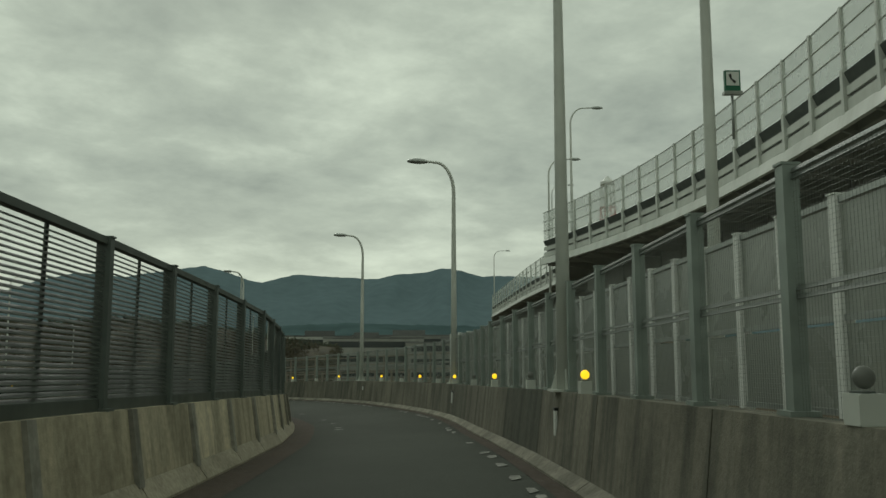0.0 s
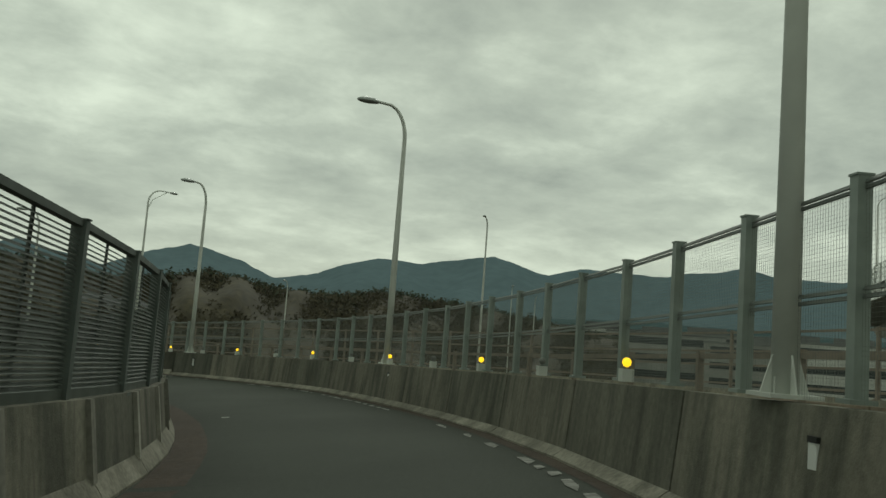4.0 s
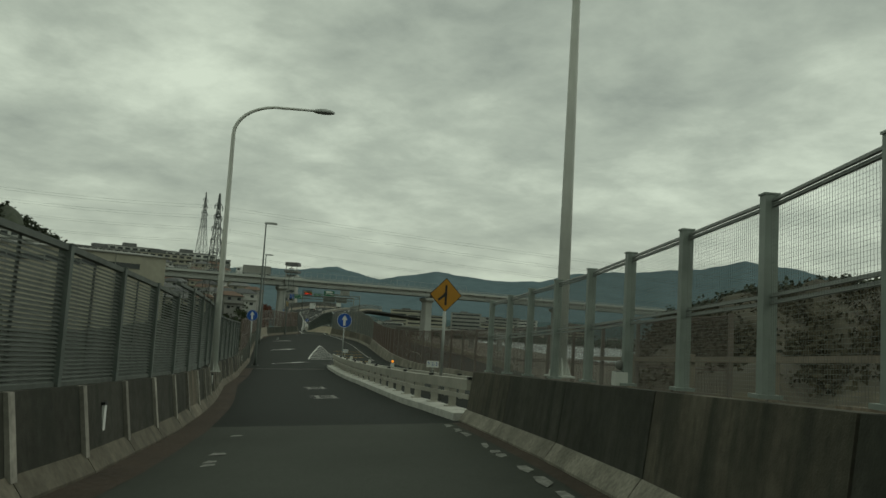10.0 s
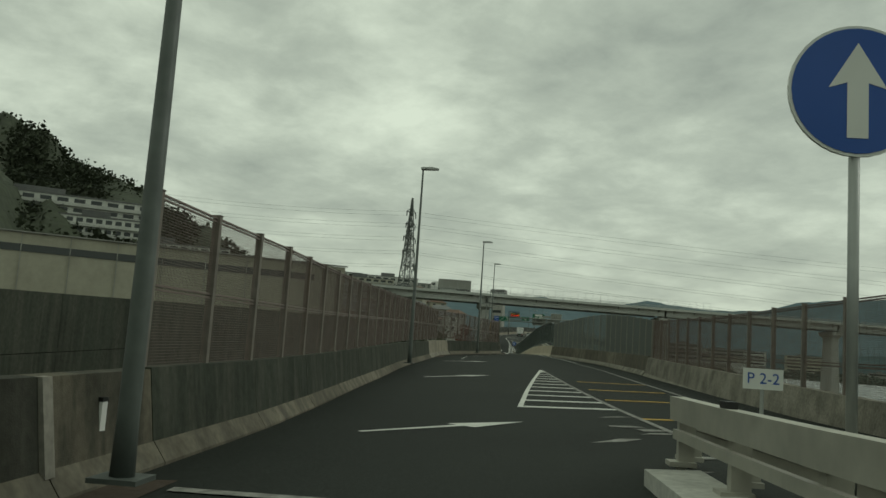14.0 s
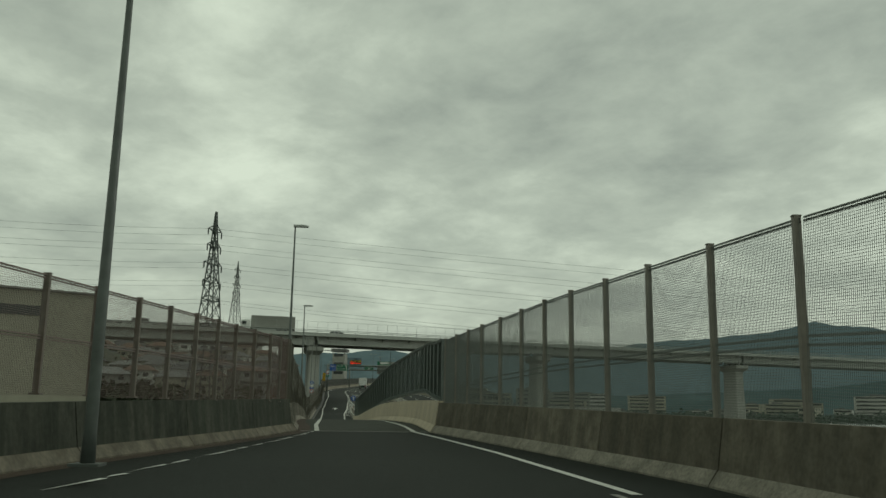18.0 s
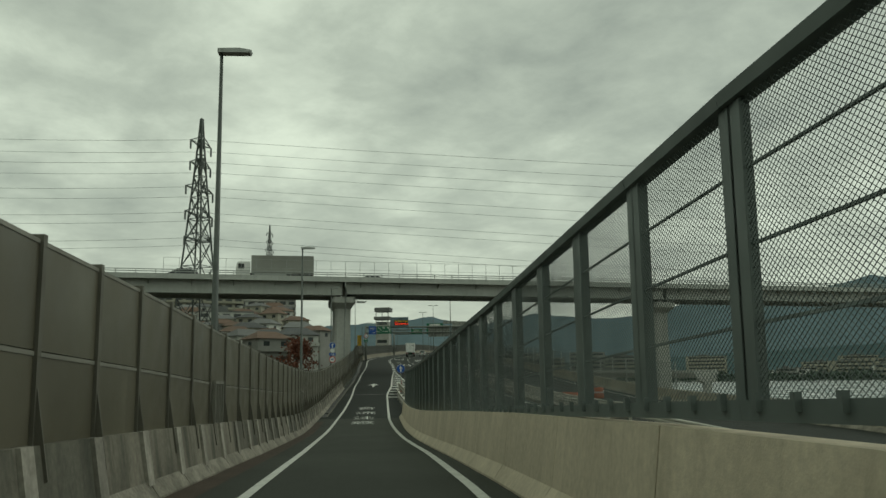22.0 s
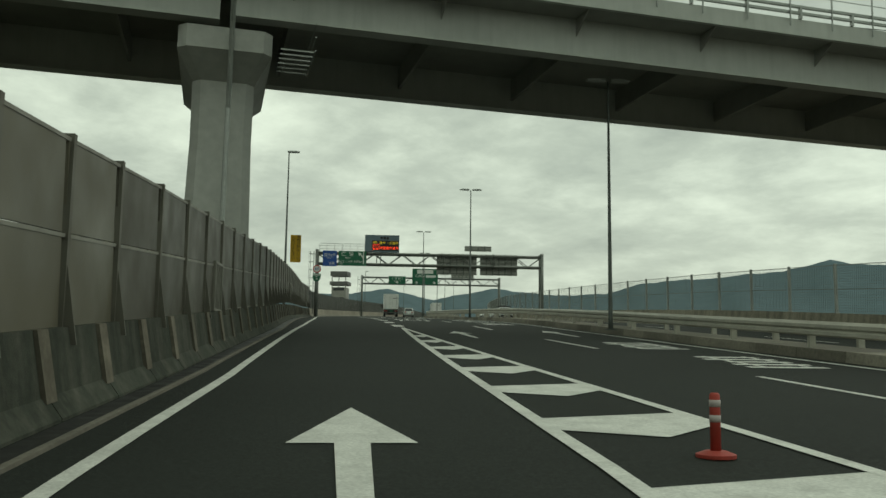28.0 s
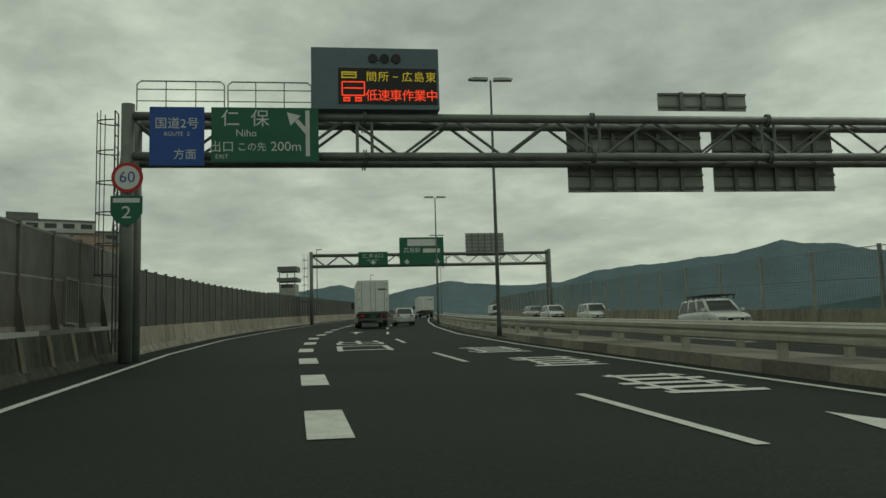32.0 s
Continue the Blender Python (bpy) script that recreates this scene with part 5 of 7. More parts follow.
# ---- lettering ----
def glyphs(text, size=1.0, align="CENTER"):
    cu = bpy.data.curves.new("glyphs", "FONT")
    cu.body, cu.size, cu.align_x, cu.align_y = text, size, align, "CENTER"
    cu.resolution_u = 3
    ob = bpy.data.objects.new("glyphs", cu)
    scene.collection.objects.link(ob)
    bpy.context.view_layer.update()
    me = bpy.data.meshes.new_from_object(ob.evaluated_get(bpy.context.evaluated_depsgraph_get()))
    bpy.data.objects.remove(ob)
    bpy.data.curves.remove(cu)
    return me


def lettering(name, text, size, mat, parent, m, stretch=1.0, bold=0.0):
    """Letters in the x-z plane of m, facing -y."""
    me = glyphs(text, size)
    for v in me.vertices:
        v.co = Vector((v.co.x * stretch, 0.0, v.co.y))
    me.materials.clear()
    me.materials.append(mat)
    ob = new(name, me)
    ob.parent = parent
    ob.matrix_basis = m
    if bold:
        so = ob.modifiers.new("thick", "SOLIDIFY")
        so.thickness, so.offset = bold, 0
    return ob


def road_text(ch, s, lat, width, length, label):
    me = glyphs(ch, 1.0)
    xs = [v.co.x for v in me.vertices] or [0, 1]
    ys = [v.co.y for v in me.vertices] or [0, 1]
    for v in me.vertices:
        a = (v.co.x - min(xs)) / max(max(xs) - min(xs), 1e-6)
        b = (v.co.y - min(ys)) / max(max(ys) - min(ys), 1e-6)
        v.co = at(s + b * length, lat + (a - 0.5) * width, 0.014)
    me.materials.clear()
    me.materials.append(WHITE_LINE)
    tagged(new("road_lettering", me), label, "road marking", kind="structure")


for ch, s in (("合", 312.6), ("流", 307.5), ("注", 302.0), ("意", 296.6)):
    road_text(ch, s, -0.2, 1.45, 2.9, "white road lettering on the descending ramp")
for ch, s in (("口", 387.6), ("出", 392.8), ("口", 433.5), ("出", 439.0)):
    road_text(ch, s, MAIN(s + 2) + 2.05, 1.9, 4.2, "white road lettering in the merging lane")


def scrambled(s, lat, width, length, seed, label, mat=None):
    """Lettering that cannot be read: bars of its size."""
    rnd = random.Random(seed)
    quads = []
    for i in range(5):
        a = s + length * (i + 0.1) / 5
        l0 = lat - width / 2 * rnd.uniform(0.6, 1.0)
        quads.append([(a, l0), (a + length * 0.09, l0), (a + length * 0.09, lat + width / 2 * rnd.uniform(0.6, 1)), (a, lat + width / 2 * 0.9)])
    for x in (-0.3, 0.25):
        quads.append([(s + 0.1, lat + x * width), (s + length * 0.95, lat + x * width), (s + length * 0.95, lat + x * width + 0.13), (s + 0.1, lat + x * width + 0.13)])
    for i, q in enumerate(quads):
        paint("road_lettering", label, [q], mat or WHITE_LINE, up=0.012 + 0.0006 * i)


for k, s in enumerate((352.0, 358.5, 380.0, 386.5, 393.0, 417.0, 423.5, 430.0)):
    scrambled(s, MAIN(s + 2) + 5.9, 1.9, 3.8, 20 + k, "white bars of road lettering in the inner lane")
for k, s in enumerate((122.6, 128.8)):
    scrambled(s, -0.05, 0.95, 1.9, 40 + k, "worn white bars of road lettering on the ramp", WORN_LINE)


for k, s in enumerate((250.0, 257.0, 268.0, 276.0, 284.0, 291.5)):
    scrambled(s, MAIN(s + 2) + (2.0 if k % 2 else 5.9), 1.9, 3.8, 60 + k, "white bars of road lettering below the ramp")
for k in range(9):
    s = 262.0 + 4.2 * k
    paint("hatch_chevron", "white chevron on the lanes below the ramp", [[(s, MAIN(s) - 2.6), (s + 0.7, MAIN(s) - 2.6), (s + 1.9, MAIN(s) - 0.3), (s + 1.2, MAIN(s) - 0.3)]], WHITE_LINE)


# ---- kerbs and guard rails ----
ribbon("kerb_merge", 113.6, 150.5, table((113, 120, 132, 150), (2.3, 1.95, 1.95, 1.55)), table((113, 120, 132, 150), (2.95, 2.5, 2.45, 2.1)), 0.16, KERB_WHITE, 2.0, 0.3)
tagged(bpy.data.objects["kerb_merge"], "white-painted concrete kerb under the guard rail", "kerb", kind="structure")


def guard_rail(name, label, s0, s1, lat, up, spacing, high=0.82, depth=0.24, second=True, box_beam=True):
    root = thing(name, label, "guard rail")
    n = max(1, int(round((s1 - s0) / spacing)))
    bm = bmesh.new()
    if box_beam:
        prism(bm, [(-0.07, high - depth), (-0.08, high), (0.08, high), (0.07, high - depth)], 0.0, spacing)
    else:
        prof = [(0.0, high), (0.07, high - 0.04), (0.07, high - 0.12), (0.01, high - 0.17), (0.07, high - 0.22), (0.07, high - 0.30), (0.0, high - 0.34), (-0.02, high - 0.34), (0.04, high - 0.29), (0.04, high - 0.23), (-0.02, high - 0.17), (0.04, high - 0.11), (0.04, high - 0.05), (-0.02, high)]
        prism(bm, prof, 0.0, spacing)
    beam = mesh_of(bm, "beam", RAIL_PAINT)
    bm = bmesh.new()
    box(bm, 0.0, spacing, -0.035, 0.035, 0.26, 0.36)
    low = mesh_of(bm, "lower_rail", RAIL_PAINT)
    bm = bmesh.new()
    box(bm, -0.06, 0.06, -0.10, -0.02, -0.1, high - 0.04)
    box(bm, -0.05, 0.05, -0.19, -0.10, 0.0, 0.5)
    box(bm, -0.13, 0.13, -0.2, 0.08, -0.02, 0.03)
    post = mesh_of(bm, "post", RAIL_PAINT)
    bm = bmesh.new()
    prism(bm, [(-0.05, high), (-0.05, high + 0.06), (0.05, high + 0.06), (0.05, high)], -0.09, 0.09)
    stud = mesh_of(bm, "reflector", BLACK)
    for i in range(n + 1):
        s = s0 + (s1 - s0) * i / n
        u = up(s) if callable(up) else up
        part("post", post, None, root, m=stand(s, lat(s), u))
        if i < n:
            e = s0 + (s1 - s0) * (i + 1) / n
            ue = up(e) if callable(up) else up
            m = span(at(s, lat(s), u), at(e, lat(e), ue), spacing)
            part("beam", beam, None, root, m=m)
            if second:
                part("lower_rail", low, None, root, m=m)
            if box_beam and i % 2 == 0:
                part("reflector", stud, None, root, m=m)
    return root


guard_rail("guard_rail", "cream box-beam guard rail on a white kerb", 114.0, 151.0, table((113, 120, 132, 151), (2.75, 2.3, 2.3, 1.95)), 0.16, 1.9, high=0.70)
guard_rail("guard_rail", "cream box-beam guard rail of the joining ramp", 114.0, 152.0, table((113, 132, 152), (4.4, 3.5, 2.25)), 0.1, 1.9, high=0.62)
guard_rail("guard_rail", "cream guard rail at the ramp's foot", 303.8, 336.0, table((303, 312, 325, 336), (2.75, 2.75, 2.45, 2.6)), 0.0, 2.0, high=0.75)
guard_rail("guard_rail", "cream guard rail by the expressway lanes", 303.8, 336.0, table((303, 315, 336), (4.1, 3.7, 2.75)), 0.0, 2.0, high=0.75)
guard_rail("median_rail", "corrugated steel guard rail along the median kerb", 240, 620, lambda s: MAIN(s) + 8.55, lambda s: (SIDE_UP(s) if s < 304 else 0.0) + 0.18, 4.0, high=0.72, box_beam=False, second=False)
guard_rail("median_rail", "second corrugated guard rail behind the median", 300, 620, lambda s: MAIN(s) + 9.9, 0.18, 4.0, high=0.72, box_beam=False, second=False)


def median_kerb():
    root = thing("median_kerb", "row of weathered concrete kerb blocks along the median", "kerb", kind="structure")
    bm = bmesh.new()
    prism(bm, [(0.0, -0.1), (-0.04, 0.26), (-1.9, 0.26), (-1.94, -0.1)], 0.01, 1.99)
    me = mesh_of(bm, "kerb_block", KERB)
    s = 300.0
    while s < 560:
        part("kerb_block", me, None, root, m=span(at(s, MAIN(s) + 8.2), at(s + 2, MAIN(s + 2) + 8.2), 2.0))
        s += 2.0


median_kerb()


# ---- delineators and warning lamps on the outer barrier ----
def delineator(m, label):
    root = thing("delineator", label, "delineator", m, group="barrier delineators")
    bm = bmesh.new()
    box(bm, -0.055, 0.055, -0.02, 0.012, 0, 0.34)
    bmesh.ops.bevel(bm, geom=bm.edges[:], offset=0.006, segments=1)
    part("plate", bm, WHITE, root)
    bm = bmesh.new()
    box(bm, -0.06, 0.06, -0.035, 0.018, 0.33, 0.37)
    part("cap", bm, BLACK, root)


for s in (11.5, 26.3, 41.8, 59.6, 77.1, 93.6):
    delineator(stand(s, RIGHT(s) + 0.205, 0.48), "white reflector plate on the stained barrier")
for s in (99.5, 107.0, 117.5, 123.5, 147.0, 149.8):
    delineator(stand(s, LEFT(s) - 0.205, 0.44, 180), "white reflector plate on the inner barrier")


def warning_lamp(m, lit, lens=None):
    root = thing("warning_lamp", "lit amber warning lamp on a pale box" if lit else "unlit round warning lamp on a white box", "warning lamp", m, group="warning lamps")
    bm = bmesh.new()
    box(bm, -0.075, 0.075, -0.07, 0.07, 0, 0.15)
    bmesh.ops.bevel(bm, geom=bm.edges[:], offset=0.01, segments=1)
    part("box", bm, POLE, root)
    bm = bmesh.new()
    bmesh.ops.create_uvsphere(bm, u_segments=18, v_segments=10, radius=0.056)
    for v in bm.verts:
        v.co = Vector((v.co.x * 0.7, v.co.y, v.co.z + 0.225))
    part("lens", bm, (lens or LAMP_YELLOW) if lit else LAMP_OFF, root, smooth=True)
    bm = bmesh.new()
    tube(bm, [(0.02, 0, 0.14), (0.02, 0, 0.16)], 0.06, 10)
    part("collar", bm, STEEL_DARK, root)


LIT = (-2.0, 10.2, 18.4, 26.6, 32.7, 39.1, 46.1, 52.9, 60.0, 67.0, 73.5, 79.8, 87.0, 98.0, 111.3)
for a, b in zip(LIT, LIT[1:]):
    warning_lamp(stand(a, RIGHT(a) + 0.33, 1.06), True, LAMP_ORANGE if a > 90 else None)
    e = a + (b - a) * 0.49
    warning_lamp(stand(e, RIGHT(e) + 0.33, 1.06), False)
for s, l in ((132.3, 3.35), (139.0, 3.1), (145.5, 2.7)):
    warning_lamp(stand(s, l, 0.75), s < 135, LAMP_ORANGE)


# ---- signs ----
def post_sign(m, height, label, r=0.035):
    root = thing("road_sign", label, "road sign", m)
    bm = bmesh.new()
    tube(bm, [(0, 0.03, 0), (0, 0.03, height)], r, 10)
    part("pole", bm, STEEL, root, smooth=True)
    return root


def up_arrow(w, h):
    return [(-w * 0.18, -h / 2), (w * 0.18, -h / 2), (w * 0.18, h * 0.08), (w / 2, h * 0.02), (0, h / 2), (-w / 2, h * 0.02), (-w * 0.18, h * 0.08)]


def blue_disc(root, z, r, x=0.0):
    bm = bmesh.new()
    disc(bm, r, -0.012, 0.012, 36, x, z)
    pl = part("rim", bm, SIGN_WHITE, root)
    bm = bmesh.new()
    disc(bm, r * 0.955, -0.017, -0.0125, 36, x, z)
    part("face", bm, SIGN_BLUE, pl)
    bm = bmesh.new()
    plate(bm, [(x + a, z + b) for a, b in up_arrow(r * 0.85, r * 1.45)], -0.022, -0.0175)
    part("arrow", bm, SIGN_WHITE, pl)


def facing(s, lat, up=0.0, turn=0.0):
    """Stands across the road, its face towards oncoming drivers."""
    return stand(s, lat, up, -90 + turn)


r_ = post_sign(facing(147.2, 2.26, 0.06), 3.3, "round blue sign with a white up arrow on a bent post")
blue_disc(r_, 2.96, 0.44)
r_ = post_sign(facing(142.7, -3.05, 0.9), 2.6, "round blue sign with a white up arrow behind the screen")
blue_disc(r_, 2.35, 0.30)
r_ = post_sign(facing(336.0, 2.95, 0.0), 2.7, "round blue sign with a white up arrow at the nose")
blue_disc(r_, 2.15, 0.44)
r_ = post_sign(facing(118.2, 2.75, 0.16), 3.3, "orange diamond merge sign on a steel post", 0.045)
bm = bmesh.new()
plate(bm, [(0, -0.47), (0.45, 0), (0, 0.47), (-0.45, 0)], -0.012, 0.012)
for v in bm.verts:
    v.co.z += 2.86
rim = part("rim", bm, BLACK, r_)
bm = bmesh.new()
plate(bm, [(0, -0.445), (0.425, 0), (0, 0.445), (-0.425, 0)], -0.017, -0.0125)
for v in bm.verts:
    v.co.z += 2.86
part("face", bm, SIGN_ORANGE, rim)
for pts in ([(-0.025, -0.28), (0.035, -0.28), (0.035, 0.27), (-0.025, 0.27)], [(-0.22, -0.12), (-0.19, -0.17), (-0.03, -0.05), (0.0, 0.12), (-0.06, 0.02)]):
    bm = bmesh.new()
    plate(bm, pts, -0.022, -0.0175)
    for v in bm.verts:
        v.co.z += 2.86
    part("symbol", bm, BLACK, rim)
for s, l, txt in ((121.5, 3.1, "P 2-3"), (150.2, 2.6, "P 2-2")):
    r_ = thing("number_plate_sign", "small pale plate with blue lettering above the guard rail", "sign", facing(s, l, 0.16))
    bm = bmesh.new()
    tube(bm, [(0, 0.03, 0), (0, 0.03, 0.95)], 0.02, 8)
    part("pole", bm, STEEL, r_)
    bm = bmesh.new()
    box(bm, -0.19, 0.19, -0.006, 0.006, 0.82, 1.02)
    part("plate", bm, SIGN_WHITE, r_)
    lettering("lettering", txt, 0.15, SIGN_BLUE, r_, pose(0, -0.009, 0.92))
# stack of signs on the lamp pole before the bridge
r_ = post_sign(facing(326.5, -3.6, 0.6), 4.6, "stack of blue and red round signs beside the noise barrier")
blue_disc(r_, 4.25, 0.30)
bm = bmesh.new()
disc(bm, 0.2, -0.012, 0.012, 24, 0, 3.78)
part("small_disc", bm, SIGN_WHITE, r_)
bm = bmesh.new()
box(bm, -0.3, 0.3, -0.012, 0.012, 3.32, 3.56)
pl = part("plate", bm, SIGN_BLUE, r_)
bm = bmesh.new()
plate(bm, [(-0.18, 3.42), (0.05, 3.42), (0.05, 3.36), (0.2, 3.44), (0.05, 3.52), (0.05, 3.46), (-0.18, 3.46)], -0.017, -0.0125)
part("arrow", bm, SIGN_WHITE, pl)


def speed_sign(root, z, r, text, x=0.0, y=0.0):
    bm = bmesh.new()
    disc(bm, r, y - 0.012, y + 0.012, 36, x, z)
    pl = part("rim", bm, SIGN_RED, root)
    bm = bmesh.new()
    disc(bm, r * 0.78, y - 0.017, y - 0.0125, 36, x, z)
    part("face", bm, SIGN_WHITE, pl)
    lettering("lettering", text, r * 1.05, SIGN_BLUE, pl, pose(x, y - 0.02, z))


speed_sign(r_, 2.95, 0.29, "40")

# tall yellow board on the lamp pole
r_ = thing("yellow_board", "tall yellow board with dark vertical lettering on a lamp pole", "sign", facing(387.2, -3.98, 0.25))
bm = bmesh.new()
box(bm, -0.32, 0.32, -0.20, -0.16, 3.22, 4.9)
bmesh.ops.bevel(bm, geom=[e for e in bm.edges if abs(e.verts[0].co.y - e.verts[1].co.y) > 0.02], offset=0.05, segments=3)
pl = part("board", bm, SIGN_YELLOW, r_)
for col, x in (("東雲方面はここで", 0.15), ("おりてください", -0.14)):
    n = len(col)
    for i, ch in enumerate(col):
        lettering("lettering", ch, 0.2, BLACK, pl, pose(x, -0.206, 4.77 - (0.0 if n == 8 else 0.1) - i * 0.2), 1.15)
bm = bmesh.new()
for z in (3.5, 4.5):
    box(bm, -0.15, 0.15, -0.16, -0.1, z, z + 0.08)
part("bracket", bm, STEEL, r_)


# ---- what hangs on the gantries ----
def board(root, name, x0, x1, z0, z1, mat, label, y=-0.75, rim=True):
    bm = bmesh.new()
    box(bm, x0, x1, y - 0.03, y + 0.03, z0, z1)
    pl = part(name, bm, mat, root, label)
    bm = bmesh.new()
    for x in (x0 + (x1 - x0) * 0.2, x0 + (x1 - x0) * 0.8):
        box(bm, x - 0.05, x + 0.05, y + 0.03, -0.40, z0 + 0.1, z1 - 0.1)
    part("bracket", bm, STEEL_DARK, pl)
    return pl


pl = board(G1, "blue_board", 0.66, 2.2, 5.62, 7.36, SIGN_BLUE, "blue route board with white lettering")
for txt, size, x, z in (("国道2号", 0.36, 1.43, 6.85), ("ROUTE  2", 0.17, 1.43, 6.55), ("方面", 0.33, 1.66, 5.93)):
    lettering("lettering", txt, size, SIGN_WHITE, pl, pose(x, -0.785, z), 1.0)
pl = board(G1, "green_board", 2.4, 5.5, 5.72, 7.36, SIGN_GREEN, "green exit board with white lettering")
for txt, size, x, z in (("仁", 0.55, 2.95, 7.0), ("保", 0.55, 3.8, 7.0), ("Niho", 0.3, 3.4, 6.58), ("出口", 0.36, 2.7, 6.16), ("EXIT", 0.18, 2.7, 5.88), ("この先", 0.28, 3.56, 6.16), ("200m", 0.40, 4.55, 6.18)):
    lettering("lettering", txt, size, SIGN_WHITE, pl, pose(x, -0.785, z), 1.0)
bm = bmesh.new()
box(bm, 5.12, 5.24, -0.79, -0.781, 5.9, 7.28)
plate(bm, [(4.82, 6.93), (4.90, 7.02), (5.17, 6.72), (5.17, 6.50)], -0.79, -0.781)
plate(bm, [(4.58, 7.22), (4.98, 7.12), (4.68, 6.82)], -0.79, -0.781)
part("exit_arrow", bm, SIGN_WHITE, pl)
# matrix sign
bm = bmesh.new()
box(bm, 5.3, 9.15, -0.75, 0.05, 7.35, 9.25)
bmesh.ops.bevel(bm, geom=bm.edges[:], offset=0.03, segments=1)
mx = part("matrix_sign", bm, MATRIX_GREY, G1, "blue-grey matrix sign box showing red and amber text")
bm = bmesh.new()
box(bm, 6.1, 9.08, -0.765, -0.752, 7.5, 8.62)
part("screen", bm, BLACK, mx)
for x in (7.15, 7.5, 7.85):
    bm = bmesh.new()
    disc(bm, 0.14, -0.80, -0.752, 20, x, 8.92)
    part("lens", bm, BLACK, mx)
for i, ch in enumerate("間所−広島東"):
    lettering("lettering", ch, 0.34, LED_AMBER, mx, pose(7.1 + i * 0.36, -0.775, 8.33), 1.0)
for i, ch in enumerate("低速車作業中"):
    lettering("lettering", ch, 0.38, LED_RED, mx, pose(7.1 + i * 0.365, -0.775, 7.75), 1.0)
for x0, x1, z0, z1 in ((6.2, 6.65, 8.3, 8.5), (6.2, 6.9, 7.75, 8.2), (6.25, 6.45, 7.58, 7.72), (6.6, 6.8, 7.58, 7.72)):
    bm = bmesh.new()
    w_ = 0.035
    box(bm, x0, x1, -0.775, -0.77, z0, z0 + w_)
    box(bm, x0, x1, -0.775, -0.77, z1 - w_, z1)
    box(bm, x0, x0 + w_, -0.775, -0.77, z0, z1)
    box(bm, x1 - w_, x1, -0.775, -0.77, z0, z1)
    box(bm, x0 + 0.06, x1 - 0.06, -0.775, -0.77, (z0 + z1) / 2, (z0 + z1) / 2 + w_)
    part("symbol", bm, LED_RED if z1 < 8.25 else LED_AMBER, mx)
# catwalk rail and ladder cage
for x0, x1 in ((0.25, 2.75), (2.85, 5.3)):
    bm = bmesh.new()
    tube(bm, [(x0, -0.55, 7.3), (x0, -0.55, 8.1), (x0 + 0.12, -0.55, 8.2), (x1 - 0.12, -0.55, 8.2), (x1, -0.55, 8.1), (x1, -0.55, 7.3)], 0.022, 6)
    for z in (7.6, 7.95):
        bar(bm, (x0, -0.55, z), (x1, -0.55, z), 0.016, 6)
    for f in (0.33, 0.67):
        bar(bm, (x0 + (x1 - x0) * f, -0.55, 7.3), (x0 + (x1 - x0) * f, -0.55, 8.2), 0.018, 6)
    part("catwalk_rail", bm, STEEL, G1)


def ladder(root, x, z0, z1):
    bm = bmesh.new()
    for y in (-0.55, -0.15):
        bar(bm, (x, y, z0), (x, y, z1), 0.025, 6)
    z = z0
    while z < z1:
        bar(bm, (x, -0.55, z), (x, -0.15, z), 0.015, 6)
        z += 0.35
    part("ladder", bm, STEEL_DARK, root)
    bm = bmesh.new()
    z = z0 + 2.2
    while z < z1 + 0.1:
        pts = [(x + 0.0 - 0.55 * math.sin(a), -0.35 + 0.35 * math.cos(a), z) for a in [3.14159 * k / 8 for k in range(9)]]
        tube(bm, pts, 0.02, 5)
        z += 0.9
    for k in (2, 4, 6):
        a = 3.14159 * k / 8
        bar(bm, (x - 0.55 * math.sin(a), -0.35 + 0.35 * math.cos(a), z0 + 2.2), (x - 0.55 * math.sin(a), -0.35 + 0.35 * math.cos(a), z1), 0.016, 4)
    part("cage", bm, STEEL_DARK, root)


ladder(G1, -0.35, 0.3, 7.3)
ladder(G2, -0.35, 0.3, 7.6)
speed_sign(G1, 5.28, 0.44, "60", 0.05, -0.72)
bm = bmesh.new()
plate(bm, [(-0.4, 4.75), (0.48, 4.75), (0.48, 4.25), (0.3, 3.98), (0.04, 3.88), (-0.24, 3.98), (-0.4, 4.25)], -0.74, -0.715)
pl = part("route_shield", bm, SIGN_GREEN, G1, "green route shield with a white number")
lettering("lettering", "2", 0.5, SIGN_WHITE, pl, pose(0.04, -0.75, 4.25), 1.2)
bm = bmesh.new()
box(bm, -0.33, 0.41, -0.75, -0.741, 4.55, 4.68)
part("bars", bm, SIGN_WHITE, pl)
# backs of the far carriageway's boards
for root, rows in ((G1, ((13.5, 18.1, 5.05, 7.45), (18.5, 22.8, 5.05, 7.45), (16.7, 19.8, 7.8, 8.4))), (G2, ((17.2, 21.6, 7.3, 9.9),))):
    for x0, x1, z0, z1 in rows:
        bm = bmesh.new()
        box(bm, x0, x1, 0.70, 0.75, z0, z1)
        pl = part("board_back", bm, BOARD_BACK, root, "grey ribbed back of a sign board")
        k = z0 + 0.1
        while k < z1:
            bm = bmesh.new()
            box(bm, x0, x1, 0.64, 0.70, k, k + 0.07)
            part("rib", bm, GANTRY_STEEL, pl)
            k += 0.42
        n = int((x1 - x0) / 0.8)
        for i in range(1, n + 1):
            bm = bmesh.new()
            x = x0 + (x1 - x0) * i / (n + 1)
            box(bm, x - 0.06, x + 0.06, 0.55, 0.64, z0, z1)
            part("stiffener", bm, GANTRY_STEEL, pl)
pl = board(G2, "green_board", 5.1, 8.3, 6.25, 7.75, SIGN_GREEN, "green exit board with white lettering")
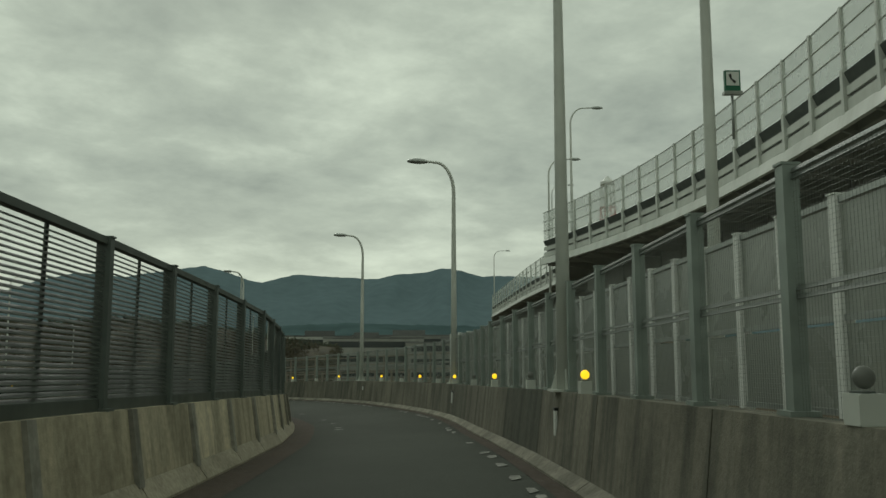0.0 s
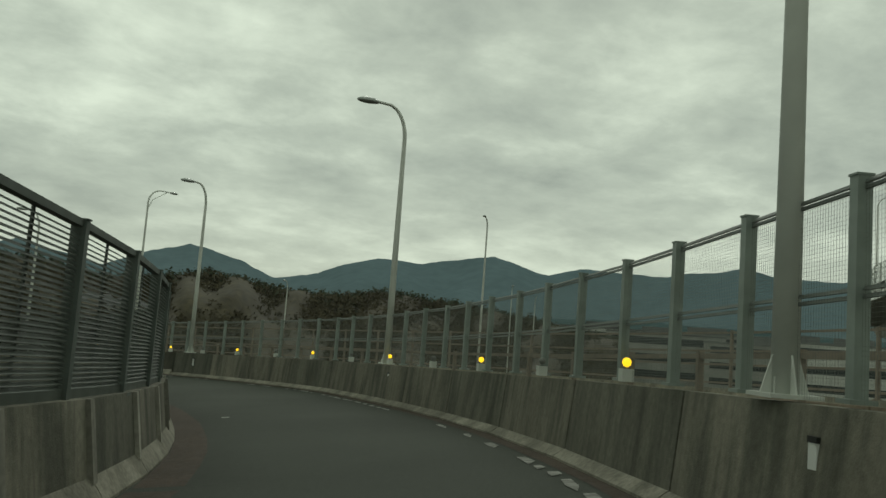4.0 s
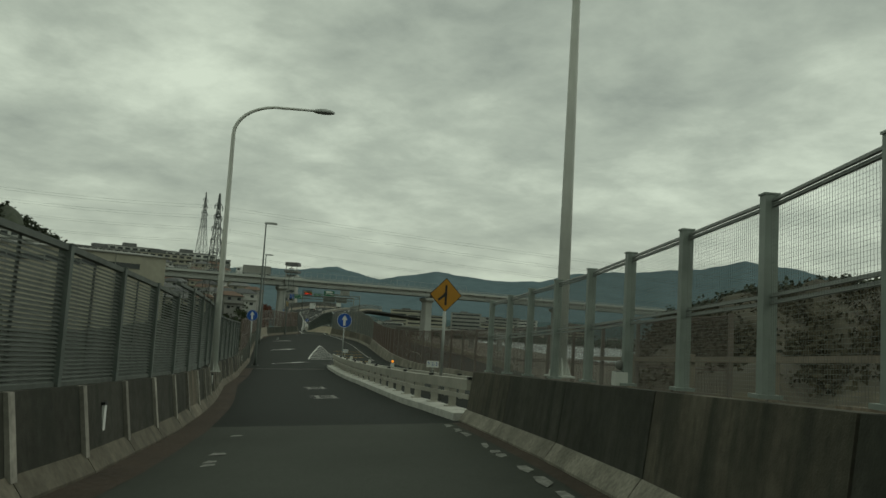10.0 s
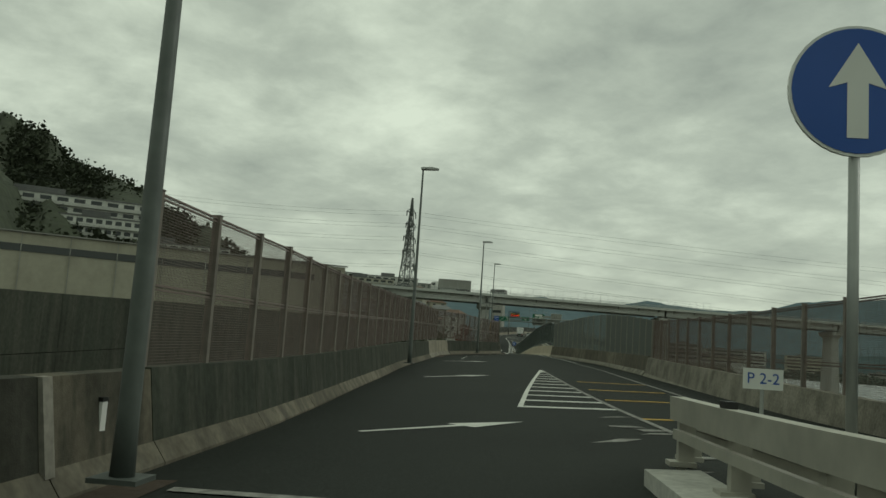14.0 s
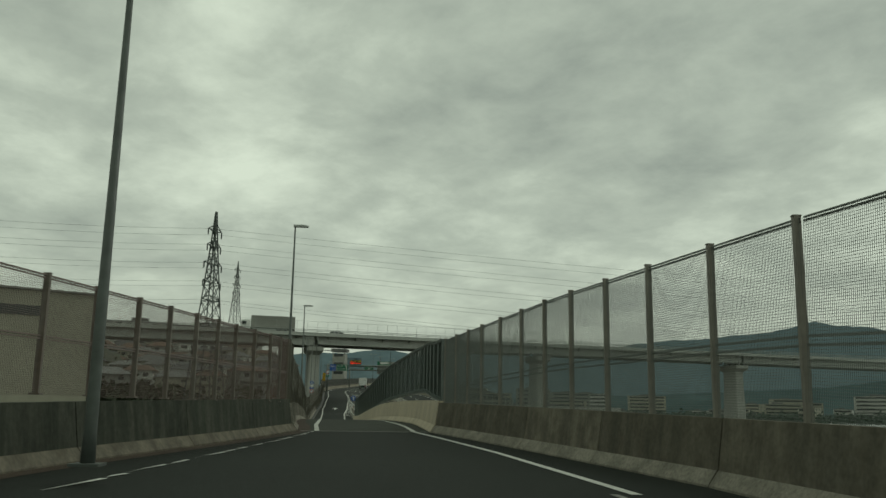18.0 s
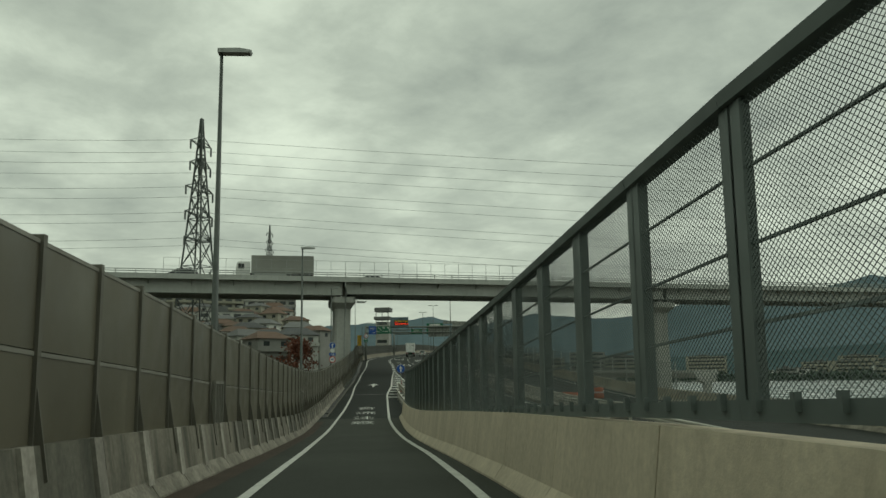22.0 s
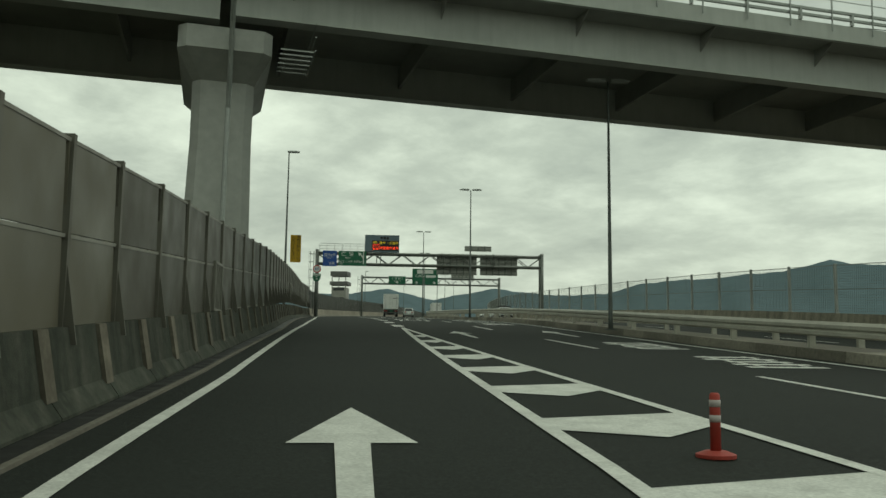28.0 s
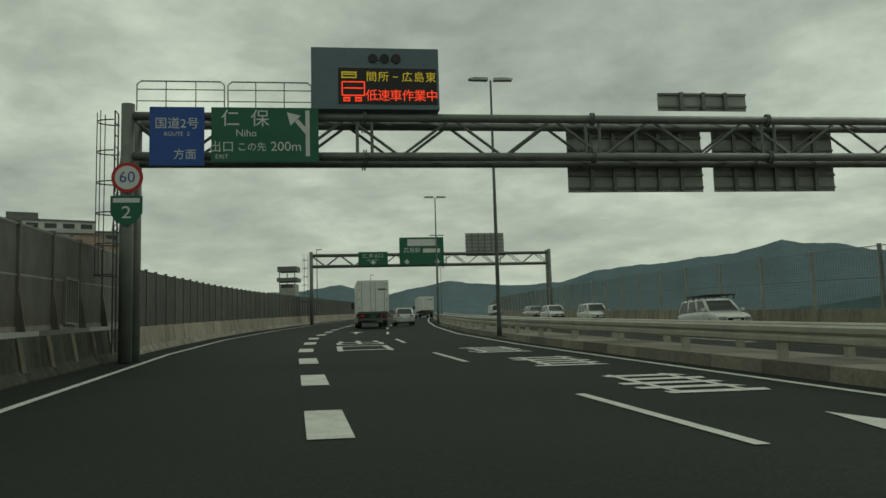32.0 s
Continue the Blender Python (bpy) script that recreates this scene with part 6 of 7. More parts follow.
for txt, size, x, z in (("仁 保 出口", 0.5, 6.7, 7.3), ("Niho   EXIT", 0.26, 6.7, 6.85)):
    lettering("lettering", txt, size, SIGN_WHITE, pl, pose(x, -0.785, z))
pl2 = board(G2, "green_board", 9.6, 14.5, 6.25, 9.3, SIGN_GREEN, "tall green direction board with white lettering")
lettering("lettering", "広島駅", 0.62, SIGN_WHITE, pl2, pose(11.0, -0.785, 7.85))
bm = bmesh.new()
box(bm, 10.5, 13.6, -0.79, -0.781, 8.35, 9.1)
box(bm, 12.2, 14.1, -0.79, -0.781, 7.6, 8.05)
part("bars", bm, SIGN_WHITE, pl2)
for p_, x in ((pl, 6.7), (pl2, 10.4), (pl2, 13.8)):
    bm = bmesh.new()
    plate(bm, [(x - 0.12, 6.85), (x + 0.12, 6.85), (x + 0.12, 6.65), (x + 0.38, 6.65), (x, 6.35), (x - 0.38, 6.65), (x - 0.12, 6.65)], -0.79, -0.781)
    part("lane_arrow", bm, SIGN_WHITE, p_)


# ---- soft posts on the nose ----
def soft_post(m):
    root = thing("soft_post", "red rubber lane post with pale bands", "bollard", m, group="red lane posts")
    bm = bmesh.new()
    tube(bm, [(0, 0, 0), (0, 0, 0.03), (0, 0, 0.06)], [0.17, 0.17, 0.09], 20)
    part("base", bm, RUBBER_RED, root)
    bm = bmesh.new()
    tube(bm, [(0, 0, 0.05), (0, 0, 0.53), (0, 0, 0.55)], [0.045, 0.045, 0.03], 14)
    part("tube", bm, RUBBER_RED, root, smooth=True)
    for z in (0.3, 0.43):
        bm = bmesh.new()
        tube(bm, [(0, 0, z), (0, 0, z + 0.06)], 0.049, 14)
        part("band", bm, BAND, root, smooth=True)


for s, l in ((333.1, 2.97), (336.4, 2.97), (342.2, 3.1)):
    soft_post(stand(s, l, 0.0))


def crash_cushion(m):
    root = thing("crash_cushion", "faded orange crash cushion drum on the asphalt", "crash cushion", m, group="orange drums")
    bm = bmesh.new()
    tube(bm, [(0, 0, 0), (0, 0, 0.1), (0, 0, 0.85), (0, 0, 0.95)], [0.42, 0.45, 0.42, 0.36], 18)
    part("drum", bm, DRUM_ORANGE, root, smooth=True)
    bm = bmesh.new()
    tube(bm, [(0, 0, 0.45), (0, 0, 0.6)], 0.447, 18)
    part("band", bm, BAND, root, smooth=True)


for s, l in ((314.5, 16.4), (315.5, 16.1), (321.5, 20.2)):
    crash_cushion(stand(s, l, 0.0))


# ---- woods, hillsides and the river ----
def clumps(name, label, places, mat, size, seed, parent=None, category="woods"):
    """Many small uneven leaf clumps as one mesh."""
    rnd = random.Random(seed)
    vs, fs = [], []
    for p in places:
        r = size * rnd.uniform(0.6, 1.4)
        for _ in range(13):
            c = Vector((p[0] + rnd.gauss(0, r * 0.5), p[1] + rnd.gauss(0, r * 0.5), p[2] + rnd.gauss(0, r * 0.38)))
            u = Vector((rnd.uniform(-1, 1), rnd.uniform(-1, 1), rnd.uniform(-0.5, 1))).normalized()
            v = u.orthogonal().normalized()
            w = r * rnd.uniform(0.2, 0.4)
            k = len(vs)
            vs += [tuple(c - u * w), tuple(c + v * w * 0.7), tuple(c + u * w), tuple(c - v * w * 0.7)]
            fs.append((k, k + 1, k + 2, k + 3))
    me = bpy.data.meshes.new(name)
    me.from_pydata(vs, [], fs)
    me.materials.append(mat)
    ob = new(name, me)
    if parent:
        ob.parent = parent
        return ob
    return tagged(ob, label, category, kind="stuff")


def ridge_places(dist, depth, peaks, n, seed, cx, cy, lo=0.15):
    rnd = random.Random(seed)
    az, el = [p[0] for p in peaks], [p[1] for p in peaks]
    out = []
    for _ in range(n):
        a = rnd.uniform(az[0], az[-1])
        f = lo + (1 - lo) * rnd.random() ** 0.7
        e = float(np.interp(a, az, el))
        d = dist - depth * (1 - f) + depth * 0.25 * rnd.uniform(-0.3, 0.3)
        h = (dist * math.tan(radians(e)) + 11) * (f ** 1.25) - 11
        out.append((cx - d * math.sin(radians(a)), cy + d * math.cos(radians(a)), h + rnd.uniform(-0.6, 0.6)))
    return out


clumps("woods", "dense dark evergreen woods on the hillside", ridge_places(420, 240, HILL_W, 15000, 5, -17.0, 105.0), FOLIAGE, 2.5, 6)
ridge("scrub_hill", SCRUB, 240, 110, HILL_E, "olive-brown scrub hill beyond the neighbouring road", seed=14, rough=1.0, step=0.5, cx=15.0, cy=45.0)
clumps("scrub", "olive and brown bushes on the low hill", ridge_places(240, 110, HILL_E, 10000, 8, 15.0, 45.0, 0.2), SCRUB, 1.15, 9)
clumps("evergreens", "dark green trees along the low hill's crest", [(x, y, z + 0.8) for x, y, z in ridge_places(240, 60, HILL_E, 3000, 18, 15.0, 45.0, 0.6)], FOLIAGE, 1.25, 19)

bm = bmesh.new()
bm.faces.new([bm.verts.new(p) for p in ((-45, 262, -10.8), (-120, 330, -10.8), (-200, 392, -10.8), (-400, 610, -10.8), (-760, 960, -10.8), (-500, 1260, -10.8), (60, 1180, -10.8), (30, 600, -10.8))])
tagged(part("water", bm, WATER), "grey calm river beyond the expressway", "river", kind="structure")


# ---- buildings ----
def window_strip(w, h):
    bm = bmesh.new()
    box(bm, -w / 2, w / 2, -0.06, 0.04, 0, h)
    return mesh_of(bm, "window", GLASS_DARK)


def block_building(m, w, d, h, floors, mat, label, balcony=False, group="town buildings", rooms=0, bands=False):
    root = thing("apartment_building", label, "building", m, group=group)
    bm = bmesh.new()
    box(bm, -w / 2, w / 2, -d / 2, d / 2, -4, h)
    part("wall", bm, mat, root)
    bm = bmesh.new()
    box(bm, -w / 2 - 0.15, w / 2 + 0.15, -d / 2 - 0.15, d / 2 + 0.15, h, h + 0.5)
    box(bm, -w * 0.2, w * 0.05, -d * 0.2, d * 0.2, h + 0.5, h + 2.6)
    part("roof", bm, ROOF_GREY, root)
    n = rooms or max(2, int(w / 5))
    fh = h / floors
    me = window_strip(w / n * 0.66, fh * 0.45)
    side = window_strip(d * 0.3, fh * 0.4)
    slab = None
    if balcony:
        bm = bmesh.new()
        box(bm, -w / 2, w / 2, -1.1, 0, 0, fh * 0.36)
        slab = mesh_of(bm, "balcony", mat)
    if bands:
        me = window_strip(w * 0.9, fh * 0.42)
    for f in range(floors):
        for k in range(0 if bands else n):
            part("window", me, None, root, m=pose(-w / 2 + w * (k + 0.5) / n, -d / 2, f * fh + fh * 0.38))
        if bands:
            part("window", me, None, root, m=pose(0, -d / 2, f * fh + fh * 0.38))
            continue
        part("window", side, None, root, m=pose(-w / 2, 0, f * fh + fh * 0.4, 0, 0, -90))
        part("window", side, None, root, m=pose(w / 2, 0, f * fh + fh * 0.4, 0, 0, 90))
        if slab:
            part("balcony", slab, None, root, m=pose(0, -d / 2, f * fh))
    return root


def house(m, w, d, h, wall, roof, label):
    root = thing("house", label, "house", m, group="hillside houses")
    bm = bmesh.new()
    box(bm, -w / 2, w / 2, -d / 2, d / 2, -5, h)
    part("wall", bm, wall, root)
    bm = bmesh.new()
    o, p = 0.6, h + w * 0.2
    a = [bm.verts.new(q) for q in ((-w / 2 - o, -d / 2 - o, h - 0.1), (w / 2 + o, -d / 2 - o, h - 0.1), (w / 2 + o, d / 2 + o, h - 0.1), (-w / 2 - o, d / 2 + o, h - 0.1))]
    b = [bm.verts.new(q) for q in ((-w * 0.28, 0, p), (w * 0.28, 0, p))]
    for f in ((a[0], a[1], b[1], b[0]), (a[2], a[3], b[0], b[1]), (a[1], a[2], b[1]), (a[3], a[0], b[0]), (a[3], a[2], a[1], a[0])):
        bm.faces.new(f)
    part("roof", bm, roof, root)
    me = window_strip(1.5, 1.1)
    for x, z in ((-w * 0.27, 0.9), (w * 0.25, 0.9), (-w * 0.25, h - 1.8), (w * 0.27, h - 1.8)):
        part("window", me, None, root, m=pose(x, -d / 2, z))
    part("window", me, None, root, m=pose(-w / 2, 0, h - 1.8, 0, 0, -90))
    part("window", me, None, root, m=pose(w / 2, 0, h - 1.8, 0, 0, 90))
    bm = bmesh.new()
    box(bm, -w / 2, w / 2, -d / 2 - 0.9, -d / 2, h * 0.5, h * 0.5 + 0.15)
    box(bm, -w / 2, w / 2, -d / 2 - 0.9, -d / 2 - 0.82, h * 0.5 + 0.15, h * 0.5 + 0.9)
    part("balcony", bm, wall, root)
    return root


ROAD_PTS = [at(s, 0) for s in range(180, 720, 6)]
EYE_H = Vector((-110.0, 182.0, -3.2))


def town_height(x, y):
    d = math.hypot(x - EYE_H.x, y - EYE_H.y)
    return float(np.interp(d, (115, 190, 240, 290, 340, 400, 440), (-9.5, -1.0, 4.0, 9.5, 16.5, 26.0, 24.0)))


def hill_town():
    rnd = random.Random(21)
    bm = bmesh.new()
    rows = []
    for i in range(31):
        a = radians(55 + 1.1 * i)
        row = []
        for j in range(19):
            d = 115 + 18 * j
            x, y = EYE_H.x - d * math.sin(a), EYE_H.y + d * math.cos(a)
            near = min((p.x - x) ** 2 + (p.y - y) ** 2 for p in ROAD_PTS) ** 0.5
            f = min(1.0, max(0.0, (near - 8) / 30))
            z = -11.2 * (1 - f) + town_height(x, y) * f * min(1.0, max(0.0, (math.degrees(math.atan2(-222 - x, y - 267)) - 56) / 8) if x < -222 else 1.0)
            row.append(bm.verts.new((x, y, z)))
        rows.append(row)
    for r0, r1 in zip(rows, rows[1:]):
        for j in range(18):
            bm.faces.new((r0[j], r1[j], r1[j + 1], r0[j + 1]))
    tagged(part("hillside", bm, SCRUB, smooth=True), "green-brown built-up hillside", "hillside", kind="structure")
    used, greens = [], []
    walls = (WALL_WHITE, WALL_CREAM, WALL_GREY)
    names = {0: "white", 1: "cream", 2: "grey"}
    roofs = ((ROOF_DARK, "dark tiled"), (ROOF_GREY, "grey tiled"), (ROOF_BROWN, "brown tiled"))
    tries = 0
    while len(used) < 60 and tries < 4000:
        tries += 1
        a, d = radians(rnd.uniform(56, 72)), 185 + 215 * rnd.random() ** 0.85
        x, y = EYE_H.x - d * math.sin(a), EYE_H.y + d * math.cos(a)
        if min((p.x - x) ** 2 + (p.y - y) ** 2 for p in ROAD_PTS) < 17 ** 2 or (math.atan2(-222 - x, y - 267) < radians(63) and x < -222):
            continue
        if any((x - u[0]) ** 2 + (y - u[1]) ** 2 < 95 for u in used) or (x + 227) ** 2 + (y - 237) ** 2 < 100 or (x + 200) ** 2 + (y - 182) ** 2 < 900:
            greens.append((x, y, town_height(x, y) + 1.0))
            continue
        used.append((x, y))
        k = rnd.randrange(3)
        r = rnd.choice(roofs)
        house(pose(x, y, town_height(x, y), 0, 0, math.degrees(a) + rnd.uniform(-35, 35)), rnd.uniform(7, 10), rnd.uniform(6, 8), rnd.uniform(4.6, 6.2), walls[k], r[0],
              "%s two-storey house with a %s hipped roof" % (names[k], r[1]))
    clumps("garden_trees", "dark garden trees between the houses", greens[:900], FOLIAGE, 2.2, 31)
    for a, d, w, h, fl, mat, lb in ((62.2, 398, 30, 12, 4, WALL_WHITE, "white"), (60.4, 405, 24, 10, 3, WALL_GREY, "grey"), (64.6, 392, 34, 11, 4, WALL_CREAM, "cream"), (67.0, 396, 30, 13, 4, WALL_WHITE, "white"), (63.2, 330, 20, 9, 3, WALL_WHITE, "white"), (69.5, 385, 34, 12, 4, WALL_GREY, "grey")):
        x, y = EYE_H.x - d * math.sin(radians(a)), EYE_H.y + d * math.cos(radians(a))
        block_building(pose(x, y, town_height(x, y) - 2, 0, 0, a + 8), w, 11, h, fl, mat, "long %s apartment block on the hillside" % lb, True, rooms=max(3, int(w / 4)))


hill_town()

# terraces on the wooded hill
for a, d, w, z in ((81.5, 300, 60, 27), (78.5, 290, 34, 20), (74.5, 300, 40, 15)):
    x, y = -28.7 - d * math.sin(radians(a)), 116 + d * math.cos(radians(a))
    block_building(pose(x, y, z, 0, 0, a), w, 12, 9, 3, WALL_WHITE, "pale terraced apartment block under the wooded hill", True, rooms=12)

# warehouse beside the ramp
r_ = thing("warehouse", "large pale cream warehouse with a dark window strip", "building", pose(-190, 166, 0, 0, 0, math.degrees(math.atan2(30, 4))))
bm = bmesh.new()
prism(bm, [(0, -11), (0, 10.9), (14, 12.2), (28, 10.9), (28, -11)], -40, 30.5)
part("wall", bm, WALL_CREAM, r_)
bm = bmesh.new()
box(bm, -40, 24, -0.12, -0.02, 7.6, 8.9)
part("window", bm, GLASS_DARK, r_)
bm = bmesh.new()
prism(bm, [(-0.4, 10.95), (-0.4, 11.2), (14, 12.55), (28.4, 11.2), (28.4, 10.95), (14, 12.25)], -40.4, 30.9)
part("roof", bm, WALL_GREY, r_)
for k in range(8):
    bm = bmesh.new()
    box(bm, -38 + k * 8, -37.85 + k * 8, -0.2, -0.02, -11, 10.9)
    part("downpipe", bm, WALL_GREY, r_)

# neighbouring viaduct's wall
r_ = thing("viaduct_wall", "weathered grey concrete wall of the neighbouring viaduct", "wall", kind="structure")
bm = bmesh.new()
box(bm, 0.01, 5.99, -0.2, 0.2, 0.0, 1.6)
VB = mesh_of(bm, "wall_panel", CONCRETE_DARK_GREEN)
for i in range(15):
    s0, s1 = 128 + i * 6, 134 + i * 6
    la, lb = -11.5 - i * 0.18, -11.5 - (i + 1) * 0.18
    for z in (-4.2, -2.58, -0.96, 0.66):
        part("wall_panel", VB, None, r_, m=span(at(s0, la, z), at(s1, lb, z), 6.0))

# square tower with a roof frame on the far hill
r_ = thing("tower_building", "square concrete tower with a framed roof deck", "building", pose(-784, 695, -15, 0, 0, 40) @ Matrix.Diagonal((0.38, 0.38, 1, 1)))
bm = bmesh.new()
box(bm, -17, 17, -17, 17, 0, 68)
part("wall", bm, WALL_GREY, r_)
bm = bmesh.new()
box(bm, -21, 21, -21, 21, 70, 73)
part("roof_deck", bm, ROOF_GREY, r_)
for x in (-16, 0, 16):
    bm = bmesh.new()
    box(bm, x - 0.8, x + 0.8, -18, -16, 68, 82)
    part("roof_post", bm, ROOF_GREY, r_)
bm = bmesh.new()
box(bm, -20, 20, -19, 19, 78, 82)
part("roof_frame", bm, ROOF_GREY, r_)
for z in range(20, 66, 9):
    bm = bmesh.new()
    box(bm, -13, 13, -17.2, -16.9, z, z + 3)
    part("window", bm, GLASS_DARK, r_)


# town on the far bank
def far_town():
    rnd = random.Random(77)
    for a, d, w, h in ((-46, 345, 60, 15), (-42.5, 330, 46, 16.5), (-40, 360, 40, 17.5), (-38, 335, 44, 15), (-35, 370, 56, 18.5), (-32, 350, 40, 17), (-29, 365, 50, 18)):
        block_building(pose(-d * math.sin(radians(a)), d * math.cos(radians(a)), -11, 0, 0, a), w, 20, h, 3, WALL_WHITE if int(w) % 4 else WALL_GREY, "long pale low warehouse in the lowland", bands=True)
    walls = ((WALL_WHITE, "white"), (WALL_CREAM, "cream"), (WALL_GREY, "grey"))
    for i in range(64):
        a = rnd.uniform(4, 47)
        d = rnd.uniform(1010, 1350)
        x, y = -80 - d * math.sin(radians(a)), 170 + d * math.cos(radians(a))
        big = rnd.random() < 0.25
        w, h = (rnd.uniform(40, 80), rnd.uniform(22, 38)) if big else (rnd.uniform(18, 40), rnd.uniform(8, 18))
        mt, nm = rnd.choice(walls)
        block_building(pose(x, y, -11, 0, 0, a + rnd.uniform(-25, 25)), w, rnd.uniform(14, 22), h, max(2, int(h / 4.5)), mt, "%s %s across the river" % (nm, "apartment block" if big else "low building"), bands=True)
    pts = []
    for i in range(1500):
        a = rnd.uniform(0, 50)
        d = rnd.uniform(985, 1300)
        pts.append((-80 - d * math.sin(radians(a)), 170 + d * math.cos(radians(a)), -9 + rnd.uniform(0, 5)))
    clumps("bank_trees", "dark trees along the far river bank", pts, HAZY_FOLIAGE, 6.0, 78)
    for i in range(26):
        a, d = rnd.uniform(-24, 26), rnd.uniform(330, 520)
        x, y = 15 - d * math.sin(radians(a)), 60 + d * math.cos(radians(a))
        if -2 < a < 26 and d > 330:
            continue
        mt, nm = rnd.choice(walls)
        block_building(pose(x, y, -11, 0, 0, a + rnd.uniform(-20, 20)), rnd.uniform(14, 30), 12, rnd.uniform(8, 16), 3, mt, "%s low building in the town" % nm, bands=True)
    for a, d, z in ((-9, 238, 1.0), (-10.5, 232, 0.2), (-11.5, 240, 1.0), (-12.6, 225, -0.8), (-13.4, 235, 0.6), (-8, 230, 0.0), (-16, 232, 0.5), (-17.5, 236, 0.2), (4, 200, -3.5), (2, 195, -4.2)):
        k = rnd.randrange(3)
        house(pose(15 - d * math.sin(radians(a)), 45 + d * math.cos(radians(a)), z, 0, 0, a + rnd.uniform(-30, 30)), 9, 7, 5, walls[k][0], ROOF_DARK, "%s house on the scrub hill" % walls[k][1])
    block_building(pose(15 + 245 * math.sin(radians(14.7)), 45 + 245 * math.cos(radians(14.7)), 1.2, 0, 0, -14), 14, 8, 3.6, 1, WALL_WHITE, "long white building on the hill's crest", rooms=5)


far_town()


# ---- elevated viaduct beside the ramp ----
def viaduct():
    root = thing("viaduct", "pale steel-edged viaduct with clear noise panels", "viaduct", kind="structure")
    near = [at(s, 14.1 + 0.14 * (s - 41), 7.1) for s in [-6 + 50 * i / 30 for i in range(31)]]
    zk = near[-1].z
    far_ctrl = [near[-1] + Vector((1.3, 0.2, -0.1)), Vector((48.7, 49.9, 5.7)), Vector((57.5, 63.5, 5.5)), Vector((77.0, 92.1, 5.1)), Vector((99, 118, 4.6))]
    far = []
    for a, b in zip(far_ctrl, far_ctrl[1:]):
        n = int((b - a).length / 2.6)
        far += [a.lerp(b, i / n) for i in range(n)]
    far.append(far_ctrl[-1])
    L = 1.7
    bm = bmesh.new()
    prism(bm, [(0.0, 0.0), (-0.12, 0.40), (-0.5, 0.42), (-0.5, 0.3), (-0.1, -0.02)], 0, L)
    fascia = mesh_of(bm, "fascia", WHITE_STEEL)
    bm = bmesh.new()
    box(bm, 0.08, L - 0.08, -0.22, -0.18, 0.44, 0.72)
    slat_a = mesh_of(bm, "lower_slat", WHITE_STEEL)
    bm = bmesh.new()
    box(bm, 0.08, L - 0.08, -0.22, -0.18, 0.82, 1.04)
    slat_b = mesh_of(bm, "middle_slat", WHITE_STEEL)
    bm = bmesh.new()
    prism(bm, [(-0.26, 1.12), (-0.14, 1.40), (-0.17, 1.42), (-0.29, 1.14)], 0.08, L - 0.08)
    slat_c = mesh_of(bm, "louvre_slat", STEEL_DARK)
    # inner parapet, ribs, slab and girder use the grey with shade mixed in
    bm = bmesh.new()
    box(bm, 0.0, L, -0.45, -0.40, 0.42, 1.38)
    back = mesh_of(bm, "inner_parapet", GIRDER_SHADED)
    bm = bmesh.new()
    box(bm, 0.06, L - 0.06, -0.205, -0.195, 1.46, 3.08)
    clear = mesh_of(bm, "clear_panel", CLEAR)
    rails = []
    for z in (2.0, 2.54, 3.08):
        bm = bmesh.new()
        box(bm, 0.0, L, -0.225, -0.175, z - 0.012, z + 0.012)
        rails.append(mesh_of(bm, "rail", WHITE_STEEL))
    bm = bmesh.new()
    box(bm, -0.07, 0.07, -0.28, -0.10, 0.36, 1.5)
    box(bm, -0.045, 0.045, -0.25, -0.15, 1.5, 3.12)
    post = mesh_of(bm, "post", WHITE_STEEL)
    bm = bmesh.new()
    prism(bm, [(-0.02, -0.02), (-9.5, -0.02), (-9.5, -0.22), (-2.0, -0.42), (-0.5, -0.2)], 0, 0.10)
    rib = mesh_of(bm, "rib", GIRDER_SHADED)
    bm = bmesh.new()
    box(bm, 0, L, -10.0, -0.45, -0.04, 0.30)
    slab = mesh_of(bm, "deck_slab", GIRDER_SHADED)
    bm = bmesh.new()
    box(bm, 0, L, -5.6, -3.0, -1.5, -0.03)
    gird = mesh_of(bm, "box_girder", GIRDER_SHADED)
    for line in (near, far):
        for i, (a, b) in enumerate(zip(line, line[1:])):
            m = span(a, b, L)
            for me in (fascia, slat_a, slat_b, slat_c, back, clear, *rails, post, rib, slab, gird):
                part(me.name.split(".")[0], me, None, root, m=m)
    for p, y0 in ((far[3], -4.3), (far[11], -4.3), (far[21], -4.3), (far[31], -4.3), (near[8], -4.3)):
        d = far[8] - far[3]
        m = pose(p.x, p.y, p.z, 0, 0, math.degrees(math.atan2(d.y, d.x)))
        bm = bmesh.new()
        tube(bm, [(0, y0, -18), (0, y0, -2.4)], 0.9, 20)
        part("pier", bm, PIER, root, m=m, smooth=True)
        bm = bmesh.new()
        prism(bm, [(y0 - 3.2, -1.52), (y0 + 3.2, -1.52), (y0 + 3.0, -2.2), (y0 + 0.9, -3.0), (y0 - 0.9, -3.0), (y0 - 3.0, -2.2)], -0.8, 0.8)
        part("pier_cap", bm, PIER, root, m=m)
    return near, far


VN, VF = viaduct()


def deck_lamp(p, height, arm, turn, label, r0=0.09):
    curved_lamp(pose(p[0], p[1], p[2], 0, 0, turn), height, arm, label, r0)


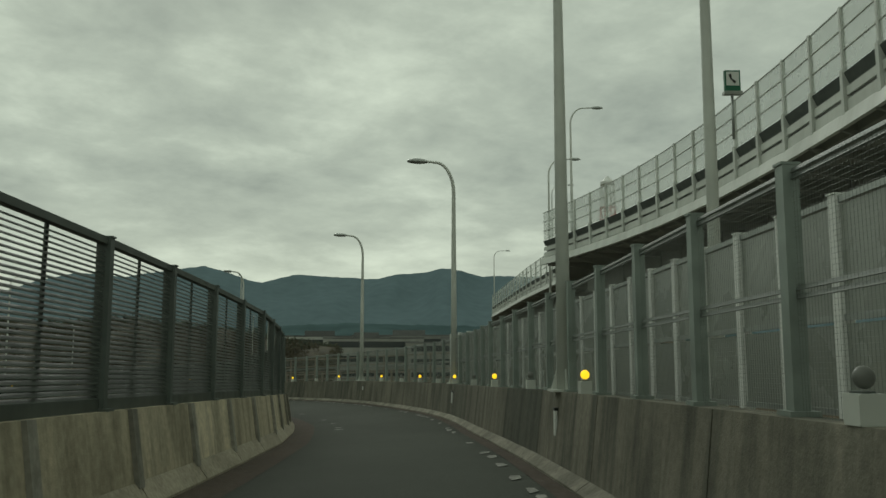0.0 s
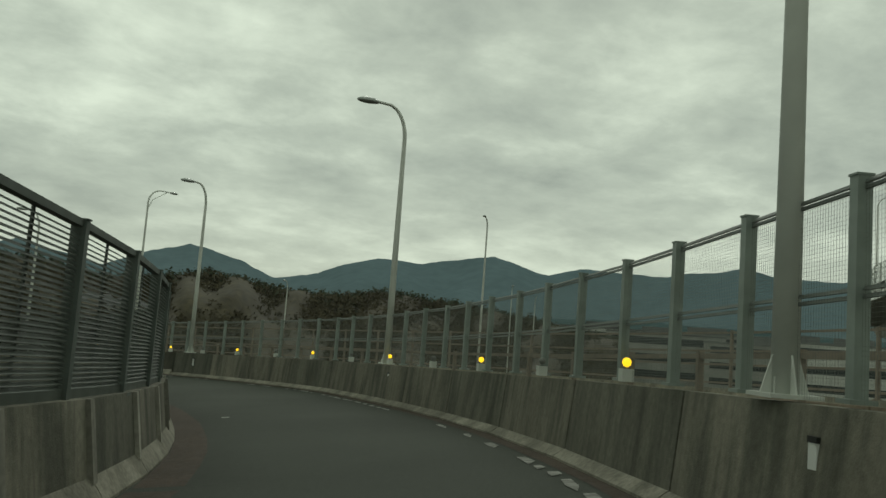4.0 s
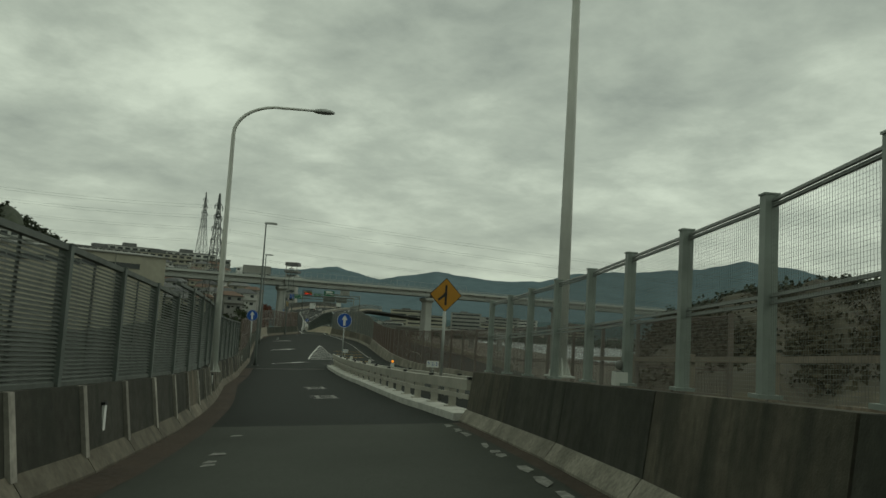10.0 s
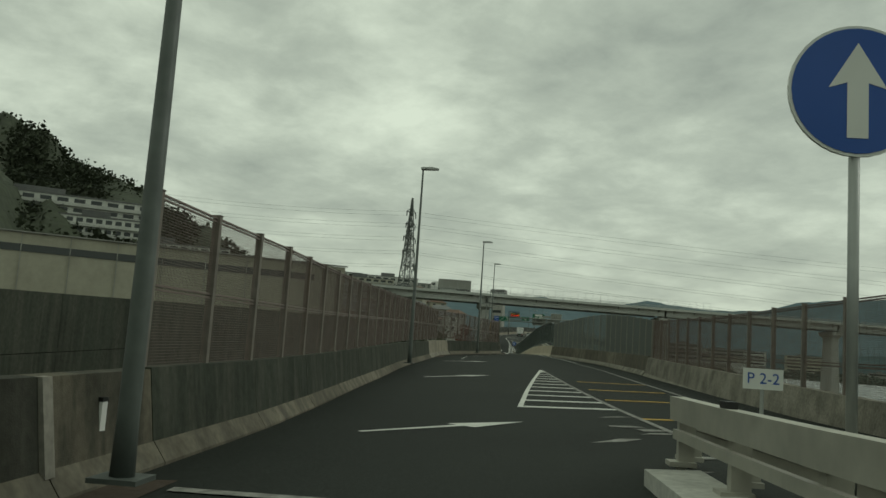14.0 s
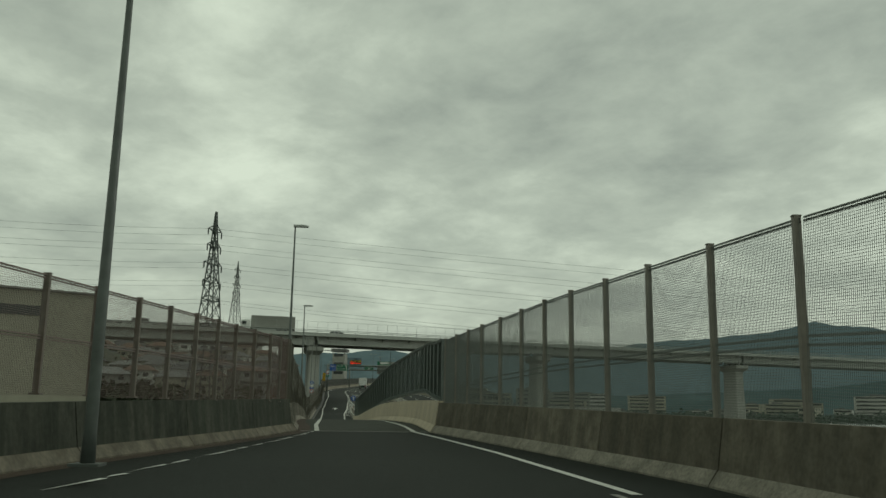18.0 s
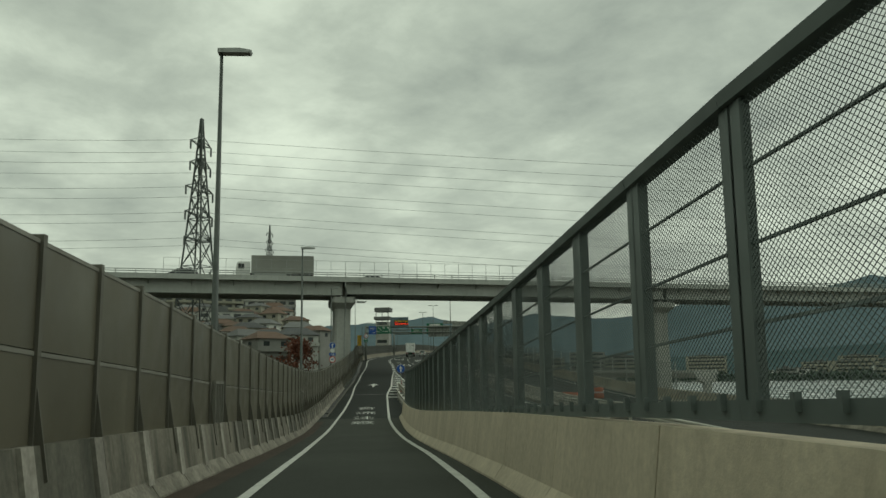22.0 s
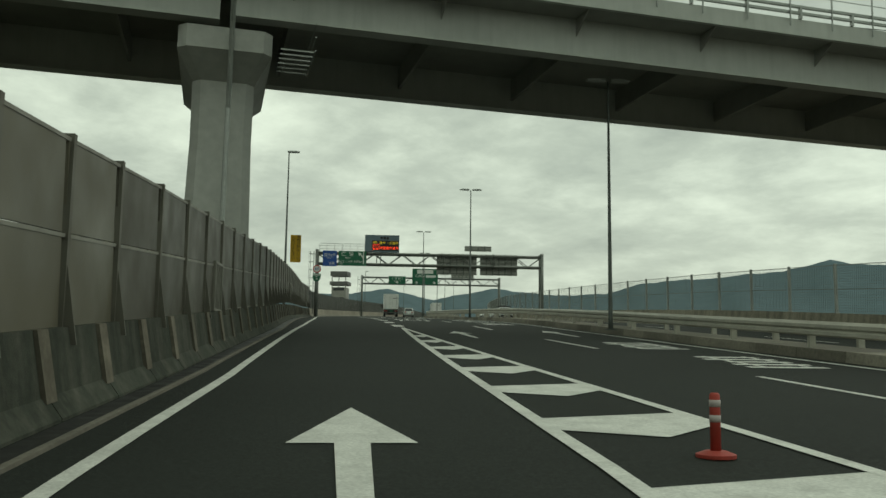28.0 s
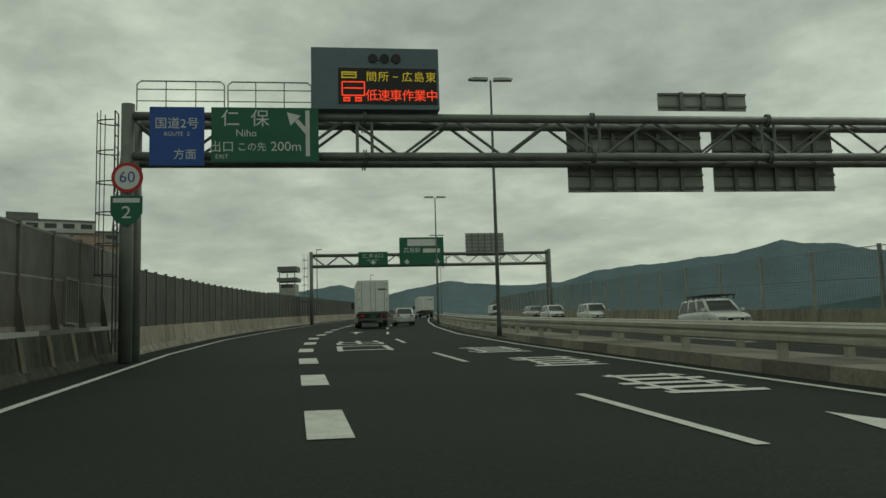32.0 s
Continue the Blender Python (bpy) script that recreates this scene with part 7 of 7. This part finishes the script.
deck_lamp((35.0, 34.5, 5.6), 8.8, 1.6, -125, "grey curved lamp pole on the viaduct's edge")
deck_lamp((61.0, 63.0, 5.5), 12.0, 2.0, -125, "grey curved lamp pole on the viaduct's edge")
deck_lamp((78.0, 92.6, 5.1), 9.6, 2.0, -125, "grey curved lamp pole on the viaduct's edge")
deck_lamp((34.8, 36.2, -1.4), 13.0, 1.6, -125, "tall grey curved lamp pole by the neighbouring carriageway")
deck_lamp(tuple(at(11.8, 4.55, -0.5)), 10.5, 1.5, 120, "tall grey lamp pole between the two carriageways", 0.11)
deck_lamp((44.4, 103.5, -6.0), 16.0, 1.8, 150, "tall grey curved lamp pole across the far road", 0.12)
for x, y, z, h in ((30, 128, -7, 11), (58, 130, -7, 13), (-6, 150, -8, 12), (70, 150, -8, 14)):
    deck_lamp((x, y, z), h, 1.8, 160, "grey curved lamp pole of a farther road")



# far viaducts across the lowland
def far_viaduct(a, b, label, depth=1.6, width=9.0):
    root = thing("far_viaduct", label, "viaduct", kind="structure")
    a, b = Vector(a), Vector(b)
    n = 10
    L = (b - a).length / n
    bm = bmesh.new()
    prism(bm, [(-width / 2, 0), (-width / 2 + 1.2, -depth), (width / 2 - 1.2, -depth), (width / 2, 0), (width / 2, 0.9), (width / 2 - 0.3, 0.9), (width / 2 - 0.3, 0.1), (-width / 2 + 0.3, 0.1), (-width / 2 + 0.3, 0.9), (-width / 2, 0.9)], 0.04, L - 0.04)
    deck = mesh_of(bm, "deck", PIER)
    bm = bmesh.new()
    prism(bm, [(-3.4, -depth), (3.4, -depth), (3.2, -depth - 0.9), (1.1, -depth - 1.7), (1.1, -14), (-1.1, -14), (-1.1, -depth - 1.7), (-3.2, -depth - 0.9)], -0.9, 0.9)
    leg = mesh_of(bm, "pier", PIER)
    for i in range(n):
        m = span(a.lerp(b, i / n), a.lerp(b, (i + 1) / n), L)
        part("deck", deck, None, root, m=m)
        part("pier", leg, None, root, m=m)


far_viaduct((-260, 425, -2.5), (-560, 560, 0.5), "grey concrete viaduct across the lowland")

# emergency phone sign on the viaduct
r_ = thing("phone_sign", "square emergency phone sign with a green rim on a pole", "sign", pose(15.3, 10.3, 5.0, 0, 0, -36) @ Matrix.Scale(0.64, 4))
bm = bmesh.new()
tube(bm, [(0, 0.05, -0.8), (0, 0.05, 0.75)], 0.045, 10)
part("pole", bm, STEEL, r_, smooth=True)
bm = bmesh.new()
box(bm, -0.26, 0.26, -0.06, 0.06, 0.8, 1.5)
part("sign_box", bm, SIGN_GREEN, r_)
bm = bmesh.new()
box(bm, -0.21, 0.21, -0.075, -0.062, 0.98, 1.45)
part("face", bm, SIGN_WHITE, r_)
bm = bmesh.new()
tube(bm, [(-0.09, -0.08, 1.36), (-0.05, -0.08, 1.2), (0.09, -0.08, 1.08)], [0.045, 0.025, 0.045], 6)
part("handset_symbol", bm, BLACK, r_)
bm = bmesh.new()
prism(bm, [(-0.1, 0.68), (0.1, 0.68), (0.14, 0.78), (-0.14, 0.78)], -0.3, 0.3)
part("foot_box", bm, GIRDER, r_)

# red and white mast
r_ = thing("radio_mast", "red and white lattice radio mast far off", "mast", pose(150.0, 136.0, -11, 0, 0, 20))
for k in range(2, 7):
    bm = bmesh.new()
    z0, z1 = 12 + k * 5.6, 12 + (k + 1) * 5.6
    w0, w1 = 2.3 - k * 0.17, 2.3 - (k + 1) * 0.17
    for sx, sy in ((1, 1), (-1, 1), (-1, -1), (1, -1)):
        bar(bm, (w0 * sx, w0 * sy, z0), (w1 * sx, w1 * sy, z1), 0.2)
        bar(bm, (w0 * sx, w0 * sy, z0), (-w1 * sy, w1 * sx, z1), 0.13)
        bar(bm, (w1 * sx, w1 * sy, z1), (-w1 * sy, w1 * sx, z1), 0.13)
    part("mast_section", bm, SIGN_RED if k % 2 else WHITE, r_)
bm = bmesh.new()
tube(bm, [(0, 0, 51), (0, 0, 51.6), (0, 0, 53)], [1.7, 1.7, 0.3], 12)
part("top_platform", bm, WHITE, r_)
bm = bmesh.new()
box(bm, -2.4, 2.4, -2.4, 2.4, 0, 23.2)
part("base_building", bm, WALL_GREY, r_)


# ---- tree with red leaves behind the noise barrier ----
def leafy_tree(m, height, spread, leaf_mat, label, seed, n=1500, leaf=0.16):
    root = thing("tree", label, "tree", m)
    rnd = random.Random(seed)
    bm = bmesh.new()
    tube(bm, [(0, 0, -1.0), (0.1, 0, height * 0.3), (0.05, 0.1, height * 0.6), (0.1, 0, height * 0.92)], [0.2, 0.16, 0.1, 0.03], 8)
    tips = []
    for i in range(14):
        z = height * rnd.uniform(0.3, 0.8)
        a = rnd.uniform(0, 6.28)
        L = spread * rnd.uniform(0.5, 1.0) * (1.1 - z / height * 0.5)
        e = Vector((math.cos(a) * L, math.sin(a) * L, z + L * rnd.uniform(0.3, 0.9)))
        mid_ = Vector((math.cos(a) * L * 0.5, math.sin(a) * L * 0.5, z + L * 0.2))
        tube(bm, [(0, 0, z), mid_, e], [0.06, 0.04, 0.012], 5)
        tips += [e, mid_.lerp(e, 0.5), e.lerp(Vector((0, 0, height * 0.9)), 0.3)]
    part("trunk", bm, BARK, root)
    vs, fs = [], []
    for i in range(n):
        c = rnd.choice(tips) + Vector((rnd.gauss(0, 0.42), rnd.gauss(0, 0.42), rnd.gauss(0, 0.34)))
        u = Vector((rnd.uniform(-1, 1), rnd.uniform(-1, 1), rnd.uniform(-1, 1))).normalized()
        v = u.orthogonal().normalized()
        k = len(vs)
        s_ = leaf * rnd.uniform(0.6, 1.4)
        vs += [tuple(c - u * s_), tuple(c + v * s_ * 0.5), tuple(c + u * s_), tuple(c - v * s_ * 0.5)]
        fs.append((k, k + 1, k + 2, k + 3))
    me = bpy.data.meshes.new("crown")
    me.from_pydata(vs, [], fs)
    me.materials.append(leaf_mat)
    part("crown", me, None, root)


leafy_tree(pose(*at(345, -8.8, -2.6)), 8.8, 2.3, LEAF_RED, "autumn tree with red-brown leaves behind the noise barrier", 3)
leafy_tree(pose(*at(339, -9.5, -3.0)), 6.6, 2.0, LEAF_RED, "smaller autumn tree with reddish leaves", 4, 900)
leafy_tree(pose(*at(352, -16.0, -3.0)), 6.4, 2.6, LEAF_GREEN, "dark green tree behind the noise barrier", 5, 1400)


# ---- vehicles ----
def wheel(root, x, y, r, w, sgn):
    bm = bmesh.new()
    tube(bm, [(x, y - w / 2, r), (x, y - w / 2 + 0.03, r), (x, y + w / 2 - 0.03, r), (x, y + w / 2, r)], [r * 0.93, r, r, r * 0.93], 24)
    tyre = part("wheel", bm, BLACK, root, "black tyre with a metal rim")
    bm = bmesh.new()
    tube(bm, [(x, y + sgn * (w / 2 - 0.01), r), (x, y + sgn * (w / 2 + 0.012), r)], [r * 0.62, r * 0.56], 18)
    part("rim", bm, STEEL, tyre)


def loft(bm, rings):
    vr = [[bm.verts.new(p) for p in r] for r in rings]
    n = len(vr[0])
    for a, b in zip(vr, vr[1:]):
        for k in range(n):
            bm.faces.new((a[k], a[(k + 1) % n], b[(k + 1) % n], b[k]))
    bm.faces.new(vr[0][::-1])
    bm.faces.new(vr[-1])


def car(m, paint_mat, label, length=4.2, width=1.7, height=1.5, bonnet=0.95, tail=0.25, slope=0.5, rake=0.7, racks=False, low=0.92):
    """x forward; a hatchback or wagon."""
    root = thing("car", label, "car", m, group="cars")
    h0, hw = 0.22, width / 2
    L2 = length / 2
    belt = low

    def section(x, z1, w):
        return [(x, -w * 0.9, h0), (x, -w, h0 + 0.22), (x, -w, z1 - 0.12), (x, -w * 0.93, z1), (x, w * 0.93, z1), (x, w, z1 - 0.12), (x, w, h0 + 0.22), (x, w * 0.9, h0)]

    bm = bmesh.new()
    loft(bm, [section(-L2, belt - 0.18, hw * 0.9), section(-L2 + 0.12, belt - 0.02, hw * 0.97), section(-L2 + 0.6, belt, hw), section(L2 - bonnet - 0.3, belt, hw), section(L2 - bonnet, belt - 0.02, hw),
              section(L2 - 0.28, belt - 0.18, hw * 0.96), section(L2 - 0.04, belt - 0.32, hw * 0.86)])
    bmesh.ops.bevel(bm, geom=bm.edges[:], offset=0.025, segments=2)
    part("body", bm, paint_mat, root, smooth=True)
    xr0, xr1 = -L2 + tail, -L2 + tail + slope
    xf1, xf0 = L2 - bonnet - rake, L2 - bonnet + 0.02
    bm = bmesh.new()
    wt = hw * 0.78
    zb, zt = belt - 0.02, height

    def ring(pts):
        return [bm.verts.new(p) for p in pts]

    lo = ring([(xr0, -hw * 0.93, zb), (xf0, -hw * 0.93, zb), (xf0, hw * 0.93, zb), (xr0, hw * 0.93, zb)])
    hi = ring([(xr1, -wt, zt - 0.06), (xf1, -wt, zt - 0.06), (xf1, wt, zt - 0.06), (xr1, wt, zt - 0.06)])
    tp = ring([(xr1 + 0.15, -wt * 0.85, zt), (xf1 - 0.2, -wt * 0.85, zt), (xf1 - 0.2, wt * 0.85, zt), (xr1 + 0.15, wt * 0.85, zt)])
    for a, b in ((lo, hi), (hi, tp)):
        for k in range(4):
            bm.faces.new((a[k], a[(k + 1) % 4], b[(k + 1) % 4], b[k]))
    bm.faces.new(tp)
    bm.faces.new(lo[::-1])
    bmesh.ops.bevel(bm, geom=bm.edges[:], offset=0.03, segments=2)
    part("cabin", bm, paint_mat, root, smooth=True)

    def pane(name, q, off):
        bm = bmesh.new()
        q = [Vector(p) for p in q]
        c = sum(q, Vector()) / 4
        q = [c + (p - c) * 0.84 for p in q]
        o = Vector(off).normalized() * 0.012
        a, b = [bm.verts.new(p + o) for p in q], [bm.verts.new(p - o) for p in q]
        bm.faces.new(a)
        bm.faces.new(b[::-1])
        for k in range(4):
            bm.faces.new((a[k], b[k], b[(k + 1) % 4], a[(k + 1) % 4]))
        part(name, bm, GLASS_DARK, root)

    zw = zt - 0.06
    pane("rear_window", [(xr0, -hw * 0.93, zb), (xr0, hw * 0.93, zb), (xr1, wt, zw), (xr1, -wt, zw)], (-1, 0, 0.4))
    pane("windscreen", [(xf0, -hw * 0.93, zb), (xf0, hw * 0.93, zb), (xf1, wt, zw), (xf1, -wt, zw)], (1, 0, 0.6))
    for sg in (1, -1):
        n = 3
        for k in range(n):
            f0, f1 = k / n + 0.015, (k + 1) / n - 0.015
            pane("side_window", [(xr0 + (xf0 - xr0) * f0, sg * hw * 0.93, zb + 0.02), (xr0 + (xf0 - xr0) * f1, sg * hw * 0.93, zb + 0.02),
                                 (xr1 + (xf1 - xr1) * f1, sg * wt, zw), (xr1 + (xf1 - xr1) * f0, sg * wt, zw)], (0, sg, 0.2))
        bm = bmesh.new()
        box(bm, -L2 + 0.0, -L2 + 0.16, sg * hw * 0.68 - 0.13, sg * hw * 0.68 + 0.13, belt - 0.36, belt - 0.06)
        bmesh.ops.bevel(bm, geom=bm.edges[:], offset=0.03, segments=2)
        part("tail_light", bm, LIGHT_RED, root)
        bm = bmesh.new()
        box(bm, L2 - 0.28, L2 - 0.04, sg * hw * 0.66 - 0.17, sg * hw * 0.66 + 0.17, belt - 0.44, belt - 0.27)
        bmesh.ops.bevel(bm, geom=bm.edges[:], offset=0.03, segments=2)
        part("headlight", bm, LIGHT_CLEAR, root)
        bm = bmesh.new()
        box(bm, xf0 - 0.25, xf0 - 0.12, sg * hw * 0.98, sg * (hw + 0.16), belt + 0.02, belt + 0.16)
        bmesh.ops.bevel(bm, geom=bm.edges[:], offset=0.03, segments=2)
        part("mirror", bm, paint_mat, root)
        for x in (-L2 + 0.78, L2 - 0.78):
            wheel(root, x, sg * (hw - 0.1), 0.3, 0.19, sg)
    bm = bmesh.new()
    box(bm, -L2 - 0.05, -L2 + 0.2, -hw * 0.86, hw * 0.86, 0.3, 0.5)
    bmesh.ops.bevel(bm, geom=bm.edges[:], offset=0.04, segments=2)
    part("rear_bumper", bm, paint_mat, root)
    bm = bmesh.new()
    box(bm, L2 - 0.15, L2 + 0.04, -hw * 0.8, hw * 0.8, 0.26, 0.44)
    bmesh.ops.bevel(bm, geom=bm.edges[:], offset=0.04, segments=2)
    part("front_bumper", bm, BLACK, root)
    bm = bmesh.new()
    box(bm, L2 - 0.1, L2 - 0.01, -hw * 0.42, hw * 0.42, belt - 0.43, belt - 0.31)
    part("grille", bm, BLACK, root)
    for x in (-L2 - 0.065, L2 + 0.045):
        bm = bmesh.new()
        box(bm, x, x + 0.015, -0.17, 0.17, 0.42 if x > 0 else 0.56, 0.56 if x > 0 else 0.7)
        part("plate", bm, SIGN_WHITE, root)
    if racks:
        for x in (-0.9, 0.35):
            bm = bmesh.new()
            for dx in (-0.35, -0.1, 0.15, 0.4):
                bar(bm, (x + dx, -wt, zt + 0.14), (x + dx, wt, zt + 0.14), 0.022, 6)
            for y in (-wt, wt):
                bar(bm, (x - 0.4, y, zt + 0.14), (x + 0.45, y, zt + 0.14), 0.025, 6)
                bar(bm, (x - 0.3, y, zt - 0.06), (x - 0.3, y, zt + 0.14), 0.025, 6)
                bar(bm, (x + 0.35, y, zt - 0.06), (x + 0.35, y, zt + 0.14), 0.025, 6)
            part("roof_rack", bm, BLACK, root)
    return root


def truck(m, label, length=8.6, width=2.35, height=3.45, cab=1.9, dull=False):
    """x forward; a cab and a box with double rear doors."""
    root = thing("truck", label, "truck", m, group="trucks")
    L2, hw = length / 2, width / 2
    xb = L2 - cab - 0.15
    pm = WHITE if not dull else WALL_GREY
    bm = bmesh.new()
    box(bm, -L2, xb, -hw, hw, 1.02, height)
    bmesh.ops.bevel(bm, geom=bm.edges[:], offset=0.04, segments=2)
    part("cargo_box", bm, pm, root)
    for sg in (1, -1):
        bm = bmesh.new()
        box(bm, -L2 - 0.035, -L2 - 0.005, sg * 0.02 if sg > 0 else -hw + 0.1, hw - 0.1 if sg > 0 else -0.02, 1.12, height - 0.1)
        bmesh.ops.bevel(bm, geom=bm.edges[:], offset=0.012, segments=1)
        door = part("rear_door", bm, pm, root)
        for y in (0.18, 0.85):
            bm = bmesh.new()
            bar(bm, (-L2 - 0.06, sg * y, 1.1), (-L2 - 0.06, sg * y, height - 0.12), 0.018, 6)
            part("lock_rod", bm, STEEL, door)
        for z in (1.35, 2.0, 2.7, height - 0.3):
            bm = bmesh.new()
            box(bm, -L2 - 0.055, -L2 - 0.03, sg * (hw - 0.12) - 0.06, sg * (hw - 0.12) + 0.06, z, z + 0.07)
            part("hinge", bm, STEEL, door)
        bm = bmesh.new()
        box(bm, -L2 - 0.06, -L2 + 0.02, sg * (hw - 0.35) - 0.2, sg * (hw - 0.35) + 0.2, 0.72, 0.86)
        part("tail_light", bm, LIGHT_RED, root)
        bm = bmesh.new()
        box(bm, -1.6, xb - 0.4, sg * hw - 0.03, sg * hw, 0.5, 0.9)
        part("side_guard", bm, STEEL, root)
        for x, r in ((-L2 + 1.3, 0.42), (-L2 + 2.3, 0.42), (L2 - 0.95, 0.42)):
            wheel(root, x, sg * (hw - 0.2), r, 0.28, sg)
        bm = bmesh.new()
        box(bm, L2 - 0.55, L2 - 0.4, sg * (hw + 0.05), sg * (hw + 0.25), 1.7, 2.2)
        part("mirror", bm, BLACK, root)
        bm = bmesh.new()
        box(bm, L2 - 1.1, L2 - 0.3, sg * (hw - 0.05) - 0.012, sg * (hw - 0.05) + 0.012, 1.55, 2.2)
        part("side_window", bm, GLASS_DARK, root)
        bm = bmesh.new()
        box(bm, L2 - 0.03, L2 + 0.03, sg * (hw - 0.32) - 0.16, sg * (hw - 0.32) + 0.16, 0.72, 0.92)
        part("headlight", bm, LIGHT_CLEAR, root)
    bm = bmesh.new()
    box(bm, -L2 + 0.05, L2 - 0.4, -hw * 0.5, hw * 0.5, 0.62, 1.02)
    part("chassis", bm, BLACK, root)
    bm = bmesh.new()
    prism(bm, [(-hw + 0.05, 0.5), (hw - 0.05, 0.5), (hw - 0.05, 1.5), (hw - 0.12, 2.45), (hw - 0.3, 2.6), (-hw + 0.3, 2.6), (-hw + 0.12, 2.45), (-hw + 0.05, 1.5)], L2 - cab, L2)
    for v in bm.verts:
        if v.co.z > 1.6 and v.co.x > L2 - 0.1:
            v.co.x -= 0.22
    bmesh.ops.bevel(bm, geom=bm.edges[:], offset=0.05, segments=2)
    part("cab", bm, WHITE, root)
    bm = bmesh.new()
    prism(bm, [(-hw + 0.2, 1.55), (hw - 0.2, 1.55), (hw - 0.25, 2.3), (-hw + 0.25, 2.3)], L2 - 0.12, L2 - 0.09)
    part("windscreen", bm, GLASS_DARK, root)
    bm = bmesh.new()
    box(bm, -L2 - 0.05, -L2 + 0.05, -hw + 0.1, hw - 0.1, 0.45, 0.6)
    part("rear_bumper", bm, STEEL_DARK, root)
    bm = bmesh.new()
    box(bm, -L2 - 0.03, -L2, -hw + 0.05, hw - 0.05, 0.95, 1.1)
    part("sill", bm, STEEL_DARK, root)
    bm = bmesh.new()
    box(bm, -L2 - 0.07, -L2 - 0.055, -0.22, 0.22, 0.66, 0.86)
    part("plate", bm, SIGN_GREEN, root)
    bm = bmesh.new()
    box(bm, -L2 - 0.045, -L2 - 0.037, -0.95, -0.35, 2.72, 2.82)
    part("bars", bm, BLACK, root)
    return root


truck(stand(473.0, 3.25), "white box truck with double rear doors driving ahead")
car(stand(479.0, 6.35), CAR_SILVER, "white hatchback with a sloping rear window")
truck(stand(545.0, 15.5), "distant white box truck in the inner lane", height=3.3)
car(stand(441.0, 17.0, 0, 180), CAR_WHITE, "white estate car with two roof racks", 4.25, 1.69, 1.52, 1.05, 0.05, 0.25, 0.65, True)
car(stand(466.0, 19.4, 0, 180), CAR_WHITE, "white compact car in the far carriageway", 3.6, 1.6, 1.52, 0.75, 0.05, 0.25, 0.6)
car(stand(481.0, 20.4, 0, 180), CAR_WHITE, "white hatchback in the far carriageway", 4.0, 1.68, 1.5)
car(stand(495.0, 22.0, 0, 180), CAR_SILVER, "silver car in the far carriageway", 4.2, 1.7, 1.48)
car(stand(545.0, 27.5, 0, 180), CAR_WHITE, "white van far along the road", 4.4, 1.7, 1.9, 0.5, 0.05, 0.1, 0.35)
bz = 9.55
b_ang = math.degrees(math.atan2(43.6, 24.4))


def on_bridge(x, y, turn=0.0):
    p = BRIDGE.matrix_basis @ Vector((x, y, bz))
    return pose(p.x, p.y, p.z, 0, 0, b_ang + turn)


truck(on_bridge(-9.5, -2.0, 180), "silver-grey box truck crossing the bridge", 10.5, 2.4, 3.4, dull=True)
car(on_bridge(-22.0, -2.0, 180), CAR_DARK, "dark car crossing the bridge", 4.3, 1.7, 1.45)
car(on_bridge(5.0, 1.8), CAR_SILVER, "silver car crossing the bridge", 4.3, 1.7, 1.45)
